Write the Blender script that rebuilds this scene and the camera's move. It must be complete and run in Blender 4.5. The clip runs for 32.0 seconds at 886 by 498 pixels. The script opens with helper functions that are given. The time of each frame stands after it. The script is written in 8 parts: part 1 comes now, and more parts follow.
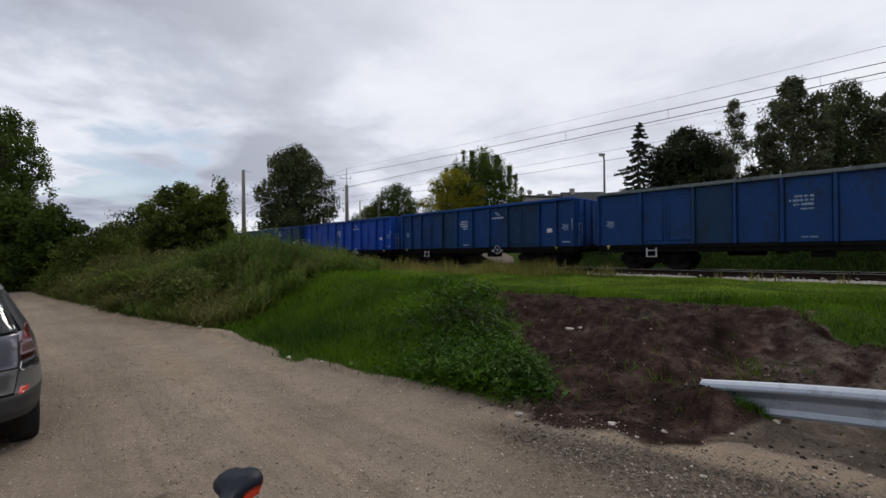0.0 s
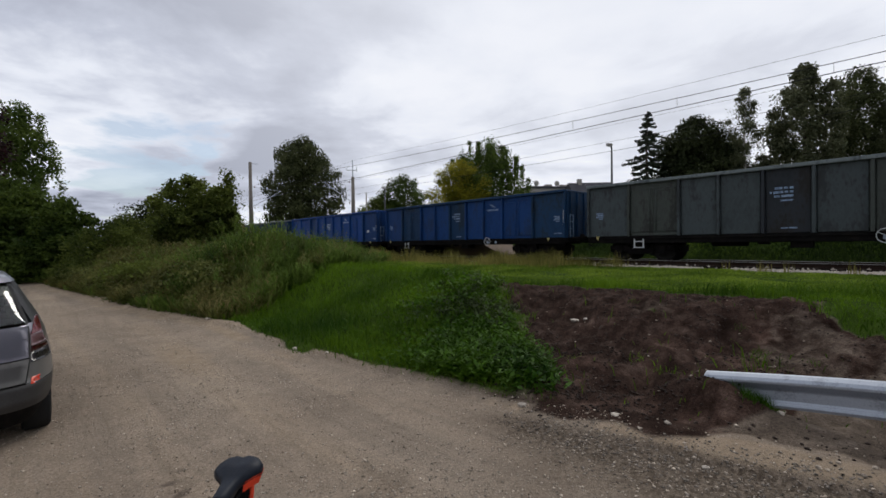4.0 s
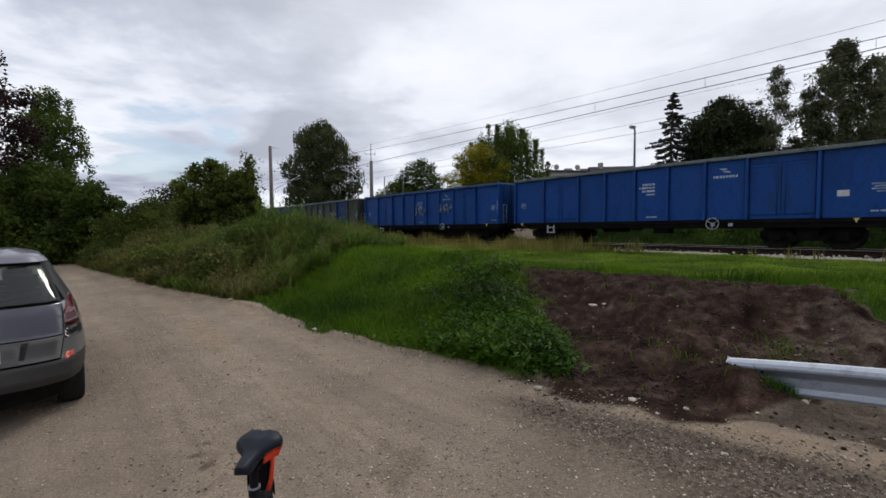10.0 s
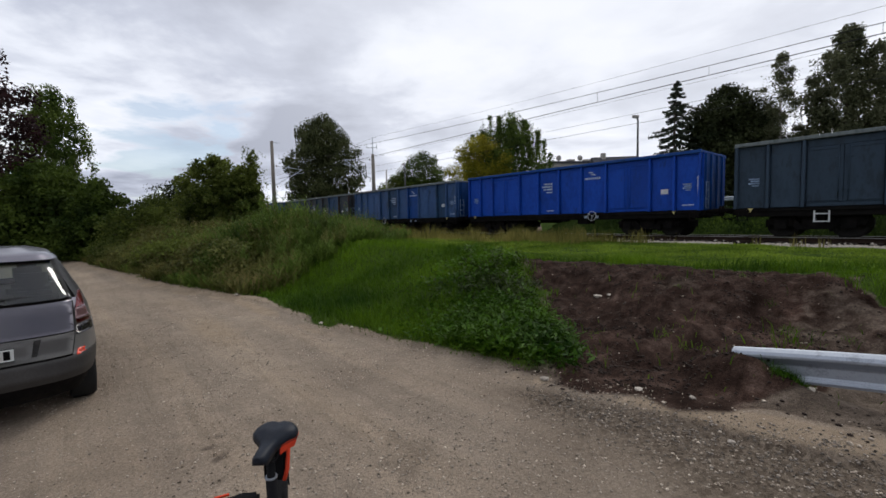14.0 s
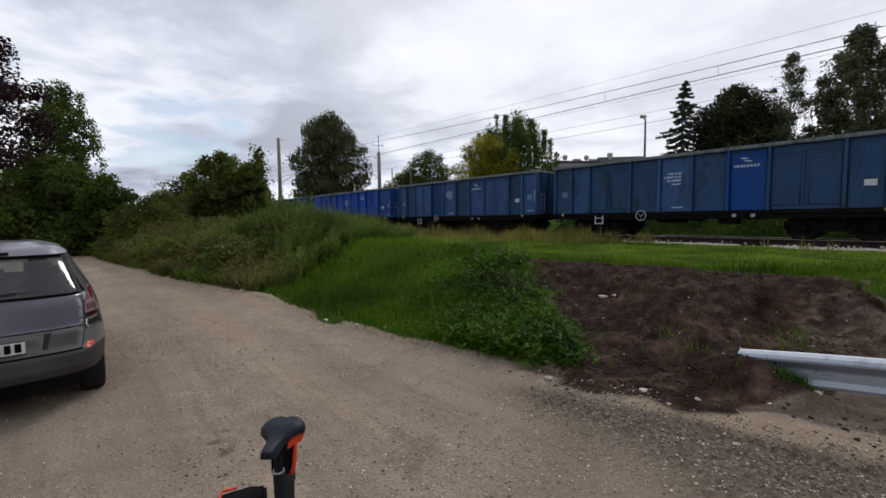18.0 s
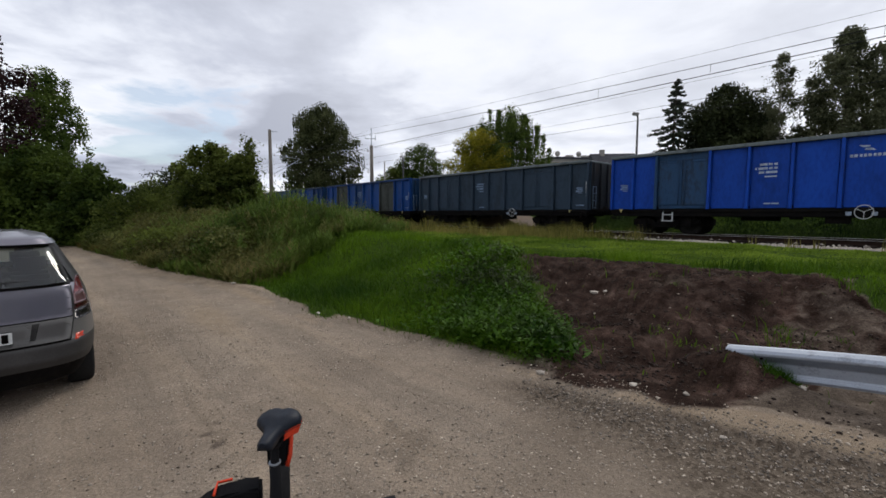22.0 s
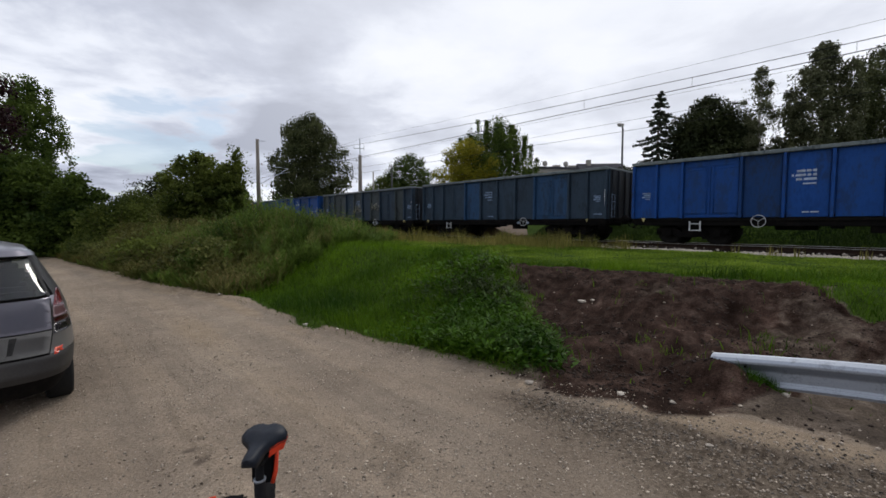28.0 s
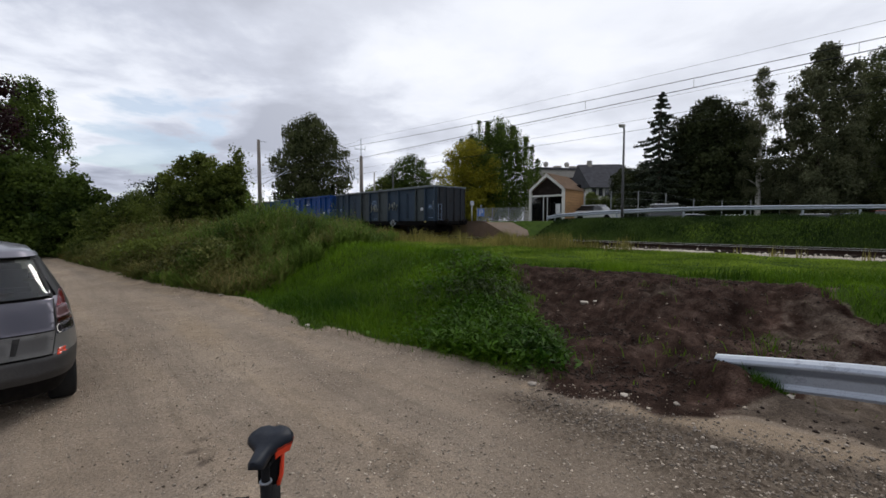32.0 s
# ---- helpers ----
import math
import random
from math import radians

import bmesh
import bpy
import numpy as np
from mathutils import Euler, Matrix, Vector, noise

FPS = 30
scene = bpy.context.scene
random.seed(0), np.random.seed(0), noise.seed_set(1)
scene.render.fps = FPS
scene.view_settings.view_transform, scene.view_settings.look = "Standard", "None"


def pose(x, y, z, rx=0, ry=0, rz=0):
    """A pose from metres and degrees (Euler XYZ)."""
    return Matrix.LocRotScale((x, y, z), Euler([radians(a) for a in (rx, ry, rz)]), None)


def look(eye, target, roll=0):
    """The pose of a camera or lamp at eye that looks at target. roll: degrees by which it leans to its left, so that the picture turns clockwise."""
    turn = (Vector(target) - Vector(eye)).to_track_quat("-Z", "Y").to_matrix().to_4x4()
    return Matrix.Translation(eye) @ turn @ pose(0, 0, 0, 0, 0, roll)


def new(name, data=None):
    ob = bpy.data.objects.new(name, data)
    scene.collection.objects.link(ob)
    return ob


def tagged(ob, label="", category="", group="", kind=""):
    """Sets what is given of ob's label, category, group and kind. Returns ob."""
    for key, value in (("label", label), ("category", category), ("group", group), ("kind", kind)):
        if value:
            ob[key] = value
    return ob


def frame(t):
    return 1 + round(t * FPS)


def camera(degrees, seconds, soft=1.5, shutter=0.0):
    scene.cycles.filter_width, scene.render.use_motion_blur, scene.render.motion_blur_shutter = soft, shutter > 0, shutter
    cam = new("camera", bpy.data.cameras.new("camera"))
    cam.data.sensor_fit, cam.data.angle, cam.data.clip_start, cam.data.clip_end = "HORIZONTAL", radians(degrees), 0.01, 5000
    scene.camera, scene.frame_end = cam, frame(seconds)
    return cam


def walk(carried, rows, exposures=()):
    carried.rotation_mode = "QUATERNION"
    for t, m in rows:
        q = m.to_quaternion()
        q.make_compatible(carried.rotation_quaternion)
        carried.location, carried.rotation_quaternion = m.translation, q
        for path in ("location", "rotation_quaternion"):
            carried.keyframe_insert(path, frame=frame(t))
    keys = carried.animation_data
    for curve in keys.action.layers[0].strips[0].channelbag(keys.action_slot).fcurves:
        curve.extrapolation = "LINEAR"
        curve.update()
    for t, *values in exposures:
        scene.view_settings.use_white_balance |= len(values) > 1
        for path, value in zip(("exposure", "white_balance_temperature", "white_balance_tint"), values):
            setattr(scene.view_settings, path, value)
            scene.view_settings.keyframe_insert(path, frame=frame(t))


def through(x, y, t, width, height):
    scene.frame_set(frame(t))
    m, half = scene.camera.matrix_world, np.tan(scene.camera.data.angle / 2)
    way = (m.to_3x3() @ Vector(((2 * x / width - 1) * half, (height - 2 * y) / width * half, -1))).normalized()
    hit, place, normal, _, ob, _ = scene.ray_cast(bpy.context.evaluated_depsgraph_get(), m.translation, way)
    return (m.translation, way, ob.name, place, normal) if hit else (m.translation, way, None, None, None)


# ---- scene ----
# ---- the camera and its walk ----
cam = camera(92.0, 32.0, soft=1.6)
PATH = [
    (0, pose(0.031, 0.030, 1.819, 90.320, 0.607, -3.549)),
    (0.5, pose(0.033, 0.021, 1.822, 90.114, 0.528, -2.928)),
    (1, pose(0.037, 0.023, 1.820, 90.007, 0.368, -2.590)),
    (1.5, pose(0.047, 0.026, 1.823, 89.912, 0.353, -2.473)),
    (2, pose(0.051, 0.020, 1.823, 89.750, 0.333, -2.529)),
    (2.5, pose(0.053, 0.022, 1.823, 89.592, 0.375, -2.529)),
    (3, pose(0.060, 0.027, 1.818, 89.471, 0.601, -2.587)),
    (3.5, pose(0.068, 0.030, 1.820, 89.329, 0.756, -2.679)),
    (5.5, pose(0.066, 0.039, 1.809, 88.720, 0.797, -2.634)),
    (6, pose(0.071, 0.046, 1.805, 88.491, 0.664, -2.642)),
    (6.5, pose(0.065, 0.044, 1.803, 88.176, 0.649, -2.526)),
    (7, pose(0.065, 0.041, 1.806, 87.879, 0.545, -2.147)),
    (7.5, pose(0.057, 0.039, 1.810, 87.740, 0.465, -1.654)),
    (8, pose(0.049, 0.039, 1.803, 87.629, 0.543, -1.123)),
    (8.5, pose(0.047, 0.036, 1.806, 87.471, 0.569, -0.602)),
    (9, pose(0.048, 0.036, 1.801, 87.320, 0.527, -0.338)),
    (9.5, pose(0.064, 0.032, 1.801, 87.283, 0.567, -0.285)),
    (10, pose(0.073, 0.041, 1.802, 87.142, 0.472, -0.278)),
    (10.5, pose(0.075, 0.047, 1.801, 87.145, 0.486, -0.289)),
    (11, pose(0.073, 0.039, 1.802, 86.985, 0.482, -0.238)),
    (11.5, pose(0.058, 0.030, 1.804, 86.821, 0.399, -0.275)),
    (12, pose(0.047, 0.028, 1.804, 86.784, 0.413, -0.287)),
    (12.5, pose(0.046, 0.026, 1.808, 86.638, 0.691, -0.241)),
    (13, pose(0.046, 0.035, 1.804, 86.488, 1.026, -0.283)),
    (13.5, pose(0.042, 0.027, 1.801, 86.375, 1.242, -0.146)),
    (14, pose(0.044, 0.027, 1.802, 86.193, 1.210, 0.046)),
    (14.5, pose(0.042, 0.028, 1.804, 86.041, 1.232, 0.345)),
    (16.5, pose(0.032, 0.027, 1.797, 85.641, 0.800, 0.655)),
    (17, pose(0.036, 0.018, 1.804, 85.787, 0.606, 0.692)),
    (17.5, pose(0.038, 0.019, 1.803, 86.027, 0.584, 0.684)),
    (18, pose(0.033, 0.017, 1.804, 86.009, 0.628, 0.730)),
    (18.5, pose(0.031, 0.023, 1.800, 85.997, 0.637, 0.725)),
    (19, pose(0.029, 0.022, 1.800, 86.064, 0.431, 0.660)),
    (19.5, pose(0.026, 0.023, 1.799, 86.032, 0.336, 0.522)),
    (20, pose(0.021, 0.016, 1.802, 85.871, 0.225, 0.284)),
    (20.5, pose(0.019, 0.014, 1.801, 85.710, 0.173, 0.111)),
    (21, pose(0.013, 0.012, 1.798, 85.558, 0.055, -0.171)),
    (21.5, pose(0.004, 0.011, 1.797, 85.481, -0.038, -0.377)),
    (22, pose(0.008, 0.011, 1.801, 85.276, -0.075, -0.335)),
    (22.5, pose(0.005, 0.003, 1.803, 85.184, -0.040, -0.237)),
    (23, pose(0.000, 0.000, 1.800, 85.205, 0.000, -0.000)),
    (23.5, pose(-0.003, -0.010, 1.810, 85.147, 0.086, 0.242)),
    (24, pose(-0.003, -0.001, 1.812, 85.280, 0.075, 0.320)),
    (24.5, pose(0.009, 0.006, 1.809, 85.431, 0.008, 0.230)),
    (25, pose(0.016, 0.012, 1.808, 85.521, -0.023, 0.021)),
    (25.5, pose(0.020, 0.012, 1.811, 85.563, -0.066, -0.293)),
    (27.5, pose(0.016, -0.004, 1.821, 86.374, 0.033, -1.839)),
    (28, pose(0.016, 0.003, 1.815, 86.511, 0.042, -1.822)),
    (28.5, pose(0.017, 0.007, 1.813, 86.590, 0.065, -1.817)),
    (29, pose(0.019, 0.007, 1.814, 86.556, 0.147, -1.874)),
    (29.5, pose(0.024, 0.004, 1.817, 86.457, 0.212, -1.791)),
    (30, pose(0.019, 0.005, 1.814, 86.499, 0.240, -1.778)),
    (30.5, pose(0.012, 0.002, 1.817, 86.467, 0.169, -1.713)),
    (31, pose(0.009, 0.002, 1.818, 86.467, 0.148, -1.725)),
    (31.5, pose(0.011, 0.003, 1.816, 86.539, 0.099, -1.742)),
    (32, pose(-0.007, 0.010, 1.817, 86.604, -0.007, -1.714)),
]
walk(cam, PATH, exposures=[(0.0, -0.16), (6.0, -0.08), (10.0, -0.03), (14.0, 0.0), (32.0, 0.0)])

# ---- world and sun ----
SUN_AZ, SUN_EL = 24.0, 40.0      # degrees: from +y towards +x, and above the ground
world = bpy.data.worlds.new("cloudy_sky")
scene.world = world
world.use_nodes = True
wt = world.node_tree
wt.nodes.clear()


def wnode(kind, **values):
    nd = wt.nodes.new(kind)
    for k, v in values.items():
        nd.inputs[k].default_value = v
    return nd


def wmath(op, a, b=None):
    nd = wt.nodes.new("ShaderNodeMath")
    nd.operation = op
    for i, v in enumerate((a, b)):
        if v is None:
            continue
        if isinstance(v, (int, float)):
            nd.inputs[i].default_value = v
        else:
            wt.links.new(v, nd.inputs[i])
    return nd.outputs[0]


def wramp(fac, stops):
    nd = wt.nodes.new("ShaderNodeValToRGB")
    els = nd.color_ramp.elements
    while len(els) < len(stops):
        els.new(0.5)
    for e, (p, c) in zip(els, stops):
        e.position, e.color = p, (*c, 1)
    wt.links.new(fac, nd.inputs[0])
    return nd.outputs[0]


def wmix(fac, a, b):
    nd = wt.nodes.new("ShaderNodeMix")
    nd.data_type = "RGBA"
    for i, v in ((0, fac), (6, a), (7, b)):
        if isinstance(v, (int, float)):
            nd.inputs[i].default_value = v
        else:
            wt.links.new(v, nd.inputs[i])
    return nd.outputs[2]


sky = wt.nodes.new("ShaderNodeTexSky")
sky.sky_type, sky.sun_disc = "NISHITA", False
sky.sun_elevation, sky.sun_rotation = radians(SUN_EL), radians(SUN_AZ)
coord = wt.nodes.new("ShaderNodeTexCoord")
sep = wt.nodes.new("ShaderNodeSeparateXYZ")
wt.links.new(coord.outputs["Generated"], sep.inputs[0])
lift = wmath("ADD", wmath("MAXIMUM", sep.outputs[2], 0.0), 0.15)
flat = wt.nodes.new("ShaderNodeCombineXYZ")
wt.links.new(wmath("DIVIDE", sep.outputs[0], lift), flat.inputs[0])
wt.links.new(wmath("DIVIDE", sep.outputs[1], lift), flat.inputs[1])
shift = wt.nodes.new("ShaderNodeMapping")
shift.inputs["Location"].default_value = (6.4, 3.9, 0.0)
wt.links.new(flat.outputs[0], shift.inputs[0])
big = wnode("ShaderNodeTexNoise", Scale=0.62, Detail=8.0, Roughness=0.50, Distortion=0.15)
wt.links.new(shift.outputs[0], big.inputs["Vector"])
fine = wnode("ShaderNodeTexNoise", Scale=1.7, Detail=9.0, Roughness=0.56, Distortion=0.2)
wt.links.new(shift.outputs[0], fine.inputs["Vector"])


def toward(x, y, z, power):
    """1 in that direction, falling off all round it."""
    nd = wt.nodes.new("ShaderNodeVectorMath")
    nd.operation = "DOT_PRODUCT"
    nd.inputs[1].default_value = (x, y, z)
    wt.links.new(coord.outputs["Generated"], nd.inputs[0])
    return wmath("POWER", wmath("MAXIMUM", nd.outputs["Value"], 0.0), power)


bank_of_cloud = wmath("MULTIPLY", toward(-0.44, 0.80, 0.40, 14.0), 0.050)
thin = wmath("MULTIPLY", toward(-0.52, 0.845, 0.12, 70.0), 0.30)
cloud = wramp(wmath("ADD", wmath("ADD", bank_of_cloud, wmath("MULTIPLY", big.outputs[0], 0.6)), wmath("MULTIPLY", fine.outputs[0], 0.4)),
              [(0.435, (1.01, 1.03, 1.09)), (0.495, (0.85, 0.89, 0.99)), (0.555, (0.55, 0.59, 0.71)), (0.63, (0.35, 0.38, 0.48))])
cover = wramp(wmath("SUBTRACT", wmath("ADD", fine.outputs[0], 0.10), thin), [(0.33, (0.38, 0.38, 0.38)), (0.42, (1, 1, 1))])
clear = wt.nodes.new("ShaderNodeVectorMath")
clear.operation = "SCALE"
clear.inputs["Scale"].default_value = 0.12
wt.links.new(sky.outputs[0], clear.inputs[0])
bg = wnode("ShaderNodeBackground", Strength=1.0)
white_cloud = wt.nodes.new("ShaderNodeRGB")
white_cloud.outputs[0].default_value = (0.91, 0.935, 1.01, 1)
glow = wt.nodes.new("ShaderNodeVectorMath")                # thin cloud glows round the hidden sun
glow.operation = "DOT_PRODUCT"
glow.inputs[1].default_value = (math.sin(radians(SUN_AZ)) * math.cos(radians(SUN_EL)), math.cos(radians(SUN_AZ)) * math.cos(radians(SUN_EL)), math.sin(radians(SUN_EL)))
wt.links.new(coord.outputs["Generated"], glow.inputs[0])
shine = wmath("MULTIPLY", wmath("POWER", wmath("MAXIMUM", glow.outputs["Value"], 0.0), 3.0), 0.80)
lit = wmix(shine, cloud, white_cloud.outputs[0])
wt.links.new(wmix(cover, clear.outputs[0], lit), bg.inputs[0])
wt.links.new(bg.outputs[0], wt.nodes.new("ShaderNodeOutputWorld").inputs[0])

sun = new("sun", bpy.data.lights.new("sun", "SUN"))
sun.data.energy, sun.data.angle, sun.data.color = 0.9, radians(14), (1.0, 0.95, 0.88)
sun.matrix_world = look((math.sin(radians(SUN_AZ)) * 50, math.cos(radians(SUN_AZ)) * 50, 50 * math.tan(radians(SUN_EL))), (0, 0, 0))

# ---- the plan, in numbers ----
PHI = radians(40.95)                       # the railway's turn from +y towards -x
RN = Vector((math.cos(PHI), math.sin(PHI), 0))     # across the railway, away from the camera
RD = Vector((-math.sin(PHI), math.cos(PHI), 0))    # along it, the way the train goes
TRACK_Q, RAIL_Z = 20.54, 0.93              # distance of the track's middle, height of the rail heads
EDGE = [(-120, 128), (-38, 39.6), (-18.9, 21.7), (-13.2, 16.7), (-9.1, 13.1), (-6.95, 11.35), (-5.4, 10.35), (-4.36, 9.58), (-2.93, 8.0), (-2.03, 7.12), (-1.43, 6.58),
        (-0.60, 5.93), (0.08, 5.53), (0.76, 5.02), (1.83, 4.24), (2.6, 3.6), (3.35, 3.1), (8, -1.5), (60, -58)]    # edge of the dirt road


def on_track(s, q=TRACK_Q, z=0.0):
    return RD * s + RN * q + Vector((0, 0, z))


def smooth(a, b, v):
    k = np.clip((v - a) / (b - a), 0, 1)
    return k * k * (3 - 2 * k)


def value_noise(x, y, scale, seed=0):
    """Cheap smooth noise in 0..1 on arrays."""
    x, y = np.asarray(x, float) / scale + seed * 17.3, np.asarray(y, float) / scale - seed * 9.1
    i, j = np.floor(x), np.floor(y)
    u, v = x - i, y - j
    u, v = u * u * (3 - 2 * u), v * v * (3 - 2 * v)

    def h(a, b):
        k = np.sin(a * 127.1 + b * 311.7 + seed * 74.7) * 43758.5453
        return k - np.floor(k)
    return (h(i, j) * (1 - u) + h(i + 1, j) * u) * (1 - v) + (h(i, j + 1) * (1 - u) + h(i + 1, j + 1) * u) * v


def edge_distance(x, y):
    """Signed distance from the road's edge, positive on the bank."""
    x, y = np.asarray(x, float), np.asarray(y, float)
    best, sign = np.full(x.shape, 1e9), np.ones(x.shape)
    for (ax, ay), (bx, by) in zip(EDGE, EDGE[1:]):
        dx, dy = bx - ax, by - ay
        k = np.clip(((x - ax) * dx + (y - ay) * dy) / (dx * dx + dy * dy), 0, 1)
        px, py = x - ax - k * dx, y - ay - k * dy
        r = np.hypot(px, py)
        near = r < best - 1e-6
        best = np.where(near, r, best)
        sign = np.where(near, np.where(dx * py - dy * px > 0, 1.0, -1.0), sign)
    return best * sign


def ground_z(x, y):
    x, y = np.asarray(x, float), np.asarray(y, float)
    e = edge_distance(x, y)
    q, s = x * RN.x + y * RN.y, x * RD.x + y * RD.y
    n1, n2 = value_noise(x, y, 1.3, 1) - 0.5, value_noise(x, y, 0.45, 2) - 0.5
    n3 = value_noise(x, y, 5.0, 3) - 0.5
    steep = smooth(1.0, 2.2, x) * (1 - smooth(9, 14, x))
    rise = (1 - steep) * smooth(-0.1, 4.0, e + n1 * 0.5) + steep * (0.30 * smooth(0.0, 2.2, e + n1 * 0.3) + 0.70 * smooth(1.5, 4.0, e + n1 * 0.7))
    z = 0.82 * rise + 0.05 * n3
    z += smooth(0.2, 1.2, e) * (1 - smooth(15, 18, q)) * (0.10 * n1 + 0.05 * n2)
    z += (0.24 + 0.16 * smooth(0.5, -2.5, x)) * np.exp(-((e - 3.9) / 1.3) ** 2) * smooth(-8.0, -4.0, x) * (1 - smooth(0.8, 2.6, x)) * (q < 15)
    ma, mb = (x - 3.00) * 0.57 - (y - 4.28) * 0.82, (x - 3.00) * 0.82 + (y - 4.28) * 0.57
    z += 0.27 * np.exp(-(ma / 0.40) ** 2 - (mb / 0.26) ** 2)
    mc, md = (x - 3.18) * 0.57 - (y - 3.92) * 0.82, (x - 3.18) * 0.82 + (y - 3.92) * 0.57
    z += 0.10 * np.exp(-(mc / 0.50) ** 2 - (md / 0.22) ** 2)
    lump = smooth(1.2, 2.2, x) * (1 - smooth(9, 12, x)) * smooth(0.3, 1.0, e) * (1 - smooth(4.0, 5.0, e))
    z += lump * (0.16 * (value_noise(x, y, 0.7, 31) - 0.5) + 0.09 * (value_noise(x, y, 0.22, 32) - 0.5) + 0.07 * (value_noise(x, y, 0.11, 33) - 0.5))
    down, along = x * 0.66 + y * 0.75, x * 0.75 - y * 0.66                       # rills that run down the bare bank
    z += lump * 0.05 * (value_noise(along, down * 0.3, 0.22, 34) - 0.5)
    z += 0.06 * smooth(0.0, 0.10, e + (n2 - 0.5) * 0.10) * (1 - smooth(0.10, 0.8, e)) * (1 - smooth(1.2, 1.8, x))     # broken turf lip
    z += smooth(-1.0, 0.1, e) * (1 - smooth(0.1, 1.0, e)) * 0.05
    z += 0.08 * np.exp(-((x - 3.4) ** 2 + (y - 3.6) ** 2) / 0.4)             # sandy berm round the crash barrier
    st = (x - 2.40) * 0.64 + (y - 3.42) * 0.77
    z += 0.045 * smooth(-0.20, -0.10, st + n2 * 0.12) * (1 - smooth(0.1, 0.7, st)) * smooth(1.5, 2.1, x) * (1 - smooth(3.6, 4.5, x))      # washed-out lip
    z += (e < 0.5) * (0.012 * n2 + 0.02 * n1)
    # railway bed, then the rise to the upper road
    z = np.where(q > 15, z * (1 - smooth(16, 18, q)) + 0.62 * smooth(16, 18, q), z)
    right = 1 - smooth(13.0, 17.0, s)
    top = 2.10 * right + 2.00 * (1 - right)
    z = np.where(q > 22.5, 0.62 + (top - 0.62) * smooth(22.8, 27.2, q + n1 * 0.5) + 0.10 * n1 * smooth(23, 24, q) * (1 - smooth(27, 28, q)), z)
    beyond = y - np.interp(x, [10.8, 13.2, 15.4, 17.35, 20, 24.5, 31.8, 60], [36, 34, 32.2, 31, 30, 29.5, 29, 28.5])       # past the guard rail
    z = np.where(q > 28.8, z - 1.05 * right * smooth(0.5, 2.5, beyond), z)
    return z


def gz(x, y):
    return float(ground_z(np.array([x]), np.array([y]))[0])

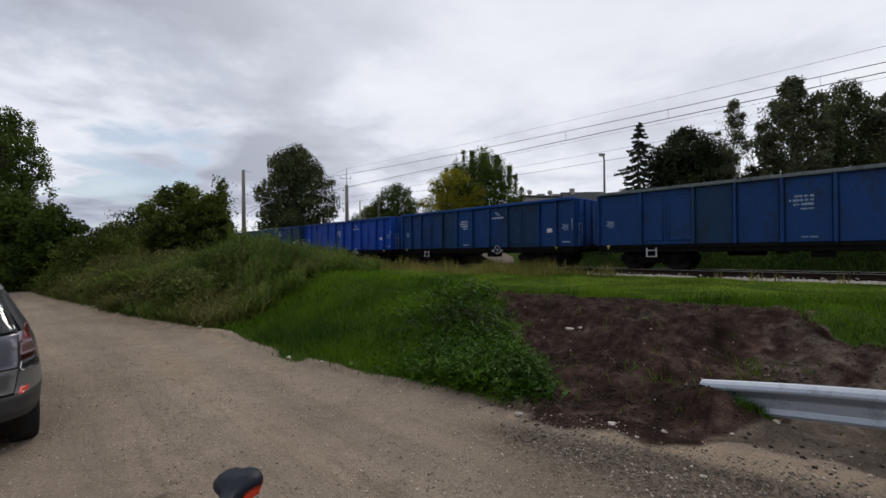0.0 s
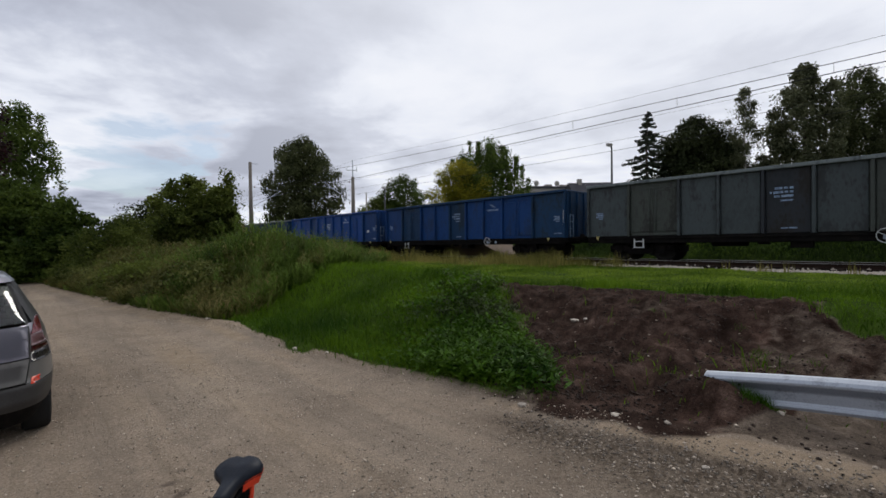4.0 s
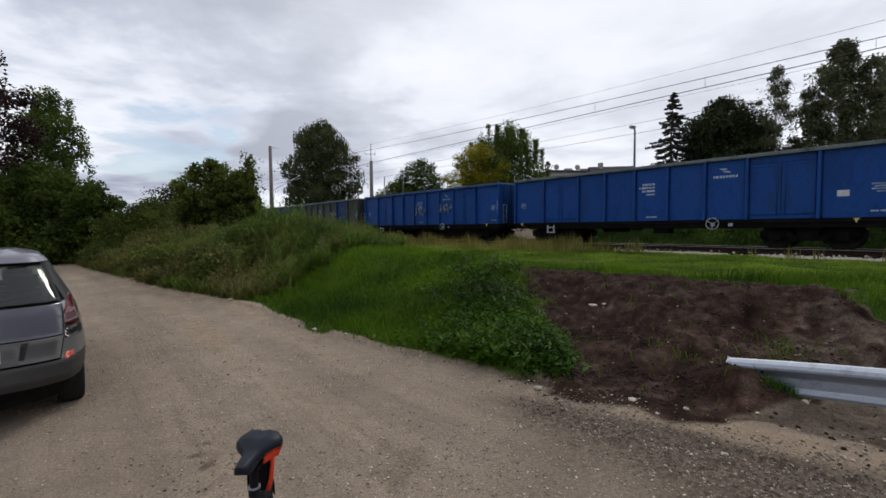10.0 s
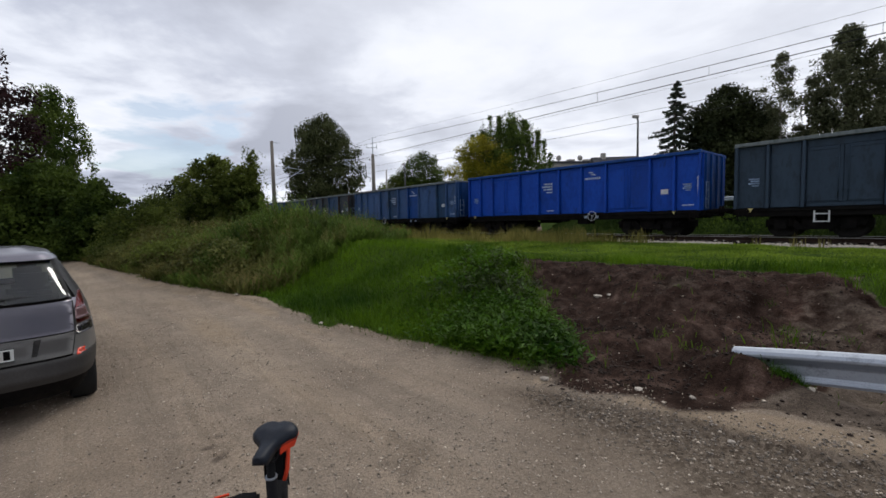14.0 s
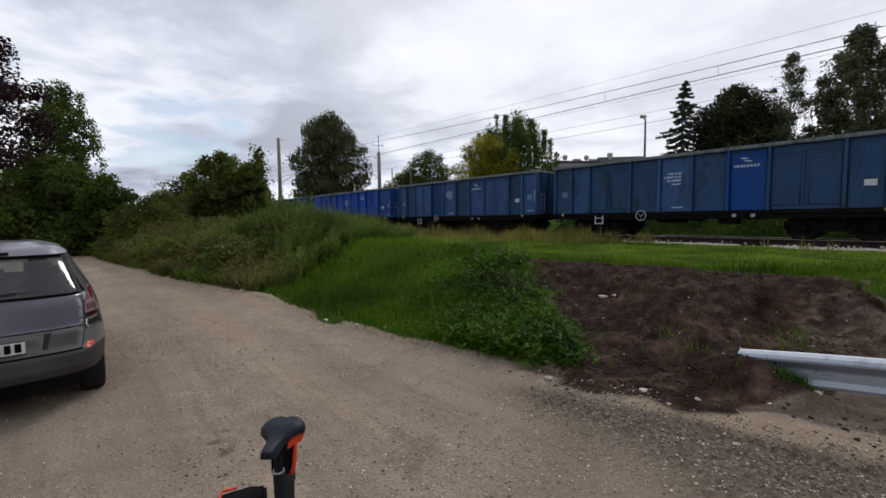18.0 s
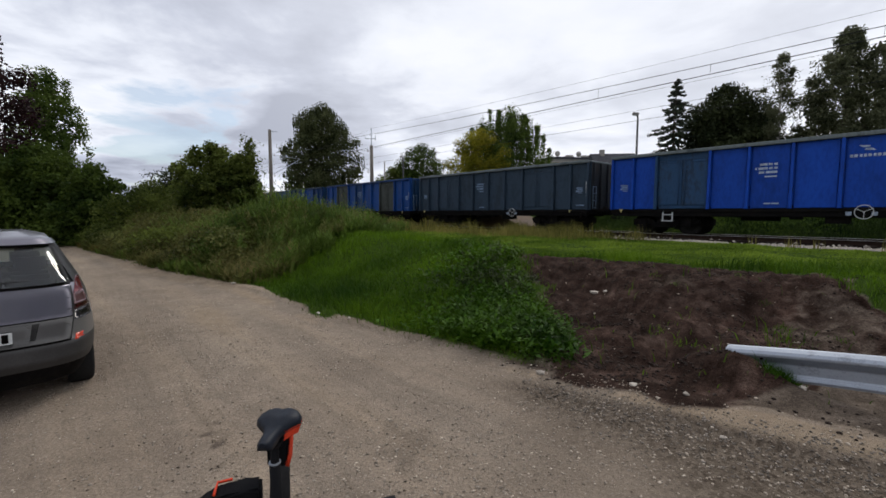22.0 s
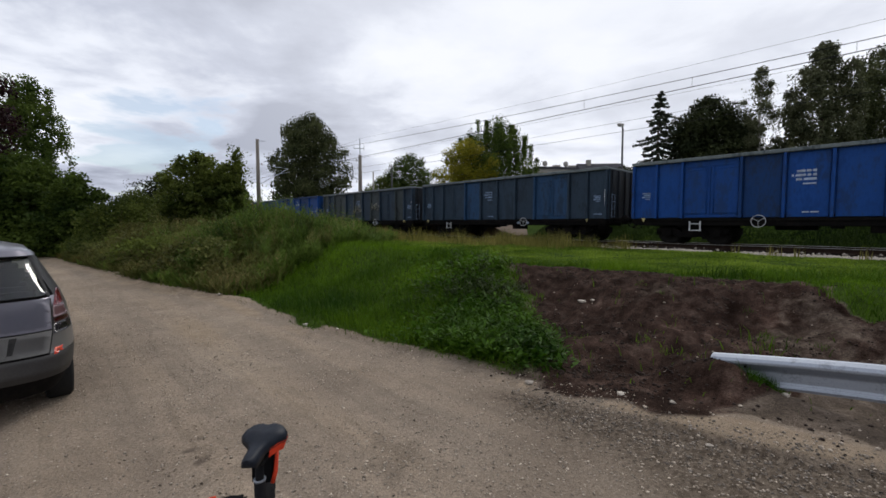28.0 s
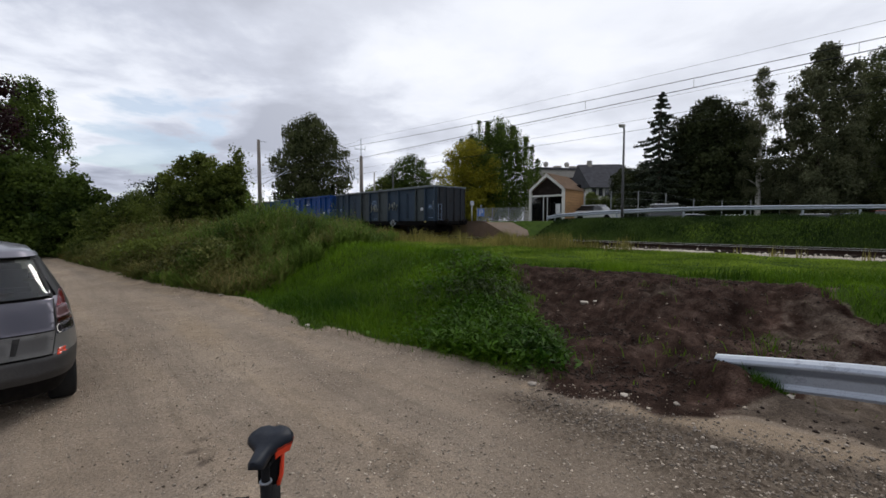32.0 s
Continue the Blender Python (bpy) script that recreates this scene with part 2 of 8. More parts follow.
# ---- materials ----
def material(name, color, rough=0.8, metal=0.0, vary=0.25, scale=3.0, fine_scale=40.0, bump=0.2, second=None, second_at=0.55, spec=0.15, streak=False, rnd=0.0, coords="Object"):
    """A surface with colour varied at two scales, an optional second colour in patches, and relief."""
    m = bpy.data.materials.new(name)
    m.use_nodes = True
    t = m.node_tree
    b = t.nodes["Principled BSDF"]
    b.inputs["Roughness"].default_value, b.inputs["Metallic"].default_value = rough, metal
    b.inputs["Specular IOR Level"].default_value = spec
    tc = t.nodes.new("ShaderNodeTexCoord")
    mp = t.nodes.new("ShaderNodeMapping")
    if streak:
        mp.inputs["Scale"].default_value = (1.0, 1.0, 0.18 if streak is True else streak)
    info = t.nodes.new("ShaderNodeObjectInfo")
    off = t.nodes.new("ShaderNodeVectorMath")
    off.operation = "ADD"
    jump = t.nodes.new("ShaderNodeMath")
    jump.operation = "MULTIPLY"
    jump.inputs[1].default_value = 37.0 if rnd else 0.0
    t.links.new(info.outputs["Random"], jump.inputs[0])
    t.links.new(tc.outputs[coords], mp.inputs[0])
    t.links.new(mp.outputs[0], off.inputs[0])
    t.links.new(jump.outputs[0], off.inputs[1])
    n1, n2 = t.nodes.new("ShaderNodeTexNoise"), t.nodes.new("ShaderNodeTexNoise")
    for nd, sc in ((n1, scale), (n2, fine_scale)):
        nd.inputs["Scale"].default_value, nd.inputs["Detail"].default_value, nd.inputs["Roughness"].default_value = sc, 5.0, 0.6
        t.links.new(off.outputs[0], nd.inputs["Vector"])

    def mix(kind, fac, a, c):
        nd = t.nodes.new("ShaderNodeMix")
        nd.data_type, nd.blend_type = "RGBA", kind
        for i, v in ((0, fac), (6, a), (7, c)):
            if isinstance(v, (int, float)):
                nd.inputs[i].default_value = v
            elif isinstance(v, tuple):
                nd.inputs[i].default_value = (*v, 1)
            else:
                t.links.new(v, nd.inputs[i])
        return nd.outputs[2]

    def ramp(fac, stops):
        nd = t.nodes.new("ShaderNodeValToRGB")
        els = nd.color_ramp.elements
        while len(els) < len(stops):
            els.new(0.5)
        for e, (p, c) in zip(els, stops):
            e.position, e.color = p, (c, c, c, 1)
        t.links.new(fac, nd.inputs[0])
        return nd.outputs[0]
    col = mix("MULTIPLY", 1.0, color, ramp(n1.outputs[0], [(0.3, 1 - vary), (0.7, 1 + vary)]))
    col = mix("MULTIPLY", 1.0, col, ramp(n2.outputs[0], [(0.3, 1 - vary * 0.7), (0.7, 1 + vary * 0.7)]))
    if second:
        w = t.nodes.new("ShaderNodeMath")
        w.operation = "MULTIPLY_ADD"
        w.inputs[1].default_value, w.inputs[2].default_value = 0.35, 0.0
        t.links.new(n2.outputs[0], w.inputs[0])
        w2 = t.nodes.new("ShaderNodeMath")
        w2.operation = "MULTIPLY_ADD"
        w2.inputs[1].default_value = 0.65
        t.links.new(n1.outputs[0], w2.inputs[0])
        t.links.new(w.outputs[0], w2.inputs[2])
        col = mix("MIX", ramp(w2.outputs[0], [(second_at - 0.04, 0.0), (second_at + 0.05, 1.0)]), col, second)
    if rnd:
        hs = t.nodes.new("ShaderNodeHueSaturation")
        mr = t.nodes.new("ShaderNodeMapRange")
        mr.inputs["To Min"].default_value, mr.inputs["To Max"].default_value = 1 - rnd, 1 + rnd
        t.links.new(info.outputs["Random"], mr.inputs["Value"])
        t.links.new(mr.outputs[0], hs.inputs["Value"])
        t.links.new(col, hs.inputs["Color"])
        col = hs.outputs[0]
    t.links.new(col, b.inputs["Base Color"])
    if bump:
        bp = t.nodes.new("ShaderNodeBump")
        bp.inputs["Strength"].default_value, bp.inputs["Distance"].default_value = bump, 0.02
        t.links.new(n2.outputs[0], bp.inputs["Height"])
        t.links.new(bp.outputs[0], b.inputs["Normal"])
    return m


def leaf_material(name, dark, light, rough=0.6, through=0.35):
    """Leaves: colour differs from leaf to leaf, and some light comes through."""
    m = bpy.data.materials.new(name)
    m.use_nodes = True
    t = m.node_tree
    b = t.nodes["Principled BSDF"]
    b.inputs["Roughness"].default_value, b.inputs["Specular IOR Level"].default_value = rough, 0.10
    g = t.nodes.new("ShaderNodeNewGeometry")
    tc = t.nodes.new("ShaderNodeTexCoord")
    n = t.nodes.new("ShaderNodeTexNoise")
    n.inputs["Scale"].default_value, n.inputs["Detail"].default_value = 0.55, 3.0
    t.links.new(tc.outputs["Object"], n.inputs["Vector"])
    s = t.nodes.new("ShaderNodeMath")
    s.operation = "MULTIPLY_ADD"
    s.inputs[1].default_value = 0.45
    t.links.new(g.outputs["Random Per Island"], s.inputs[0])
    k = t.nodes.new("ShaderNodeMath")
    k.operation = "MULTIPLY_ADD"
    k.inputs[1].default_value, k.inputs[2].default_value = 2.3, -0.93
    t.links.new(n.outputs[0], k.inputs[0])
    t.links.new(k.outputs[0], s.inputs[2])
    mx = t.nodes.new("ShaderNodeMix")
    mx.data_type = "RGBA"
    mx.inputs[6].default_value, mx.inputs[7].default_value = (*dark, 1), (*light, 1)
    t.links.new(s.outputs[0], mx.inputs[0])
    t.links.new(mx.outputs[2], b.inputs["Base Color"])
    tr = t.nodes.new("ShaderNodeBsdfTranslucent")
    t.links.new(mx.outputs[2], tr.inputs[0])
    ms = t.nodes.new("ShaderNodeMixShader")
    ms.inputs[0].default_value = through
    t.links.new(b.outputs[0], ms.inputs[1])
    t.links.new(tr.outputs[0], ms.inputs[2])
    t.links.new(ms.outputs[0], t.nodes["Material Output"].inputs[0])
    return m


def plain(name, color, rough=0.5, metal=0.0, spec=0.5, coat=0.0):
    m = bpy.data.materials.new(name)
    m.use_nodes = True
    b = m.node_tree.nodes["Principled BSDF"]
    b.inputs["Base Color"].default_value = (*color, 1)
    b.inputs["Roughness"].default_value, b.inputs["Metallic"].default_value = rough, metal
    b.inputs["Specular IOR Level"].default_value, b.inputs["Coat Weight"].default_value = spec, coat
    return m


def ground_material():
    """Sandy dirt road, bare earth, gravel and turf, blended by the ground's own zones."""
    m = bpy.data.materials.new("ground_soil")
    m.use_nodes = True
    t = m.node_tree
    b = t.nodes["Principled BSDF"]
    b.inputs["Roughness"].default_value, b.inputs["Specular IOR Level"].default_value = 0.95, 0.02
    tc = t.nodes.new("ShaderNodeTexCoord")

    def noise_tex(sc, detail=6.0, rough=0.6):
        nd = t.nodes.new("ShaderNodeTexNoise")
        nd.inputs["Scale"].default_value, nd.inputs["Detail"].default_value, nd.inputs["Roughness"].default_value = sc, detail, rough
        t.links.new(tc.outputs["Object"], nd.inputs["Vector"])
        return nd.outputs[0]

    def ramp(fac, stops):
        nd = t.nodes.new("ShaderNodeValToRGB")
        els = nd.color_ramp.elements
        while len(els) < len(stops):
            els.new(0.5)
        for e, (p, c) in zip(els, stops):
            e.position, e.color = p, (*c, 1) if isinstance(c, tuple) else (c, c, c, 1)
        t.links.new(fac, nd.inputs[0])
        return nd.outputs[0]

    def mix(fac, a, c, kind="MIX"):
        nd = t.nodes.new("ShaderNodeMix")
        nd.data_type, nd.blend_type = "RGBA", kind
        for i, v in ((0, fac), (6, a), (7, c)):
            if isinstance(v, (int, float)):
                nd.inputs[i].default_value = v
            else:
                t.links.new(v, nd.inputs[i])
        return nd.outputs[2]

    def zone(name):
        nd = t.nodes.new("ShaderNodeAttribute")
        nd.attribute_name = name
        return nd.outputs["Fac"]
    nb, nd1, nm, nf = noise_tex(0.45), noise_tex(1.4), noise_tex(4.5), noise_tex(42.0, 9.0, 0.74)

    def cells(sc):
        vor = t.nodes.new("ShaderNodeTexVoronoi")
        vor.inputs["Scale"].default_value = sc
        t.links.new(tc.outputs["Object"], vor.inputs["Vector"])
        return vor
    vor, vor2 = cells(38.0), cells(85.0)
    pebble = ramp(vor.outputs["Distance"], [(0.10, 1.0), (0.34, 0.0)])
    speck = mix(1.0, pebble, ramp(vor.outputs["Color"], [(0.66, 0.0), (0.74, 1.0)]), "MULTIPLY")
    grit = mix(1.0, ramp(vor2.outputs["Distance"], [(0.12, 1.0), (0.36, 0.0)]), ramp(vor2.outputs["Color"], [(0.55, 0.0), (0.65, 1.0)]), "MULTIPLY")

    def stretched(angle, lx, ly, detail=4.0, twist=0.25):
        mp = t.nodes.new("ShaderNodeMapping")
        mp.vector_type = "TEXTURE"
        mp.inputs["Rotation"].default_value, mp.inputs["Scale"].default_value = (0, 0, radians(angle)), (lx, ly, 1.0)
        t.links.new(tc.outputs["Object"], mp.inputs[0])
        nd = t.nodes.new("ShaderNodeTexNoise")
        nd.inputs["Scale"].default_value, nd.inputs["Detail"].default_value, nd.inputs["Distortion"].default_value = 1.0, detail, twist
        t.links.new(mp.outputs[0], nd.inputs["Vector"])
        return nd.outputs[0]
    road = ramp(nb, [(0.34, (0.222, 0.176, 0.134)), (0.50, (0.258, 0.207, 0.159)), (0.66, (0.286, 0.232, 0.179))])
    road = mix(1.0, road, ramp(nm, [(0.3, 0.90), (0.7, 1.08)]), "MULTIPLY")
    road = mix(1.0, road, ramp(nd1, [(0.34, 0.94), (0.66, 1.05)]), "MULTIPLY")
    road = mix(1.0, road, ramp(nf, [(0.32, 0.64), (0.68, 1.36)]), "MULTIPLY")
    wheel_lanes = stretched(136, 9.0, 0.55)                  # faint wheel tracks along the road
    scuffs = stretched(130, 1.6, 0.10, 5.0, 0.5)
    road = mix(1.0, road, ramp(wheel_lanes, [(0.34, (0.86, 0.865, 0.875)), (0.5, (0.99, 0.99, 0.99)), (0.66, (1.10, 1.085, 1.05))]), "MULTIPLY")
    road = mix(1.0, road, ramp(scuffs, [(0.30, (0.88, 0.87, 0.86)), (0.44, (1.0, 1.0, 1.0)), (0.70, (1.05, 1.04, 1.03))]), "MULTIPLY")
    road = mix(grit, road, ramp(vor2.outputs["Color"], [(0.55, (0.12, 0.10, 0.083)), (0.80, (0.27, 0.23, 0.19)), (0.95, (0.42, 0.38, 0.33))]))
    road = mix(speck, road, ramp(vor.outputs["Color"], [(0.66, (0.10, 0.088, 0.075)), (0.80, (0.25, 0.22, 0.18)), (0.95, (0.46, 0.42, 0.37))]))
    sand = mix(1.0, ramp(nm, [(0.3, (0.225, 0.170, 0.119)), (0.7, (0.32, 0.252, 0.182))]), ramp(nf, [(0.3, 0.75), (0.7, 1.22)]), "MULTIPLY")
    sand = mix(grit, sand, ramp(vor2.outputs["Color"], [(0.55, (0.14, 0.11, 0.08)), (0.95, (0.42, 0.37, 0.30))]))
    grav = mix(1.0, ramp(vor.outputs["Color"], [(0.1, (0.062, 0.047, 0.035)), (0.9, (0.172, 0.138, 0.106))]), ramp(nf, [(0.3, 0.72), (0.7, 1.25)]), "MULTIPLY")
    dirt = mix(1.0, ramp(nm, [(0.28, (0.0145, 0.0086, 0.0066)), (0.5, (0.031, 0.0190, 0.0146)), (0.75, (0.070, 0.048, 0.038))]), ramp(nf, [(0.32, 0.45), (0.68, 1.70)]), "MULTIPLY")
    dirt = mix(1.0, dirt, ramp(nd1, [(0.32, 0.70), (0.5, 1.0), (0.66, 1.55)]), "MULTIPLY")
    rills = stretched(48.7, 0.7, 0.16, 7.0, 1.0)             # earth washed down the bank
    dirt = mix(1.0, dirt, ramp(rills, [(0.33, 0.75), (0.5, 1.0), (0.68, 1.4)]), "MULTIPLY")
    dry = mix(1.0, ramp(nm, [(0.28, (0.052, 0.040, 0.031)), (0.5, (0.096, 0.075, 0.058)), (0.75, (0.175, 0.140, 0.110))]), ramp(nf, [(0.32, 0.52), (0.68, 1.55)]), "MULTIPLY")
    dry = mix(grit, dry, ramp(vor2.outputs["Color"], [(0.55, (0.06, 0.046, 0.037)), (0.95, (0.26, 0.22, 0.185))]))
    turf = mix(1.0, ramp(nm, [(0.3, (0.022, 0.042, 0.008)), (0.7, (0.055, 0.090, 0.014))]), ramp(nf, [(0.3, 0.7), (0.7, 1.2)]), "MULTIPLY")

    def soft(name, a=0.60, b=0.86):
        add = t.nodes.new("ShaderNodeMath")
        add.operation = "MULTIPLY_ADD"
        add.inputs[1].default_value = 0.5
        t.links.new(nm, add.inputs[0])
        t.links.new(zone(name), add.inputs[2])
        return ramp(add.outputs[0], [(a, 0.0), (b, 1.0)])
    col = mix(soft("sand"), road, sand)
    col = mix(soft("gravel", 0.42, 1.0), col, grav)
    col = mix(soft("dirt"), col, mix(soft("pale"), dirt, dry))
    col = mix(soft("turf"), col, turf)
    t.links.new(col, b.inputs["Base Color"])
    bp = t.nodes.new("ShaderNodeBump")
    bp.inputs["Strength"].default_value, bp.inputs["Distance"].default_value = 0.7, 0.03
    hm = mix(0.35, nf, mix(1.0, pebble, grit, "ADD"))
    t.links.new(hm, bp.inputs["Height"])
    t.links.new(bp.outputs[0], b.inputs["Normal"])
    return m


def glass(name, tint=(0.75, 0.8, 0.8), rough=0.03):
    m = bpy.data.materials.new(name)
    m.use_nodes = True
    b = m.node_tree.nodes["Principled BSDF"]
    b.inputs["Base Color"].default_value = (*tint, 1)
    b.inputs["Roughness"].default_value, b.inputs["Transmission Weight"].default_value, b.inputs["IOR"].default_value = rough, 1.0, 1.45
    return m


def thin_glass(name, tint, least=0.065, most=0.32):
    """A thin pane: clear straight through, with the gloss of glass on it."""
    m = bpy.data.materials.new(name)
    m.use_nodes = True
    t = m.node_tree
    t.nodes.clear()
    tr, gl, fr, mx, add = (t.nodes.new("ShaderNode" + k) for k in ("BsdfTransparent", "BsdfGlossy", "Fresnel", "MixShader", "Math"))
    tr.inputs[0].default_value, gl.inputs[0].default_value, gl.inputs["Roughness"].default_value, fr.inputs[0].default_value = (*tint, 1), (1, 1, 1, 1), 0.04, 1.5
    add.inputs[1].default_value = least - 0.04
    t.links.new(fr.outputs[0], add.inputs[0])
    cap = t.nodes.new("ShaderNodeMath")
    cap.operation = "MINIMUM"
    cap.inputs[1].default_value = most
    t.links.new(add.outputs[0], cap.inputs[0])
    t.links.new(cap.outputs[0], mx.inputs[0])
    t.links.new(tr.outputs[0], mx.inputs[1])
    t.links.new(gl.outputs[0], mx.inputs[2])
    t.links.new(mx.outputs[0], t.nodes.new("ShaderNodeOutputMaterial").inputs[0])
    return m


M = dict(
    ground=ground_material(),
    clod=material("earth_clods", (0.028, 0.019, 0.0155), vary=0.5, scale=2.0, fine_scale=30, bump=0.4, second=(0.070, 0.053, 0.042), second_at=0.55),
    stone=material("pale_stone", (0.44, 0.39, 0.33), spec=0.1, vary=0.35, scale=9, fine_scale=60, bump=0.3, rnd=0.3),
    dark_pebble=material("dark_pebbles", (0.115, 0.088, 0.066), vary=0.6, scale=14, fine_scale=60, bump=0.2, spec=0.1),
    grey_pebble=material("gravel_pebbles", (0.165, 0.142, 0.120), vary=0.95, scale=14, fine_scale=60, bump=0.2, spec=0.1),
    pebble=material("road_pebbles", (0.35, 0.295, 0.235), vary=0.8, scale=14, fine_scale=60, bump=0.2),
    ballast=material("ballast_stone", (0.020, 0.015, 0.0125), vary=0.45, scale=4, fine_scale=30, bump=0.3, second=(0.055, 0.044, 0.037), second_at=0.60, spec=0.0),
    concrete=material("weathered_concrete", (0.30, 0.285, 0.26), vary=0.2, scale=2, fine_scale=45, bump=0.15, second=(0.18, 0.165, 0.15), second_at=0.58),
    wood_sleeper=material("sleeper_wood", (0.045, 0.035, 0.029), spec=0.0, vary=0.35, scale=3, fine_scale=30, bump=0.3),
    mast=material("weathered_mast_concrete", (0.17, 0.150, 0.130), vary=0.22, scale=1.5, fine_scale=35, bump=0.15, second=(0.10, 0.087, 0.075), second_at=0.57, streak=True),
    rail=material("rusty_rail", (0.026, 0.016, 0.012), spec=0.1, rough=0.85, vary=0.3, scale=6, fine_scale=70),
    rail_head=plain("polished_rail_head", (0.50, 0.50, 0.50), 0.32, 1.0),
    galv=material("galvanised_steel", (0.33, 0.36, 0.41), rough=0.48, metal=0.7, vary=0.10, scale=5, fine_scale=55, bump=0.05, second=(0.23, 0.25, 0.28), second_at=0.57),
    wire=plain("wire_metal", (0.022, 0.022, 0.024), 0.7, 0.0, 0.2),
    black=material("black_underframe", (0.006, 0.0055, 0.0055), rough=0.85, vary=0.4, scale=3, fine_scale=25, spec=0.08, second=(0.011, 0.009, 0.008), second_at=0.56),
    wheel=material("wheel_steel", (0.012, 0.011, 0.010), rough=0.75, metal=0.1, spec=0.2, vary=0.3),
    white=material("white_marking", (0.46, 0.47, 0.48), vary=0.2, scale=6, fine_scale=40, bump=0.0),
    mark=material("weathered_marking", (0.32, 0.38, 0.48), vary=0.4, scale=5, fine_scale=22, bump=0.0),
    faint=material("faded_marking", (0.17, 0.23, 0.33), vary=0.5, scale=5, fine_scale=20, bump=0.0),
    chalk=material("scrawl_paint", (0.36, 0.36, 0.29), vary=0.4, scale=4, fine_scale=20, bump=0.0),
    yellow=plain("yellow_marking", (0.50, 0.42, 0.16), 0.6),
    bark=material("tree_bark", (0.075, 0.060, 0.048), vary=0.4, scale=4, fine_scale=25, bump=0.5, streak=True),
    birch_bark=material("birch_bark", (0.42, 0.40, 0.37), vary=0.25, scale=3, fine_scale=18, bump=0.2, second=(0.06, 0.055, 0.05), second_at=0.57),
)
PAINT = dict(
    bright=((0.004, 0.046, 0.300), (0.005, 0.036, 0.200), 0.60), mid=((0.006, 0.048, 0.205), (0.009, 0.036, 0.125), 0.55), deep=((0.006, 0.038, 0.140), (0.009, 0.027, 0.080), 0.53),
    dark=((0.008, 0.034, 0.086), (0.010, 0.023, 0.043), 0.53), faded=((0.034, 0.080, 0.190), (0.022, 0.046, 0.100), 0.54), slate=((0.020, 0.056, 0.125), (0.017, 0.035, 0.067), 0.54),
    grey=((0.050, 0.062, 0.066), (0.028, 0.032, 0.034), 0.53), olive=((0.050, 0.058, 0.052), (0.028, 0.030, 0.027), 0.53), teal=((0.026, 0.044, 0.068), (0.019, 0.030, 0.045), 0.54), black=((0.023, 0.027, 0.033), (0.017, 0.016, 0.016), 0.53),
    pale=((0.13, 0.15, 0.155), (0.06, 0.072, 0.076), 0.55), rust=((0.023, 0.034, 0.048), (0.040, 0.024, 0.021), 0.52))
for key, (c1, c2, at) in PAINT.items():
    M["paint_" + key] = material("wagon_paint_" + key, c1, rough=0.55, vary=0.26, scale=1.3, fine_scale=11.0, bump=0.10, second=c2, second_at=at, streak=0.42, rnd=0.08, spec=0.16)

# ---- helpers for meshes ----
def box(bm, x0, x1, y0, y1, z0, z1, m=None):
    vs = [bm.verts.new(Vector(p) if m is None else m @ Vector(p)) for p in
          ((x0, y0, z0), (x1, y0, z0), (x1, y1, z0), (x0, y1, z0), (x0, y0, z1), (x1, y0, z1), (x1, y1, z1), (x0, y1, z1))]
    return [bm.faces.new([vs[i] for i in f]) for f in ((0, 3, 2, 1), (4, 5, 6, 7), (0, 1, 5, 4), (1, 2, 6, 5), (2, 3, 7, 6), (3, 0, 4, 7))]


def tube(bm, pts, radii, sides=8, cap=True):
    """A tapered tube along points."""
    rings = []
    pts = [Vector(p) for p in pts]
    if isinstance(radii, (int, float)):
        radii = [radii] * len(pts)
    for i, (p, r) in enumerate(zip(pts, radii)):
        d = (pts[min(i + 1, len(pts) - 1)] - pts[max(i - 1, 0)]).normalized()
        a = d.cross(Vector((0, 0, 1)) if abs(d.z) < 0.9 else Vector((1, 0, 0))).normalized()
        b = d.cross(a)
        rings.append([bm.verts.new(p + (a * math.cos(2 * math.pi * k / sides) + b * math.sin(2 * math.pi * k / sides)) * r) for k in range(sides)])
    for r0, r1 in zip(rings, rings[1:]):
        for k in range(sides):
            f = bm.faces.new((r0[k], r0[(k + 1) % sides], r1[(k + 1) % sides], r1[k]))
            f.smooth = True
    if cap:
        bm.faces.new(rings[0][::-1])
        bm.faces.new(rings[-1])


def ring(bm, c, axis, radius, r, seg=20, sides=6):
    """A torus round an axis ('x', 'y' or 'z')."""
    c = Vector(c)
    u, v, w = {"x": ((0, 1, 0), (0, 0, 1), (1, 0, 0)), "y": ((1, 0, 0), (0, 0, 1), (0, 1, 0)), "z": ((1, 0, 0), (0, 1, 0), (0, 0, 1))}[axis]
    u, v, w = Vector(u), Vector(v), Vector(w)
    vs = []
    for i in range(seg):
        a = 2 * math.pi * i / seg
        o = u * math.cos(a) + v * math.sin(a)
        vs.append([bm.verts.new(c + o * (radius + r * math.cos(2 * math.pi * j / sides)) + w * r * math.sin(2 * math.pi * j / sides)) for j in range(sides)])
    for i in range(seg):
        for j in range(sides):
            f = bm.faces.new((vs[i][j], vs[(i + 1) % seg][j], vs[(i + 1) % seg][(j + 1) % sides], vs[i][(j + 1) % sides]))
            f.smooth = True


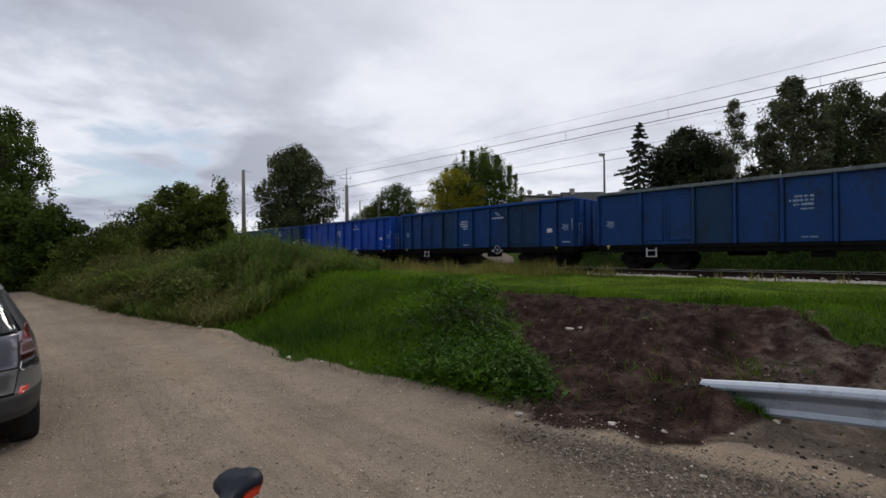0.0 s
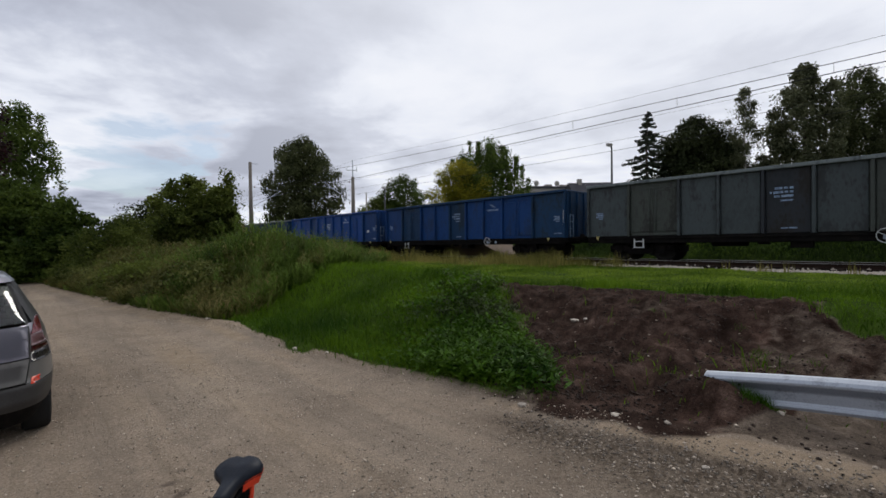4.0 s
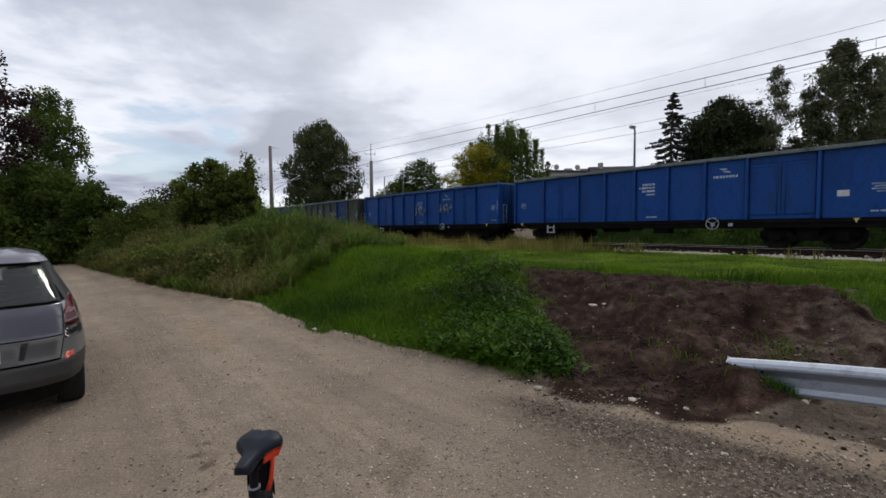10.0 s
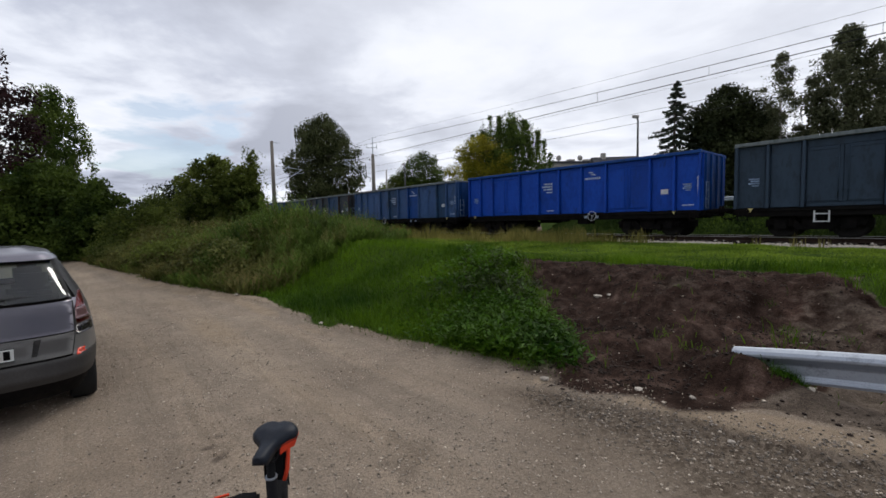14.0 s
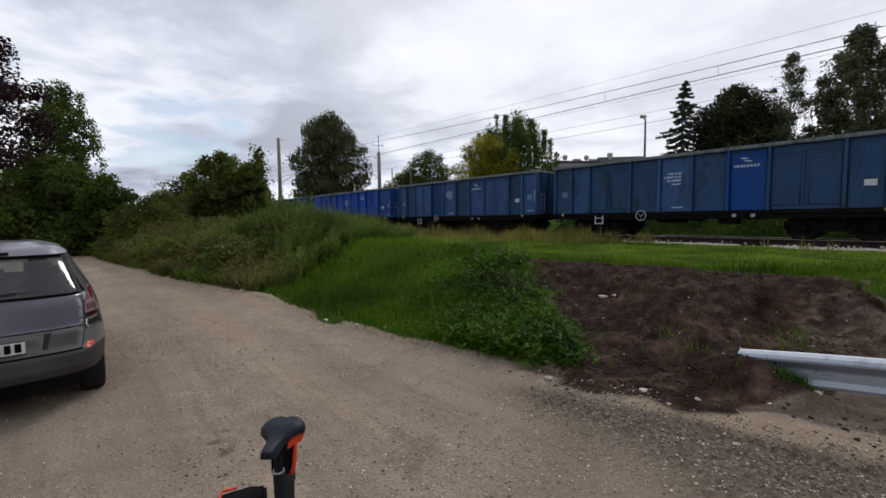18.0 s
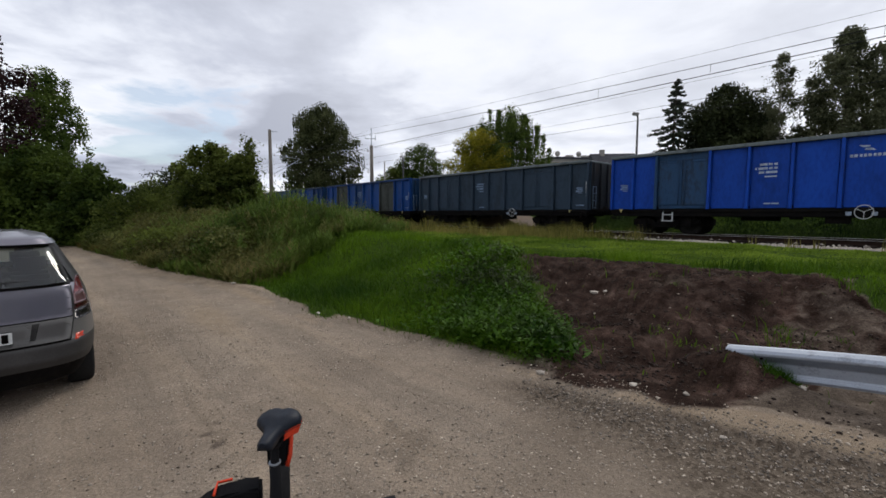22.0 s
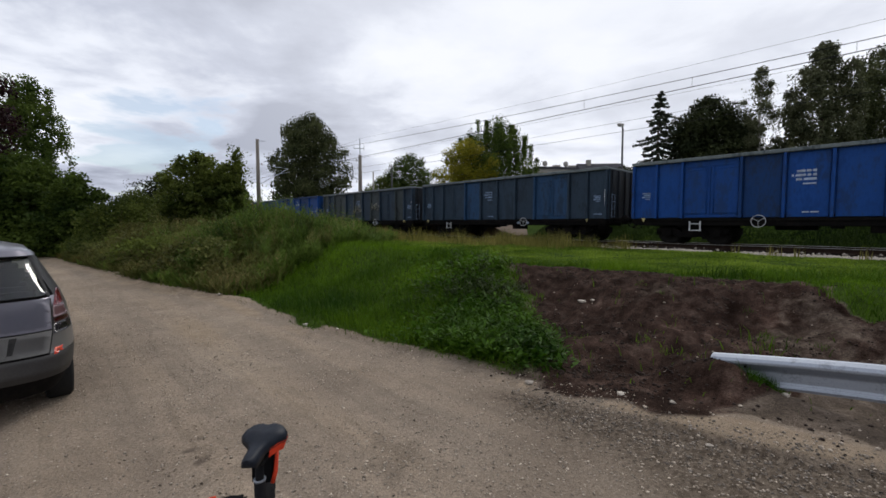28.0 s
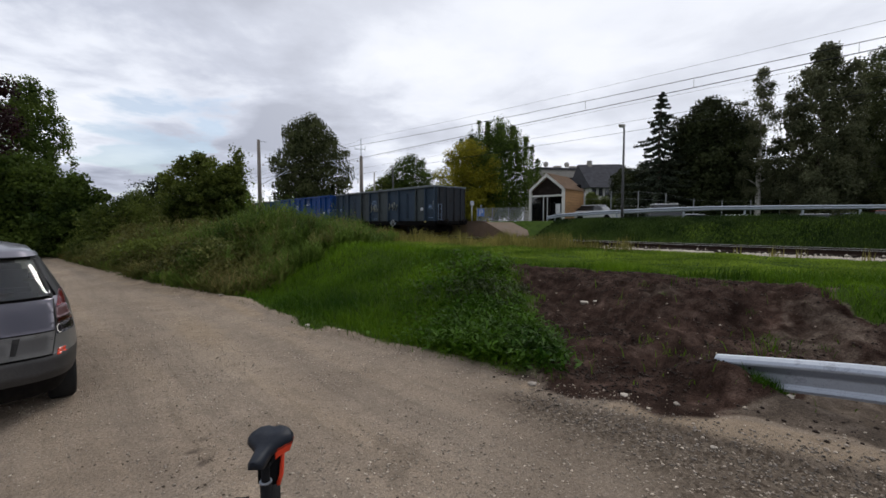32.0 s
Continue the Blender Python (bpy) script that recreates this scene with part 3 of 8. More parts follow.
def lathe(bm, profile, axis="y", c=(0, 0, 0), seg=20):
    """Turns (along, radius) pairs round an axis."""
    c = Vector(c)
    u, v, w = {"x": ((0, 1, 0), (0, 0, 1), (1, 0, 0)), "y": ((1, 0, 0), (0, 0, 1), (0, 1, 0)), "z": ((1, 0, 0), (0, 1, 0), (0, 0, 1))}[axis]
    u, v, w = Vector(u), Vector(v), Vector(w)
    rows = [[bm.verts.new(c + w * a + (u * math.cos(2 * math.pi * k / seg) + v * math.sin(2 * math.pi * k / seg)) * max(r, 1e-4)) for k in range(seg)] for a, r in profile]
    for r0, r1 in zip(rows, rows[1:]):
        for k in range(seg):
            f = bm.faces.new((r0[k], r0[(k + 1) % seg], r1[(k + 1) % seg], r1[k]))
            f.smooth = True


def bevelled(bm, width=0.01, segments=1):
    bmesh.ops.bevel(bm, geom=list(bm.edges), offset=width, segments=segments, affect="EDGES", clamp_overlap=True)
    return bm


def mesh_of(name, bm, mat):
    bmesh.ops.recalc_face_normals(bm, faces=list(bm.faces))
    me = bpy.data.meshes.new(name)
    bm.to_mesh(me)
    bm.free()
    me.materials.append(mat)
    return me


def part(name, bm, mat, parent, label="", m=None):
    """One mesh object under a thing or under a part; bm may also be a finished mesh that is shared."""
    me = bm if isinstance(bm, bpy.types.Mesh) else mesh_of(name, bm, mat)
    ob = new(name, me)
    ob.parent = parent
    if m is not None:
        ob.matrix_basis = m
    if label:
        tagged(ob, label)
    return ob


def repaint(ob, mat):
    """A material of the object's own on a shared mesh."""
    ob.material_slots[0].link = "OBJECT"
    ob.material_slots[0].material = mat
    return ob


def thing(name, label, category, at=None, group="", kind=""):
    ob = new(name)
    if at is not None:
        ob.matrix_basis = at
    return tagged(ob, label, category, group, kind)


def arrays_mesh(name, verts, faces, mat, smooth_faces=False):
    """A mesh from numpy arrays of vertices (n, 3) and of faces (m, 3 or 4)."""
    me = bpy.data.meshes.new(name)
    k = faces.shape[1]
    me.vertices.add(len(verts))
    me.vertices.foreach_set("co", np.ascontiguousarray(verts, np.float32).ravel())
    me.loops.add(faces.size)
    me.loops.foreach_set("vertex_index", np.ascontiguousarray(faces, np.int32).ravel())
    me.polygons.add(len(faces))
    me.polygons.foreach_set("loop_start", np.arange(0, faces.size, k, dtype=np.int32))
    me.update(calc_edges=True)
    me.validate()
    if smooth_faces:
        me.polygons.foreach_set("use_smooth", np.ones(len(faces), bool))
    me.materials.append(mat)
    return me


def blades(pts, height, width, lean, rng):
    """Bent grass blades as arrays: five vertices and three triangles each."""
    n = len(pts)
    a, b = rng.uniform(0, 2 * np.pi, n), rng.uniform(0, 2 * np.pi, n)
    side = np.c_[np.cos(a), np.sin(a), np.zeros(n)] * (width / 2)[:, None]
    fall = np.c_[np.cos(b), np.sin(b), np.zeros(n)] * (lean * height)[:, None]
    up = np.c_[np.zeros(n), np.zeros(n), height]
    v = np.empty((n, 5, 3))
    v[:, 0], v[:, 1] = pts - side, pts + side
    mid = pts + up * 0.55 + fall * 0.3
    v[:, 2], v[:, 3] = mid - side * 0.8, mid + side * 0.8
    v[:, 4] = pts + up * (1 - 0.25 * lean[:, None]) + fall
    base = (np.arange(n) * 5)[:, None, None]
    f = np.array([[0, 1, 3], [0, 3, 2], [2, 3, 4]])[None] + base
    return v.reshape(-1, 3), f.reshape(-1, 3)


def leaf_cards(pts, size, rng, flat=0.5, hang=0.0):
    """Small folded leaves, four vertices each, at random turns."""
    n = len(pts)
    d = rng.normal(size=(n, 3))
    d[:, 2] = d[:, 2] * flat - hang
    d /= np.linalg.norm(d, axis=1)[:, None] + 1e-9
    r = rng.normal(size=(n, 3))
    s = np.cross(d, r)
    s /= np.linalg.norm(s, axis=1)[:, None] + 1e-9
    L, W = size[:, None] * 0.5, size[:, None] * 0.34
    nrm = np.cross(d, s) * size[:, None] * 0.10
    v = np.empty((n, 4, 3))
    v[:, 0], v[:, 2] = pts - d * L, pts + d * L
    v[:, 1], v[:, 3] = pts + s * W + nrm, pts - s * W + nrm
    f = (np.arange(n) * 4)[:, None] + np.arange(4)[None]
    return v.reshape(-1, 3), f

def leafy_stalks(pts, height, rng, leaves=14, leaf=0.11, spread=0.16, lean=0.25, start=0.08, rise=(-0.25, 0.95), wide=0.20):
    """Upright herbs: narrow leaves that stand out along a leaning stalk, smaller towards its tip."""
    n = len(pts)
    b = rng.uniform(0, 2 * np.pi, n)
    fall = np.c_[np.cos(b), np.sin(b), np.zeros(n)] * (rng.uniform(0.3, 1.0, n) * lean * height)[:, None]
    k = start + (1 - start) * (np.arange(leaves)[None] + rng.random((n, leaves))) / leaves
    a = rng.uniform(0, 2 * np.pi, (n, leaves))
    out = np.stack([np.cos(a), np.sin(a), rng.uniform(*rise, (n, leaves))], -1)
    L = (leaf * rng.uniform(0.7, 1.35, (n, leaves)) * (1.15 - 0.6 * k))[..., None]
    root = pts[:, None] + fall[:, None] * (k ** 2)[..., None] + np.stack([np.zeros_like(k), np.zeros_like(k), k * height[:, None]], -1)
    root = root + out * np.array([1, 1, 0]) * (spread * (1.05 - k) * rng.random((n, leaves)))[..., None]
    tip = root + out * L
    side = np.stack([-np.sin(a), np.cos(a), np.zeros_like(a)], -1) * L * wide
    mid = root * 0.5 + tip * 0.5 + np.array([0, 0, 0.12]) * L
    v = np.stack([root, mid + side, tip, mid - side], 2).reshape(-1, 3)
    return v, np.arange(len(v)).reshape(-1, 4)


# ---- ground: one sheet to the horizon ----
def spaced(stops):
    """Coordinates at given spacings: (start, end, step), ...; joined in order."""
    out = []
    for a, b, st in stops:
        out += list(np.arange(a, b - 1e-6, st))
    return np.array(out + [stops[-1][1]])


def zones(x, y):
    e = edge_distance(x, y)
    q, s = x * RN.x + y * RN.y, x * RD.x + y * RD.y
    n1, n2 = value_noise(x, y, 0.8, 5), value_noise(x, y, 0.25, 6)
    jag = (n1 - 0.5) * 0.9 + (n2 - 0.5) * 0.35
    bank = smooth(-0.08, 0.25, e + jag * 0.28 - 0.34 * smooth(-2.6, -4.2, x))
    left = 1.34 + 0.085 * (y - 4.7)                                # where the turf gives way to bare earth
    upper = 4.65 - 1.7 * smooth(-2.0, 0.8, 0.70 * x - 0.71 * y)      # and where it begins again at the top
    bare = smooth(left - 0.25, left + 0.35, x + jag * 0.55) * smooth(-0.3, 0.05, e + jag * 0.5 - 0.55 * smooth(2.3, 3.3, x)) * (1 - smooth(upper - 0.25, upper + 0.35, e + jag * 0.9)) * (1 - smooth(12, 15, x))
    streak = (x - 2.40) * 0.64 + (y - 3.42) * 0.77 + (n2 - 0.5) * 0.10       # across the sandy streak below the barrier
    bare = np.maximum(bare, 0.80 * smooth(0.16, 0.42, streak + (n1 - 0.5) * 0.2) * (1 - smooth(2.0, 2.6, streak)) * smooth(1.9, 2.3, x))
    lip = np.exp(-((e - 0.02) / 0.17) ** 2) * (0.25 + n1)                        # crumbling edge of the turf
    bare = np.maximum(bare, 0.50 * lip * smooth(-3.0, -1.0, x))
    turf = bank * (1 - bare) * (1 - smooth(1.5, 2.0, x) * (1 - smooth(0.6, 1.0, e)))
    turf *= 1 - smooth(18.2, 18.6, q) * (1 - smooth(22.4, 22.9, q))
    turf = np.maximum(turf, 0.55 * bare * np.exp(-((x - 3.65) / 0.5) ** 2 - ((y - 5.2) / 0.4) ** 2) * smooth(0.3, 0.75, n1))     # thin growth above the barrier's end
    # drier, paler soil towards the barrier and high on the bank
    pale = bare * np.maximum(smooth(3.3, 4.8, x + (n1 - 0.5) * 1.2) * smooth(1.0, 2.4, e) * (0.08 + 0.60 * n1), 0.95 * smooth(2.35, 2.85, x + (n2 - 0.5) * 0.3) * (1 - smooth(3.55, 3.95, y + jag * 0.3 - 0.4 * np.maximum(0, x - 3.1))))
    sand = np.exp(-((e + 0.14) / 0.26) ** 2) * (0.22 + 0.5 * n1) + np.exp(-((streak - 0.09) / 0.18) ** 2 - (((x - 2.45) * 0.77 - (y - 3.38) * 0.64) / 0.75) ** 2) * 1.25
    sand += 0.62 * np.exp(-((e + 1.25) / 0.55) ** 2 - ((x + 3.9) / 1.5) ** 2)            # pale drift beside the weeds
    sand += 0.55 * smooth(-3.6, -5.0, x) * np.exp(-((e - 0.25) / 0.35) ** 2)
    grav = np.exp(-(((e + 0.52) / 0.22) ** 2)) * (0.30 + 0.75 * n1) * smooth(0.4, 2.0, x + jag * 0.5) + 0.80 * smooth(-3.4, -1.2, e) * (1 - smooth(-0.6, -0.3, e)) * (0.38 + 0.6 * n1) * smooth(-0.9, 1.3, x)
    n4 = value_noise(x, y, 0.16, 52)
    scuffed = 0.70 * np.exp(-((x + 1.8 + 0.5 * (y - 3.24)) / 0.30) ** 2 - ((y - 3.24) / 0.60) ** 2) * smooth(0.15, 0.95, value_noise(x, y, 0.09, 54))           # scuffed brown grit on the road
    bare, pale = np.maximum(bare, scuffed), np.where(scuffed > 0.05, 1.0, pale)
    grav += 0.30 * smooth(0.62, 0.82, n4) * smooth(0.4, 0.7, n1) * smooth(-5, -2, x) * (e < -0.5)
    grav += 0.5 * np.exp(-((e + 0.95) / 0.35) ** 2) * smooth(2.1, 2.8, x)
    return turf, bare, np.clip(grav, 0, 1), np.clip(sand, 0, 1) * (1 - bare), np.clip(pale, 0, 1)


def build_ground():
    xs = spaced([(-2500, -400, 300), (-400, -100, 30), (-100, -30, 4), (-30, -9, 0.6), (-9, 9, 0.05), (9, 30, 0.5), (30, 100, 4), (100, 400, 30), (400, 2500, 300)])
    ys = spaced([(-2500, -400, 300), (-400, -60, 30), (-60, -4, 3), (-4, -1.6, 0.4), (-1.6, 1.2, 0.1), (1.2, 13, 0.05), (13, 45, 0.45), (45, 120, 4), (120, 400, 30), (400, 2500, 300)])
    X, Y = np.meshgrid(xs, ys)
    x, y = X.ravel(), Y.ravel()
    z = ground_z(x, y)
    nx, ny = len(xs), len(ys)
    i = (np.arange(ny - 1)[:, None] * nx + np.arange(nx - 1)[None]).ravel()
    me = arrays_mesh("ground", np.c_[x, y, z], np.c_[i, i + 1, i + 1 + nx, i + nx], M["ground"], True)
    for name, v in zip(("turf", "dirt", "gravel", "sand", "pale"), zones(x, y)):
        at = me.attributes.new(name, "FLOAT", "POINT")
        at.data.foreach_set("value", np.ascontiguousarray(v, np.float32))
    return tagged(new("ground", me), "sandy dirt road, bare earth bank and turf beside a railway", "ground", kind="structure")


build_ground()


# ---- railway: ballast, sleepers, rails ----
def build_track():
    track = thing("railway_track", "single railway track of rusty rails on pale ballast", "railway", pose(*on_track(0, z=0), 0, 0, 90 + math.degrees(PHI)), kind="structure")
    bm = bmesh.new()
    prof = [(-3.0, 0.45), (-2.3, 0.70), (-1.5, 0.755), (1.5, 0.755), (2.1, 0.70), (3.0, 0.45)]
    xs = [-650, -90] + [-90 + 1.5 * k for k in range(1, 108)] + [72, 650]
    rnd = random.Random(3)
    rows = [[bm.verts.new((x, y, z + rnd.uniform(-0.025, 0.025))) for y, z in prof] for x in xs]
    for a, b in zip(rows, rows[1:]):
        for k in range(len(prof) - 1):
            bm.faces.new((a[k], b[k], b[k + 1], a[k + 1]))
    part("ballast_bed", bm, M["ballast"], track, "bed of pale broken stone")
    for y in (-0.7535, 0.7535):
        bm = bmesh.new()
        sec = [(-0.07, 0), (-0.07, 0.012), (-0.010, 0.03), (-0.009, 0.125), (-0.035, 0.135), (-0.035, 0.162), (0.035, 0.162), (0.035, 0.135), (0.009, 0.125), (0.010, 0.03), (0.07, 0.012), (0.07, 0)]
        ends = [[bm.verts.new((x, y + a, RAIL_Z - 0.172 + b)) for a, b in sec] for x in (-640, -100, -40, 0, 40, 100, 640)]
        for r0, r1 in zip(ends, ends[1:]):
            for k in range(len(sec)):
                bm.faces.new((r0[k], r1[k], r1[(k + 1) % len(sec)], r0[(k + 1) % len(sec)]))
        rail = part("rail", bm, M["rail"], track)
        bm = bmesh.new()
        box(bm, -640, 640, y - 0.033, y + 0.033, RAIL_Z - 0.010, RAIL_Z)
        part("rail_head", bm, M["rail_head"], rail, "running surface worn bright")
    bm = bmesh.new()
    box(bm, -0.13, 0.13, -1.3, 1.3, 0.60, 0.775)
    bevelled(bm, 0.012)
    me = mesh_of("sleeper", bm, M["wood_sleeper"])
    for k in range(230):
        part("sleeper", me, None, track, m=Matrix.Translation(((k - 130) * 0.62, 0, 0)))
    # loose ballast stones on the bed and its shoulders
    rng = np.random.default_rng(5)
    n = 20000
    s, o = rng.uniform(-55, 42, n), rng.uniform(-2.7, 2.7, n)
    edge = rng.random(n) < 0.9
    o = np.where(edge, -1 * rng.normal(2.30, 0.13, n), o)
    s = np.where(edge & (np.sin(s * 0.9) + np.sin(s * 2.3 + 1) < -1.2), s + 1.1, s)           # clumps with gaps between
    zb = np.interp(-np.abs(o), [-3.0, -2.3, -1.5], [0.46, 0.71, 0.755])
    oct_v = np.array([(1, 0, 0), (-1, 0, 0), (0, 1, 0), (0, -1, 0), (0, 0, 1), (0, 0, -1)], float)
    oct_f = np.array([(0, 2, 4), (2, 1, 4), (1, 3, 4), (3, 0, 4), (2, 0, 5), (1, 2, 5), (3, 1, 5), (0, 3, 5)])
    size = rng.uniform(0.028, 0.068, n)
    v = oct_v[None] * rng.uniform(0.6, 1.2, (n, 6, 1)) * size[:, None, None] + np.c_[s, o * -1, zb + 0.01][:, None]
    f = oct_f[None] + (np.arange(n) * 6)[:, None, None]
    st = new("ballast_stones", arrays_mesh("ballast_stones", v.reshape(-1, 3), f.reshape(-1, 3), M["stone"]))
    st.parent = track
    tagged(st, kind="stuff")


build_track()

# ---- the train: open freight wagons, built once, then copied ----
# rib places of the short and of the long wagon, from the front end
SHORT = [0.0, 1.0, 2.0, 4.02, 5.30, 6.58, 7.86, 9.14, 11.16, 12.16, 13.16]
LONG = [0.0, 1.94, 3.97, 5.365, 6.76, 8.155, 9.55, 10.95, 12.98, 14.92]
GAP = 1.17
Z0, Z1, HALF = 1.07, 3.42, 1.45            # body's lower and upper edge above the rail, half width
WAGON_MESH = {"short": {}, "long": {}}


def wagon_meshes(W, RIBS):
    BODY = RIBS[-1]
    W["ribs"] = RIBS
    for i, (a, b) in enumerate(zip(RIBS, RIBS[1:])):
        bm = bmesh.new()
        x0, x1 = -b + 0.088, -a - 0.088
        if b - a > 1.98:                        # fixed strips over and under a double-leaf door
            mid = (x0 + x1) / 2
            box(bm, x0, x1, HALF - 0.10, HALF - 0.05, Z1 - 0.33, Z1 - 0.06)
            box(bm, x0, x1, HALF - 0.10, HALF - 0.05, Z0 + 0.02, Z0 + 0.15)
            box(bm, x0, x1, HALF - 0.10, HALF - 0.088, Z0 + 0.10, Z1 - 0.30)
            if "leaf" not in W:
                half = (x1 - x0) / 2 - 0.008
                lb = bmesh.new()
                box(lb, 0, half, HALF - 0.085, HALF - 0.035, Z0 + 0.16, Z1 - 0.34)
                for zz in (Z0 + 0.20, Z1 - 0.46):
                    box(lb, 0.04, half - 0.04, HALF - 0.037, HALF - 0.020, zz, zz + 0.06)
                W["leaf"] = mesh_of("door_leaf", bevelled(lb, 0.006), M["paint_mid"])
                lb = bmesh.new()
                tube(lb, [(0, HALF - 0.012, Z0 + 0.18), (0, HALF - 0.012, Z1 - 0.36)], 0.014, 6)
                for zz in (Z0 + 0.55, Z1 - 0.75):
                    box(lb, -0.10, 0.10, HALF - 0.022, HALF + 0.004, zz, zz + 0.05)
                W["bar"] = mesh_of("locking_bar", lb, M["paint_mid"])
        else:                                  # pressed panel with a shallow field
            box(bm, x0, x1, HALF - 0.10, HALF - 0.05, Z0 + 0.02, Z1 - 0.06)
        W["panel", i] = mesh_of("side_panel", bevelled(bm, 0.006), M["paint_mid"])
    bm = bmesh.new()
    # hat-section rib: flange, web and cap, tapering a little towards the top
    for half_w, y0, y1b, y1t in ((0.125, -0.135, -0.100, -0.100), (0.052, -0.045, 0.105, 0.070)):
        vs = [bm.verts.new(p) for p in ((-half_w, HALF + y0, Z0), (half_w, HALF + y0, Z0), (half_w, HALF + y0, Z1 - 0.02), (-half_w, HALF + y0, Z1 - 0.02),
                                         (-half_w, HALF + y1b, Z0), (half_w, HALF + y1b, Z0), (half_w * 0.9, HALF + y1t, Z1 - 0.06), (-half_w * 0.9, HALF + y1t, Z1 - 0.06))]
        for f in ((0, 1, 5, 4), (1, 2, 6, 5), (2, 3, 7, 6), (3, 0, 4, 7), (4, 5, 6, 7), (3, 2, 1, 0)):
            bm.faces.new([vs[i] for i in f])
    W["rib"] = mesh_of("rib", bevelled(bm, 0.01), M["paint_mid"])
    bm = bmesh.new()
    for y in (-HALF, HALF - 0.09):
        box(bm, -BODY - 0.02, 0.02, y - (0.08 if y < 0 else 0), y + (0.14 if y < 0 else 0.19), Z1 - 0.08, Z1 + 0.05)
    for x in (-BODY - 0.03, -0.07):
        box(bm, x, x + 0.10, -HALF + 0.09, HALF - 0.09, Z1 - 0.05, Z1 + 0.04)
    W["rim"] = mesh_of("top_rim", bevelled(bm, 0.015), M["paint_mid"])
    bm = bmesh.new()
    box(bm, -BODY, 0, HALF - 0.08, HALF - 0.005, Z0 - 0.12, Z0 - 0.004)
    W["sill"] = mesh_of("side_sill", bevelled(bm, 0.01), M["black"])
    bm = bmesh.new()
    box(bm, -BODY, 0, -HALF, -HALF + 0.06, Z0, Z1 - 0.05)
    for r in RIBS[1:-1]:
        box(bm, -r - 0.05, -r + 0.05, -HALF - 0.04, -HALF, Z0, Z1 - 0.05)
    W["far"] = mesh_of("far_wall", bm, M["paint_mid"])
    bm = bmesh.new()
    box(bm, -BODY + 0.05, -0.05, -HALF + 0.06, HALF - 0.1, Z0 + 0.02, Z0 + 0.10)
    W["floor"] = mesh_of("floor_plate", bm, M["black"])
    bm = bmesh.new()
    box(bm, -0.03, 0.03, -HALF + 0.06, HALF - 0.10, Z0, Z1 - 0.04)
    W["end"] = mesh_of("end_wall", bm, M["paint_mid"])
    bm = bmesh.new()
    box(bm, 0.032, 0.11, -0.05, 0.05, Z0, Z1 - 0.06)
    W["end_rib"] = mesh_of("end_rib", bevelled(bm, 0.01), M["paint_mid"])
    bm = bmesh.new()                                        # underframe
    box(bm, -BODY + 0.1, -0.1, -0.25, 0.25, 0.75, Z0 + 0.02)
    box(bm, -BODY - 0.05, -BODY + 0.2, -1.3, 1.3, 0.85, Z0)
    box(bm, -0.2, 0.05, -1.3, 1.3, 0.85, Z0)
    for x in (-3.9, -5.2, -6.5, -7.8, -BODY + 3.9):
        box(bm, x - 0.06, x + 0.06, -1.32, 1.34, 0.84, Z0 - 0.09)
    box(bm, -BODY + 0.1, -0.1, HALF - 0.30, HALF - 0.06, 0.78, Z0 - 0.09)
    box(bm, -BODY + 0.1, -0.1, -HALF + 0.1, -HALF + 0.3, 0.80, Z0 - 0.02)
    for x in (-2.2, -BODY + 2.2):
        box(bm, x - 0.35, x + 0.35, -1.30, 1.30, 0.72, 0.98)
    tube(bm, [(-5.0, 0.75, 0.78), (-6.2, 0.75, 0.78)], 0.17, 12)
    box(bm, -8.1, -7.5, 0.6, 1.2, 0.55, 0.95)
    box(bm, -6.9, -6.55, 0.9, 1.25, 0.68, 0.92)
    W["frame"] = mesh_of("underframe", bm, M["black"])
    bm = bmesh.new()                                        # bogie frame
    for y in (-1.02, 1.02):
        pts = [(-1.35, 0.60), (-1.15, 0.72), (-0.55, 0.68), (-0.35, 0.50), (0.35, 0.50), (0.55, 0.68), (1.15, 0.72), (1.35, 0.60), (1.25, 0.42), (0.65, 0.40), (0.40, 0.30), (-0.40, 0.30), (-0.65, 0.40), (-1.25, 0.42)]
        lo = [bm.verts.new((x, y - 0.07, z)) for x, z in pts]
        hi = [bm.verts.new((x, y + 0.07, z)) for x, z in pts]
        bm.faces.new(lo)
        bm.faces.new(hi[::-1])
        for k in range(len(pts)):
            bm.faces.new((lo[k], lo[(k + 1) % len(pts)], hi[(k + 1) % len(pts)], hi[k]))
        for x in (-0.9, 0.9):
            box(bm, x - 0.17, x + 0.17, y - 0.13, y + 0.15, 0.33, 0.62)
            for dx in (-0.30, 0.30):
                tube(bm, [(x + dx, y + 0.02, 0.42), (x + dx, y + 0.02, 0.66)], 0.085, 8)
    box(bm, -0.3, 0.3, -1.12, 1.12, 0.45, 0.82)
    for y in (-0.6, 0.6):
        box(bm, -1.3, 1.3, y - 0.25, y + 0.25, 0.40, 0.74)
    for x in (-1.38, 1.30):
        box(bm, x, x + 0.08, -0.95, 0.95, 0.36, 0.66)
    for x in (-0.45, 0.45):
        box(bm, x - 0.05, x + 0.05, -1.0, 1.0, 0.22, 0.60)
    W["bogie"] = mesh_of("bogie", bm, M["black"])
    bm = bmesh.new()                                        # wheelset
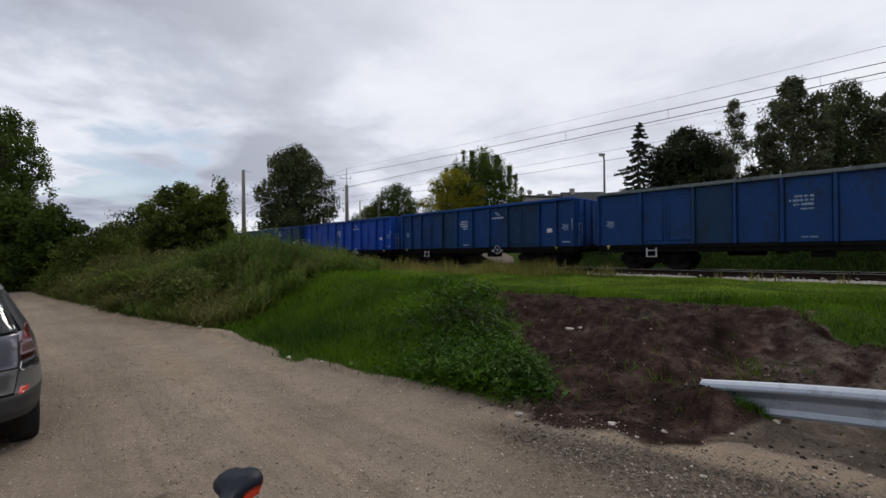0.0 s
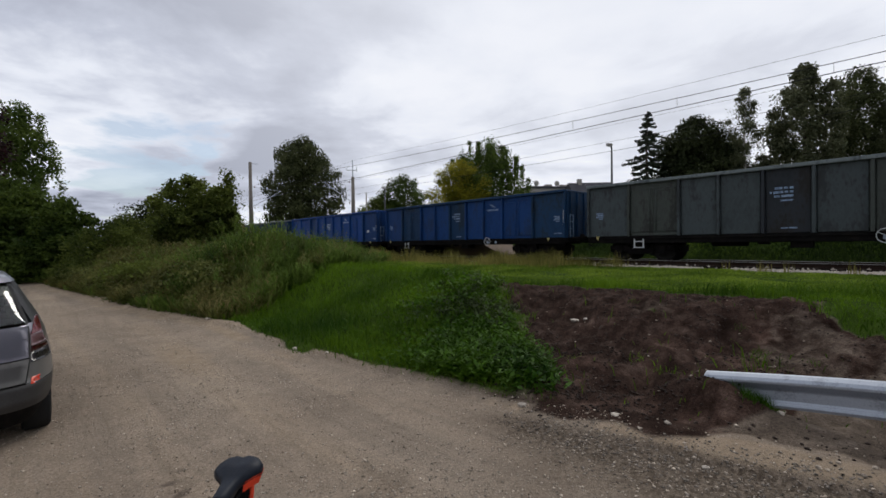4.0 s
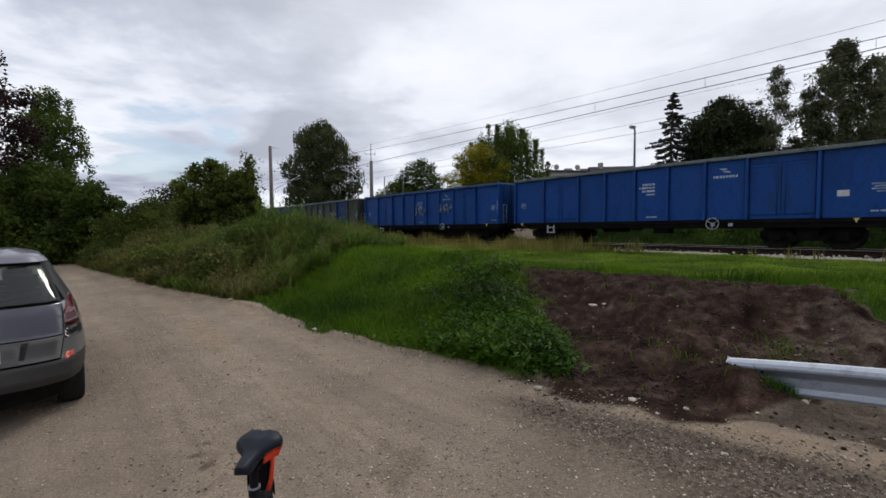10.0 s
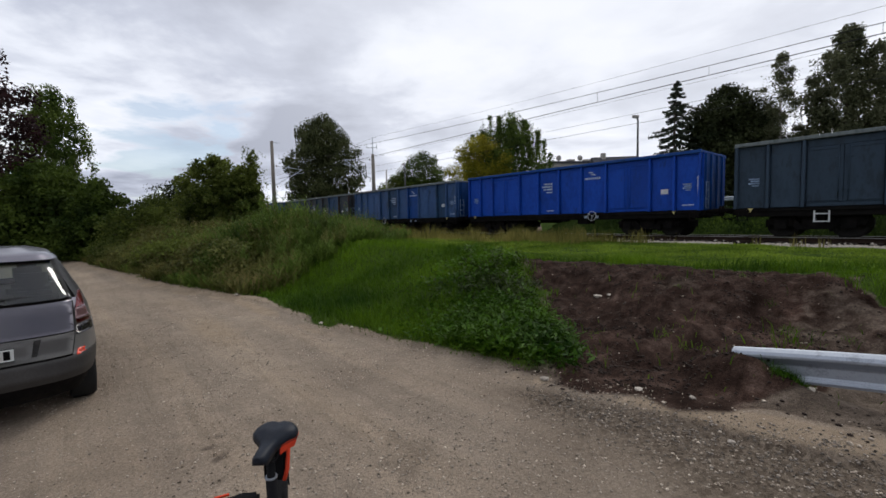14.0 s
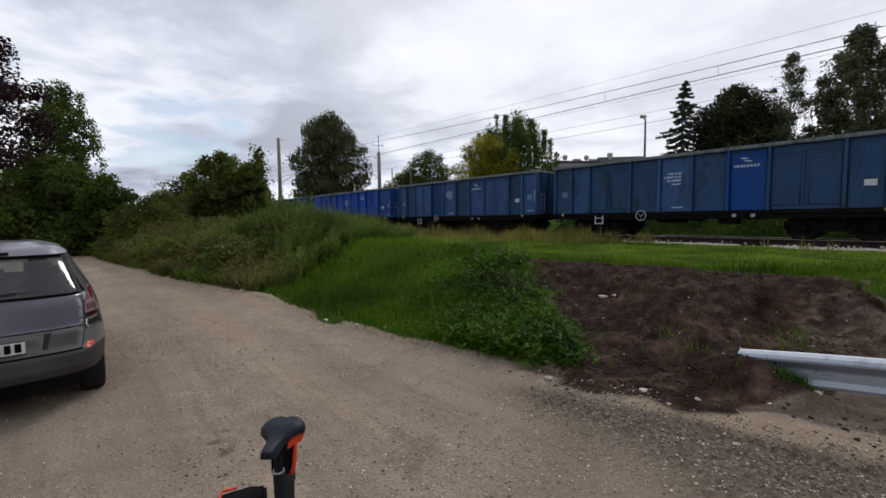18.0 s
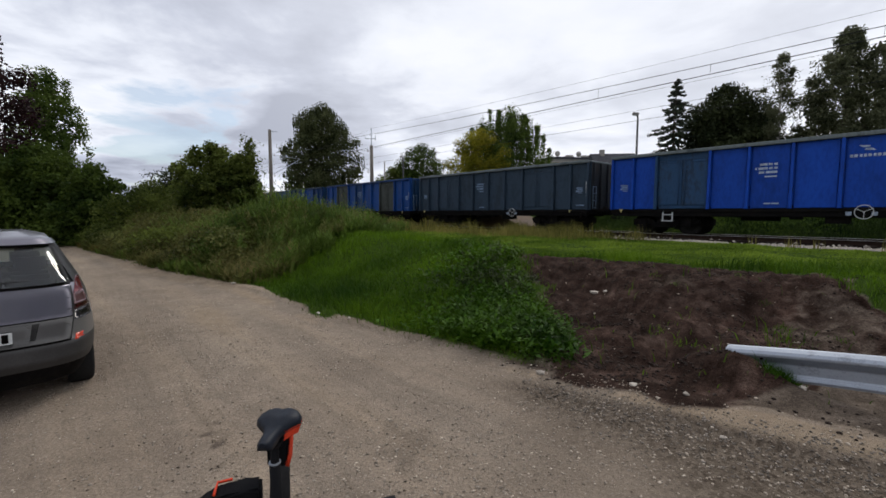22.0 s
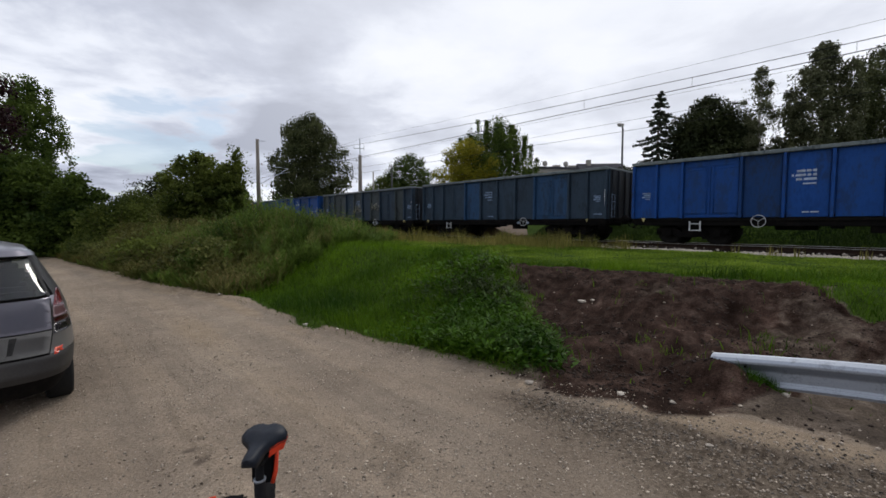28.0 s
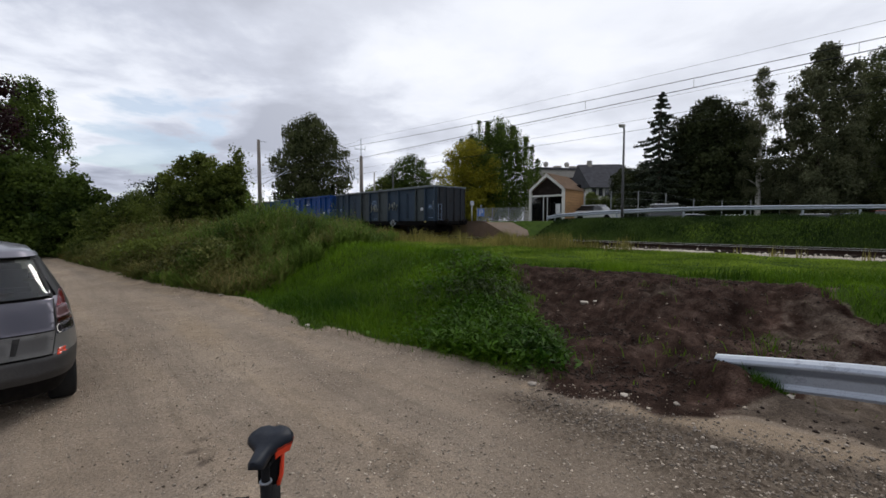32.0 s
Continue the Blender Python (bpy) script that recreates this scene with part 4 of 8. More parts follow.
    for y in (-0.75, 0.75):
        sgn = 1 if y > 0 else -1
        lathe(bm, [(y - 0.07 * sgn, 0.03), (y - 0.07 * sgn, 0.485), (y - 0.04 * sgn, 0.49), (y - 0.03 * sgn, 0.46), (y + 0.065 * sgn, 0.455), (y + 0.065 * sgn, 0.38), (y + 0.03 * sgn, 0.36), (y + 0.02 * sgn, 0.16), (y + 0.09 * sgn, 0.13), (y + 0.09 * sgn, 0.03)], "y", (0, 0, 0.455), 24)
    tube(bm, [(0, -1.05, 0.455), (0, 1.05, 0.455)], 0.075, 10)
    W["wheelset"] = mesh_of("wheelset", bm, M["wheel"])
    bm = bmesh.new()
    lathe(bm, [(0.0, 0.08), (0.30, 0.08), (0.30, 0.105), (0.42, 0.105), (0.50, 0.10), (0.52, 0.21), (0.545, 0.22), (0.55, 0.05)], "x", (0, 0, 0), 16)
    W["buffer"] = mesh_of("buffer", bm, M["black"])
    bm = bmesh.new()
    ring(bm, (0.30, 0, 0.92), "y", 0.09, 0.022, 12, 5)
    ring(bm, (0.45, 0, 0.90), "z", 0.09, 0.022, 12, 5)
    box(bm, 0.0, 0.25, -0.05, 0.05, 0.90, 1.00)
    W["coupling"] = mesh_of("coupling", bm, M["black"])
    bm = bmesh.new()
    tube(bm, [(0.10, 0.45, 0.92), (0.22, 0.45, 0.75), (0.40, 0.40, 0.66), (0.52, 0.36, 0.72)], 0.022, 6)
    W["hose"] = mesh_of("brake_hose", bm, M["black"])
    bm = bmesh.new()                                        # shunter's grab rails on the corner
    tube(bm, [(-0.14, HALF + 0.03, Z0 + 0.35), (-0.14, HALF + 0.08, Z0 + 0.40), (-0.14, HALF + 0.08, Z0 + 1.35), (-0.14, HALF + 0.03, Z0 + 1.40)], 0.016, 6)
    W["grab"] = mesh_of("grab_rail", bm, M["white"])
    bm = bmesh.new()                                        # ladder on the end wall
    for y in (0.95, 1.25):
        tube(bm, [(0.13, y, Z0 + 0.05), (0.13, y, Z0 + 1.15)], 0.014, 6)
    for z in (0.1, 0.45, 0.8, 1.12):
        tube(bm, [(0.13, 0.95, Z0 + z), (0.13, 1.25, Z0 + z)], 0.014, 6)
    W["ladder"] = mesh_of("end_ladder", bm, M["faint"])
    bm = bmesh.new()                                        # foot step hung under the side
    for x in (-0.19, 0.19):
        box(bm, x - 0.022, x + 0.022, HALF - 0.06, HALF - 0.02, 0.58, Z0 - 0.06)
    box(bm, -0.21, 0.21, HALF - 0.12, HALF + 0.02, 0.56, 0.60)
    box(bm, -0.21, 0.21, HALF - 0.07, HALF - 0.02, 0.82, 0.86)
    W["step"] = mesh_of("foot_step", bm, M["white"])
    bm = bmesh.new()                                        # corner step
    for x in (-0.15, 0.15):
        box(bm, x - 0.015, x + 0.015, HALF - 0.05, HALF - 0.02, 0.66, Z0)
    box(bm, -0.17, 0.17, HALF - 0.10, HALF + 0.02, 0.64, 0.67)
    W["corner_step"] = mesh_of("corner_step", bm, M["black"])
    bm = bmesh.new()                                        # handbrake wheel
    ring(bm, (0, HALF + 0.04, 0.94), "y", 0.22, 0.014, 24, 5)
    for a in (0.5, 2.6, 4.7):
        tube(bm, [(0, HALF + 0.04, 0.94), (0.22 * math.cos(a), HALF + 0.04, 0.94 + 0.22 * math.sin(a))], 0.010, 5)
    tube(bm, [(0, HALF - 0.15, 0.94), (0, HALF + 0.05, 0.94)], 0.02, 6)
    W["brake"] = mesh_of("handbrake_wheel", bm, M["white"])

    def flat_bars(rows, name, mat):
        b = bmesh.new()
        for x, z, w, h in rows:
            box(b, x, x + w, HALF - 0.04, HALF - 0.034, z, z + h)
        return mesh_of(name, b, mat)
    W["lot"] = flat_bars([(0, 0.50, 0.10, 0.08), (0.14, 0.50, 0.12, 0.08), (0.30, 0.50, 0.22, 0.08), (0, 0.36, 0.10, 0.08), (0.14, 0.36, 0.10, 0.08), (0.28, 0.36, 0.28, 0.08), (0.60, 0.36, 0.06, 0.08), (0, 0.22, 0.34, 0.08), (0.38, 0.22, 0.16, 0.08), (0, 0.08, 0.36, 0.05)], "number_marking", M["white"])
    W["small_lot"] = flat_bars([(0, 0.30, 0.34, 0.05), (0, 0.22, 0.28, 0.05), (0, 0.14, 0.34, 0.05), (0.02, 0.06, 0.2, 0.04)], "load_table", M["faint"])
    W["foot_lot"] = flat_bars([(0, 0, 0.22, 0.05), (0.26, 0, 0.18, 0.05)], "maintenance_mark", M["white"])
    W["plate"] = flat_bars([(0, 0, 0.30, 0.20)], "label_holder", M["white"])
    bm = bmesh.new()
    box(bm, 0.01, 0.09, HALF - 0.02, HALF + 0.03, Z0 - 0.08, Z0 - 0.02)
    box(bm, -0.02, 0.12, HALF - 0.02, HALF + 0.03, Z0 - 0.03, Z0 + 0.01)
    box(bm, 0.035, 0.065, HALF - 0.02, HALF + 0.03, Z0 - 0.14, Z0 - 0.08)
    W["mark"] = mesh_of("jacking_mark", bm, M["yellow"])
    bm = bmesh.new()
    box(bm, 0, 0.14, HALF - 0.02, HALF + 0.0, Z0 - 0.24, Z0 - 0.12)
    W["brake_plate"] = mesh_of("brake_plate", bm, M["mark"])
    bm = bmesh.new()                                        # emblem: two opposed swept shapes over a row of blocks
    for sgn in (1, -1):
        pts = [(-0.05, 0.02), (0.10, 0.02), (0.19, 0.055), (0.27, 0.13), (0.15, 0.105), (0.02, 0.10), (-0.09, 0.075)]
        face = [(0.42 + sgn * x, 0.36 + sgn * z) for x, z in pts]
        lo, hi = [bm.verts.new((x, HALF - 0.042, z)) for x, z in face], [bm.verts.new((x, HALF - 0.034, z)) for x, z in face]
        bm.faces.new(hi)
        for k in range(len(pts)):
            bm.faces.new((lo[k], lo[(k + 1) % len(pts)], hi[(k + 1) % len(pts)], hi[k]))
    for k, w_ in enumerate((0.11, 0.12, 0.10, 0.12, 0.11, 0.10, 0.13, 0.12)):
        x0 = -0.12 + k * 0.135
        box(bm, x0, x0 + w_ * 0.85, HALF - 0.042, HALF - 0.034, 0.0, 0.115)
    W["emblem"] = mesh_of("emblem", bm, M["white"])
    bm = bmesh.new()                                        # sprayed scrawl
    rnd = random.Random(9)
    for k in range(4):
        x, pts = k * 0.30, []
        for j in range(6):
            pts.append((x + rnd.uniform(-0.12, 0.30), HALF - 0.030, 0.5 + rnd.uniform(-0.35, 0.35)))
        tube(bm, pts, 0.022, 4)
    W["scrawl"] = mesh_of("sprayed_scrawl", bm, M["chalk"])


def build_wagon(number, main, panels, rim, marks, label):
    """main: paint of the far wall, a darker one on the ends; panels: paints from the front end; marks: what is painted
    on the side.
    """
    W = WAGON_MESH["long" if number in LONGER else "short"]
    RIBS = W["ribs"]
    BODY, bays = RIBS[-1], len(RIBS) - 1
    w = thing("freight_wagon", label, "freight wagon", group="wagons of the train")
    P = {k: M["paint_" + k] for k in PAINT}
    for i in range(bays):
        pm = P[panels[i % len(panels)]]
        wide = RIBS[i + 1] - RIBS[i] > 1.98
        bay = repaint(part("door" if wide else "side_panel", W["panel", i], None, w), pm)
        if wide:
            x0, x1 = -RIBS[i + 1] + 0.088, -RIBS[i] - 0.088
            for u in (x0, (x0 + x1) / 2 + 0.008):
                repaint(part("door_leaf", W["leaf"], None, bay, m=pose(u, 0, 0)), pm)
            for u in (-0.06, 0.06):
                repaint(part("locking_bar", W["bar"], None, bay, m=pose((x0 + x1) / 2 + u * 2, 0, 0)), pm)
    for i, r in enumerate(RIBS):
        x = -r + (-0.05 if i == 0 else 0.05 if i == bays else 0)
        repaint(part("rib", W["rib"], None, w, m=Matrix.Translation((x, 0, 0))), P[panels[min(i, bays - 1) % len(panels)]])
    # slate and grey rims turn pale: sky light on their tops, put into the paint
    repaint(part("top_rim", W["rim"], None, w), P["pale" if rim in ("slate", "grey") else rim])
    part("side_sill", W["sill"], None, w)
    repaint(part("far_wall", W["far"], None, w), P[main])
    part("floor_plate", W["floor"], None, w)
    # end walls and their ribs take a darker paint than the main one
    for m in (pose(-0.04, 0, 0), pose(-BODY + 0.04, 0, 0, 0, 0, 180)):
        end = repaint(part("end_wall", W["end"], None, w, m=m), P[DARKER_END.get(main, "dark")])
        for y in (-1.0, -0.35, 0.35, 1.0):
            repaint(part("end_rib", W["end_rib"], None, end, m=pose(0, y, 0)), P[DARKER_END.get(main, "dark")])
    part("underframe", W["frame"], None, w, "black steel underframe")
    for x in (-2.25, -BODY + 2.25):
        bg_ = part("bogie", W["bogie"], None, w, m=pose(x, 0, 0))
        for dx in (-0.9, 0.9):
            part("wheelset", W["wheelset"], None, bg_, m=pose(dx, 0, 0))
    for y in (-0.87, 0.87):
        part("buffer", W["buffer"], None, w, m=pose(0, y, 1.02))
        part("buffer", W["buffer"], None, w, m=pose(-BODY, -y, 1.02, 0, 0, 180))
    part("coupling", W["coupling"], None, w)
    part("brake_hose", W["hose"], None, w)
    part("brake_hose", W["hose"], None, w, m=pose(-BODY, 0, 0, 0, 0, 180))
    part("grab_rail", W["grab"], None, w, "white tubular grab rail", pose(-BODY + 0.22, 0, 0))
    part("end_ladder", W["ladder"], None, w, m=pose(-BODY, 2.2, 0, 0, 0, 180))
    part("corner_step", W["corner_step"], None, w, m=pose(-BODY + 0.25, 0, 0))
    part("corner_step", W["corner_step"], None, w, m=pose(-0.25, 0, 0))
    part("jacking_mark", W["mark"], None, w, "yellow lifting mark", pose(-0.55, 0, 0))
    part("jacking_mark", W["mark"], None, w, "yellow lifting mark", pose(-BODY + 0.95, 0, 0))
    for x in (-BODY + 5.0, -BODY + 4.4):
        part("brake_plate", W["brake_plate"], None, w, m=pose(x, 0, 0))
    if "step" in marks:
        part("foot_step", W["step"], None, w, "white bracket step", pose(-2.35 if number in LONGER else -2.5, 0, 0))
    part("handbrake_wheel", W["brake"], None, w, "white handbrake wheel", pose(WHEEL_AT.get(number, -9.85 if number in LONGER else -8.45), 0, 0))
    fade = M["mark"] if "crisp" in marks else M["faint"]
    repaint(part("number_marking", W["lot"], None, w, m=pose(-RIBS[4] - 0.85, 0, Z0 + 1.05)), fade)
    for x in (-0.75, -BODY + 0.35):
        part("load_table", W["small_lot"], None, w, m=pose(x, 0, Z0 + 0.75))
    repaint(part("maintenance_mark", W["foot_lot"], None, w, m=pose(-RIBS[4] - 0.95, 0, Z0 + 0.16)), fade)
    repaint(part("maintenance_mark", W["foot_lot"], None, w, m=pose(-BODY + 0.25, 0, Z0 + 0.2)), fade)
    if "plate" in marks:
        part("label_holder", W["plate"], None, w, "white label holder", pose(-RIBS[-2 if number in LONGER else -3] - 0.75, 0, Z0 + 0.72))
    if "emblem" in marks:
        repaint(part("emblem", W["emblem"], None, w, m=pose(-RIBS[bays - 2 if number in LONGER else bays - 3] + 0.40, 0, Z0 + 1.62) @ Matrix.Diagonal((0.78, 1, 0.78, 1))), fade)
    if "scrawl" in marks:
        part("sprayed_scrawl", W["scrawl"], None, w, "sprayed pale scrawl", pose(-RIBS[6] - 1.1, 0, Z0 + 0.6))
        part("sprayed_scrawl", W["scrawl"], None, w, "sprayed pale scrawl", pose(-RIBS[4] - 1.2, 0, Z0 + 0.5))
    return w


WHEEL_AT = {1: -4.9, 26: -4.85, 27: -4.85, 13: -4.6, 18: -4.55, 19: -4.55, 22: -4.4, 31: -4.6}
LONGER = {-7, -4, -3, 0, 1, 2, 3, 4, 5, 8, 9, 10, 11, 12, 17, 26, 27, 28}
# main paint: the darker paint that its end walls get
DARKER_END = {"bright": "mid", "mid": "deep", "faded": "deep", "rust": "black", "grey": "black", "black": "black", "olive": "black", "teal": "black"}
BR, MI, DE, DA, FA, SL, GR, OL, BL, RU = "bright", "mid", "deep", "dark", "faded", "slate", "grey", "olive", "black", "rust"
TE = "teal"
NEW_BLUE, OLD_BLUE = "bright blue open freight wagon with crisp white markings", "worn dark blue open freight wagon with faded markings"
PATCHED, GREY, SLATE = "open freight wagon patched in bright blue and slate panels", "weathered dark grey open freight wagon with grimy panels", "faded slate blue open freight wagon with streaked panels"
FULL = ("crisp", "emblem", "plate", "step", "brake")
# number in the train: main paint, panel paints from the front, rim, marks, label
TRAIN = {
    -8: (DE, [DE], DE, (), OLD_BLUE), -7: (DE, [DE], DE, (), OLD_BLUE), -6: (DE, [DE], DE, (), OLD_BLUE), -5: (MI, [MI], MI, FULL, NEW_BLUE), -4: (DE, [DE, SL], SL, (), OLD_BLUE), -3: (MI, [DE, DE, DA, DE, DE, DE, DE, DE, DA, DE], MI, FULL, NEW_BLUE),
    -2: (BR, [BR], MI, FULL, NEW_BLUE), -1: (BR, [DE, DE, DE, DA, DE, DE, DE, DA, DE, DE], MI, FULL, NEW_BLUE),
    0: (DA, [DE, DE, DA, DE, DE, DE, DE, DE, DA, DE], SL, ("emblem", "step", "brake"), OLD_BLUE), 1: (DA, [DA, DE, DA, DA, SL, DA, DE, DA, DA, DA], GR, ("scrawl", "step"), OLD_BLUE),
    2: (MI, [MI, MI, DE, MI, MI, MI, MI, MI, DE, MI], MI, FULL, NEW_BLUE), 3: (DE, [DE, DA, DE, DE, DA, DE, DE, DE, DA, DE], DA, ("emblem", "step", "brake"), OLD_BLUE),
    4: (GR, [GR, OL, GR, GR, BL, GR, OL, GR], GR, ("step",), GREY), 5: (OL, [DA, DE, OL, GR, OL, GR, OL, DE, OL], GR, ("step", "brake"), PATCHED),
    6: (BR, [BR], BR, ("crisp", "emblem"), NEW_BLUE), 7: (MI, [DE, MI, MI, MI, MI, DE, MI, MI, MI, MI], SL, ("emblem", "step", "crisp"), OLD_BLUE),
    8: (OL, [OL, GR, OL, GR, OL, OL, GR, DE, OL], GR, ("scrawl",), GREY), 9: (MI, [MI], FA, ("scrawl", "step", "brake", "emblem"), SLATE),
    10: (MI, [MI, MI, MI, MI, MI, MI, MI, MI, MI, MI], SL, FULL, NEW_BLUE), 11: (MI, [MI, BR, MI, MI, MI, BR, MI, MI, BR, MI], MI, FULL, NEW_BLUE),
    12: (TE, [TE, SL, TE, RU, RU, TE, RU, SL, RU], GR, ("scrawl", "plate"), GREY), 13: (FA, [FA, FA, FA, FA, SL, FA, MI, FA, SL, FA], GR, FULL, SLATE),
    14: (BR, [BR], MI, ("crisp", "emblem", "plate"), NEW_BLUE), 15: (TE, [TE], GR, ("step", "plate"), SLATE),
    16: (DE, [DE, MI, DE], DE, ("emblem", "step"), OLD_BLUE), 17: (BR, [BR, BR, MI, BR, BR, BR, BR, BR, MI, BR], SL, FULL, NEW_BLUE),
    18: (SL, [FA, SL, FA, DE, FA, SL, FA, FA, SL, FA], SL, ("emblem", "crisp", "step", "plate"), SLATE), 19: (SL, [SL, FA, SL, SL, FA, SL, MI, SL, SL, SL], SL, FULL, SLATE),
    20: (DE, [DE], DA, ("emblem", "brake"), OLD_BLUE), 21: (DE, [DE, DE, MI, DE, DE, DA, DE, MI, DE, DE], DA, ("emblem", "step", "crisp"), OLD_BLUE),
    22: (DE, [MI, MI, OL, MI, DE, MI, MI, OL, MI, MI], DE, ("step", "brake"), PATCHED), 23: (TE, [TE], GR, (), GREY),
    24: (BR, [BR, BR, SL, BR, BR, BR, BR, SL, BR, SL], SL, FULL, PATCHED), 25: (MI, [MI, MI, SL, BR, BR, SL, SL, SL, SL, SL], SL, FULL, PATCHED),
    26: (DE, [DE, MI, DE, DE, MI, DE, DE, MI, DE, DE], DE, ("emblem", "crisp", "brake"), OLD_BLUE), 27: (MI, [MI, MI, DE, MI, BR, MI, MI, MI, DE, MI], DE, FULL, NEW_BLUE),
    28: (MI, [MI, DE, MI], DE, FULL, NEW_BLUE), 29: (TE, [GR, TE, GR, TE], GR, ("scrawl", "step"), GREY), 30: (TE, [TE, TE, TE, SL, TE, TE, TE, SL, TE, TE], GR, ("step", "brake"), SLATE),
    31: (MI, [MI, MI, MI, DE, MI, MI, MI, MI, DE, MI], SL, FULL, NEW_BLUE), 32: (DE, [MI, DE, MI, DE, MI, MI, DE, MI, DE, MI], SL, FULL, OLD_BLUE),
    33: (MI, [MI, DE, MI, MI, MI, MI, DE, MI, MI, MI], MI, FULL, NEW_BLUE), 34: (BL, [TE, TE, TE, GR, TE, GR, TE, TE, GR, TE], GR, ("scrawl", "plate", "step"), GREY),
}
wagon_meshes(WAGON_MESH["short"], SHORT)
wagon_meshes(WAGON_MESH["long"], LONG)
WAGONS = {k: build_wagon(k, *row) for k, row in TRAIN.items()}
# where the front of each wagon lies behind the front of wagon 0
OFFSET = {0: 0.0}
for k in range(0, 34):
    OFFSET[k + 1] = OFFSET[k] + (LONG if k in LONGER else SHORT)[-1] + GAP
for k in range(-1, -9, -1):
    OFFSET[k] = OFFSET[k + 1] - (LONG if k in LONGER else SHORT)[-1] - GAP
# where the front of wagon 0 is along the track, by second
GONE = [(0, 9.12), (2, 41.68), (4, 74.31), (6, 106.91), (8, 139.7), (10, 172.88), (12, 206.01), (14, 239.37), (16, 273.1), (18, 306.81), (20, 340.65), (22, 374.92), (24, 409.36), (26, 444.03), (28, 478.89), (30, 513.64), (32, 548.31)]

# ---- trees, bushes, grass ----
LEAF = dict(
    dark=leaf_material("dark_leaves", (0.011, 0.017, 0.006), (0.052, 0.062, 0.024), through=0.18),
    dusk=leaf_material("dull_birch_leaves", (0.034, 0.041, 0.021), (0.165, 0.175, 0.095), through=0.4),
    green=leaf_material("green_leaves", (0.026, 0.050, 0.010), (0.130, 0.180, 0.034), through=0.42),
    yellow=leaf_material("yellow_green_leaves", (0.11, 0.115, 0.010), (0.42, 0.37, 0.035), through=0.5),
    copper=leaf_material("copper_leaves", (0.016, 0.008, 0.009), (0.046, 0.020, 0.020), through=0.2),
    birch=leaf_material("birch_leaves", (0.027, 0.036, 0.014), (0.130, 0.145, 0.062), through=0.42),
    spruce=leaf_material("spruce_needles", (0.014, 0.021, 0.013), (0.055, 0.068, 0.042), through=0.1),
    bush=leaf_material("bush_leaves", (0.026, 0.042, 0.008), (0.170, 0.205, 0.042), through=0.4),
    grass=leaf_material("lush_grass", (0.017, 0.050, 0.003), (0.122, 0.215, 0.010), through=0.3),
    lawn=leaf_material("short_grass", (0.052, 0.098, 0.008), (0.225, 0.315, 0.034), through=0.3),
    tall=leaf_material("tall_grass", (0.048, 0.064, 0.014), (0.210, 0.215, 0.066), through=0.35),
    dull=leaf_material("dull_weed_leaves", (0.016, 0.030, 0.008), (0.085, 0.115, 0.045), through=0.2),
    hedge=leaf_material("dark_bush_leaves", (0.014, 0.030, 0.005), (0.090, 0.130, 0.022), through=0.35),
    herb=leaf_material("green_herbs", (0.030, 0.060, 0.010), (0.170, 0.250, 0.045), through=0.35),
    olive=leaf_material("olive_herbs", (0.046, 0.056, 0.013), (0.180, 0.185, 0.052), through=0.35),
    bramble=leaf_material("bramble_leaves", (0.044, 0.042, 0.010), (0.200, 0.172, 0.050), through=0.3),
    panicle=leaf_material("seed_panicles", (0.095, 0.085, 0.030), (0.290, 0.245, 0.095), through=0.4),
    straw=leaf_material("straw_weeds", (0.075, 0.080, 0.016), (0.34, 0.285, 0.085), through=0.3),
    rough=leaf_material("rough_slope_grass", (0.009, 0.022, 0.004), (0.050, 0.082, 0.016), through=0.2),
    dry=leaf_material("dry_stalks", (0.12, 0.10, 0.042), (0.30, 0.25, 0.11), through=0.3),
    weed=leaf_material("weed_leaves", (0.008, 0.033, 0.002), (0.085, 0.175, 0.011), through=0.3),
    brown=leaf_material("browning_leaves", (0.036, 0.042, 0.010), (0.150, 0.146, 0.043), through=0.3),
)


def crown_radius(kind, g):
    """Share of the half width that the crown has at height g, from its foot (0) to its top (1)."""
    return {"round": math.sqrt(max(0.03, 1 - (2 * g - 0.88) ** 2 / 1.28)), "birch": math.sqrt(max(0.03, 1 - (2 * g - 0.78) ** 2 / 1.5)),
            "upright": 0.30 + 0.70 * math.sin(math.pi * min(1.0, g * 0.82 + 0.16)), "bush": math.sqrt(max(0.06, 1 - g * g))}[kind]


def spruce_crown(rng, height, width, base, n):
    """Needle sprays along drooping boughs in whorls."""
    whorls, pts = 22, []
    for k in range(whorls):
        g = (k + 0.5) / whorls
        z = height * (base + (1 - base) * g)
        reach0 = width / 2 * (1 - g) ** 0.85 + 0.12
        boughs = 7
        for j in range(boughs):
            a = k * 1.3 + j * 2 * math.pi / boughs + rng.uniform(-0.2, 0.2)
            reach = reach0 * rng.uniform(0.50, 1.22)
            m = max(4, int(n / (whorls * boughs) * (0.35 + 1.3 * (1 - g))))
            f = rng.random(m) ** 0.7
            jit = rng.normal(size=(m, 3)) * np.array([0.075, 0.075, 0.055]) * (0.6 + reach * 0.25)
            pts.append(np.c_[np.cos(a) * reach * f, np.sin(a) * reach * f, z + rng.normal() * 0.15 - reach * 0.42 * f + 0.16 * reach * f ** 3] + jit)
    return np.concatenate(pts)


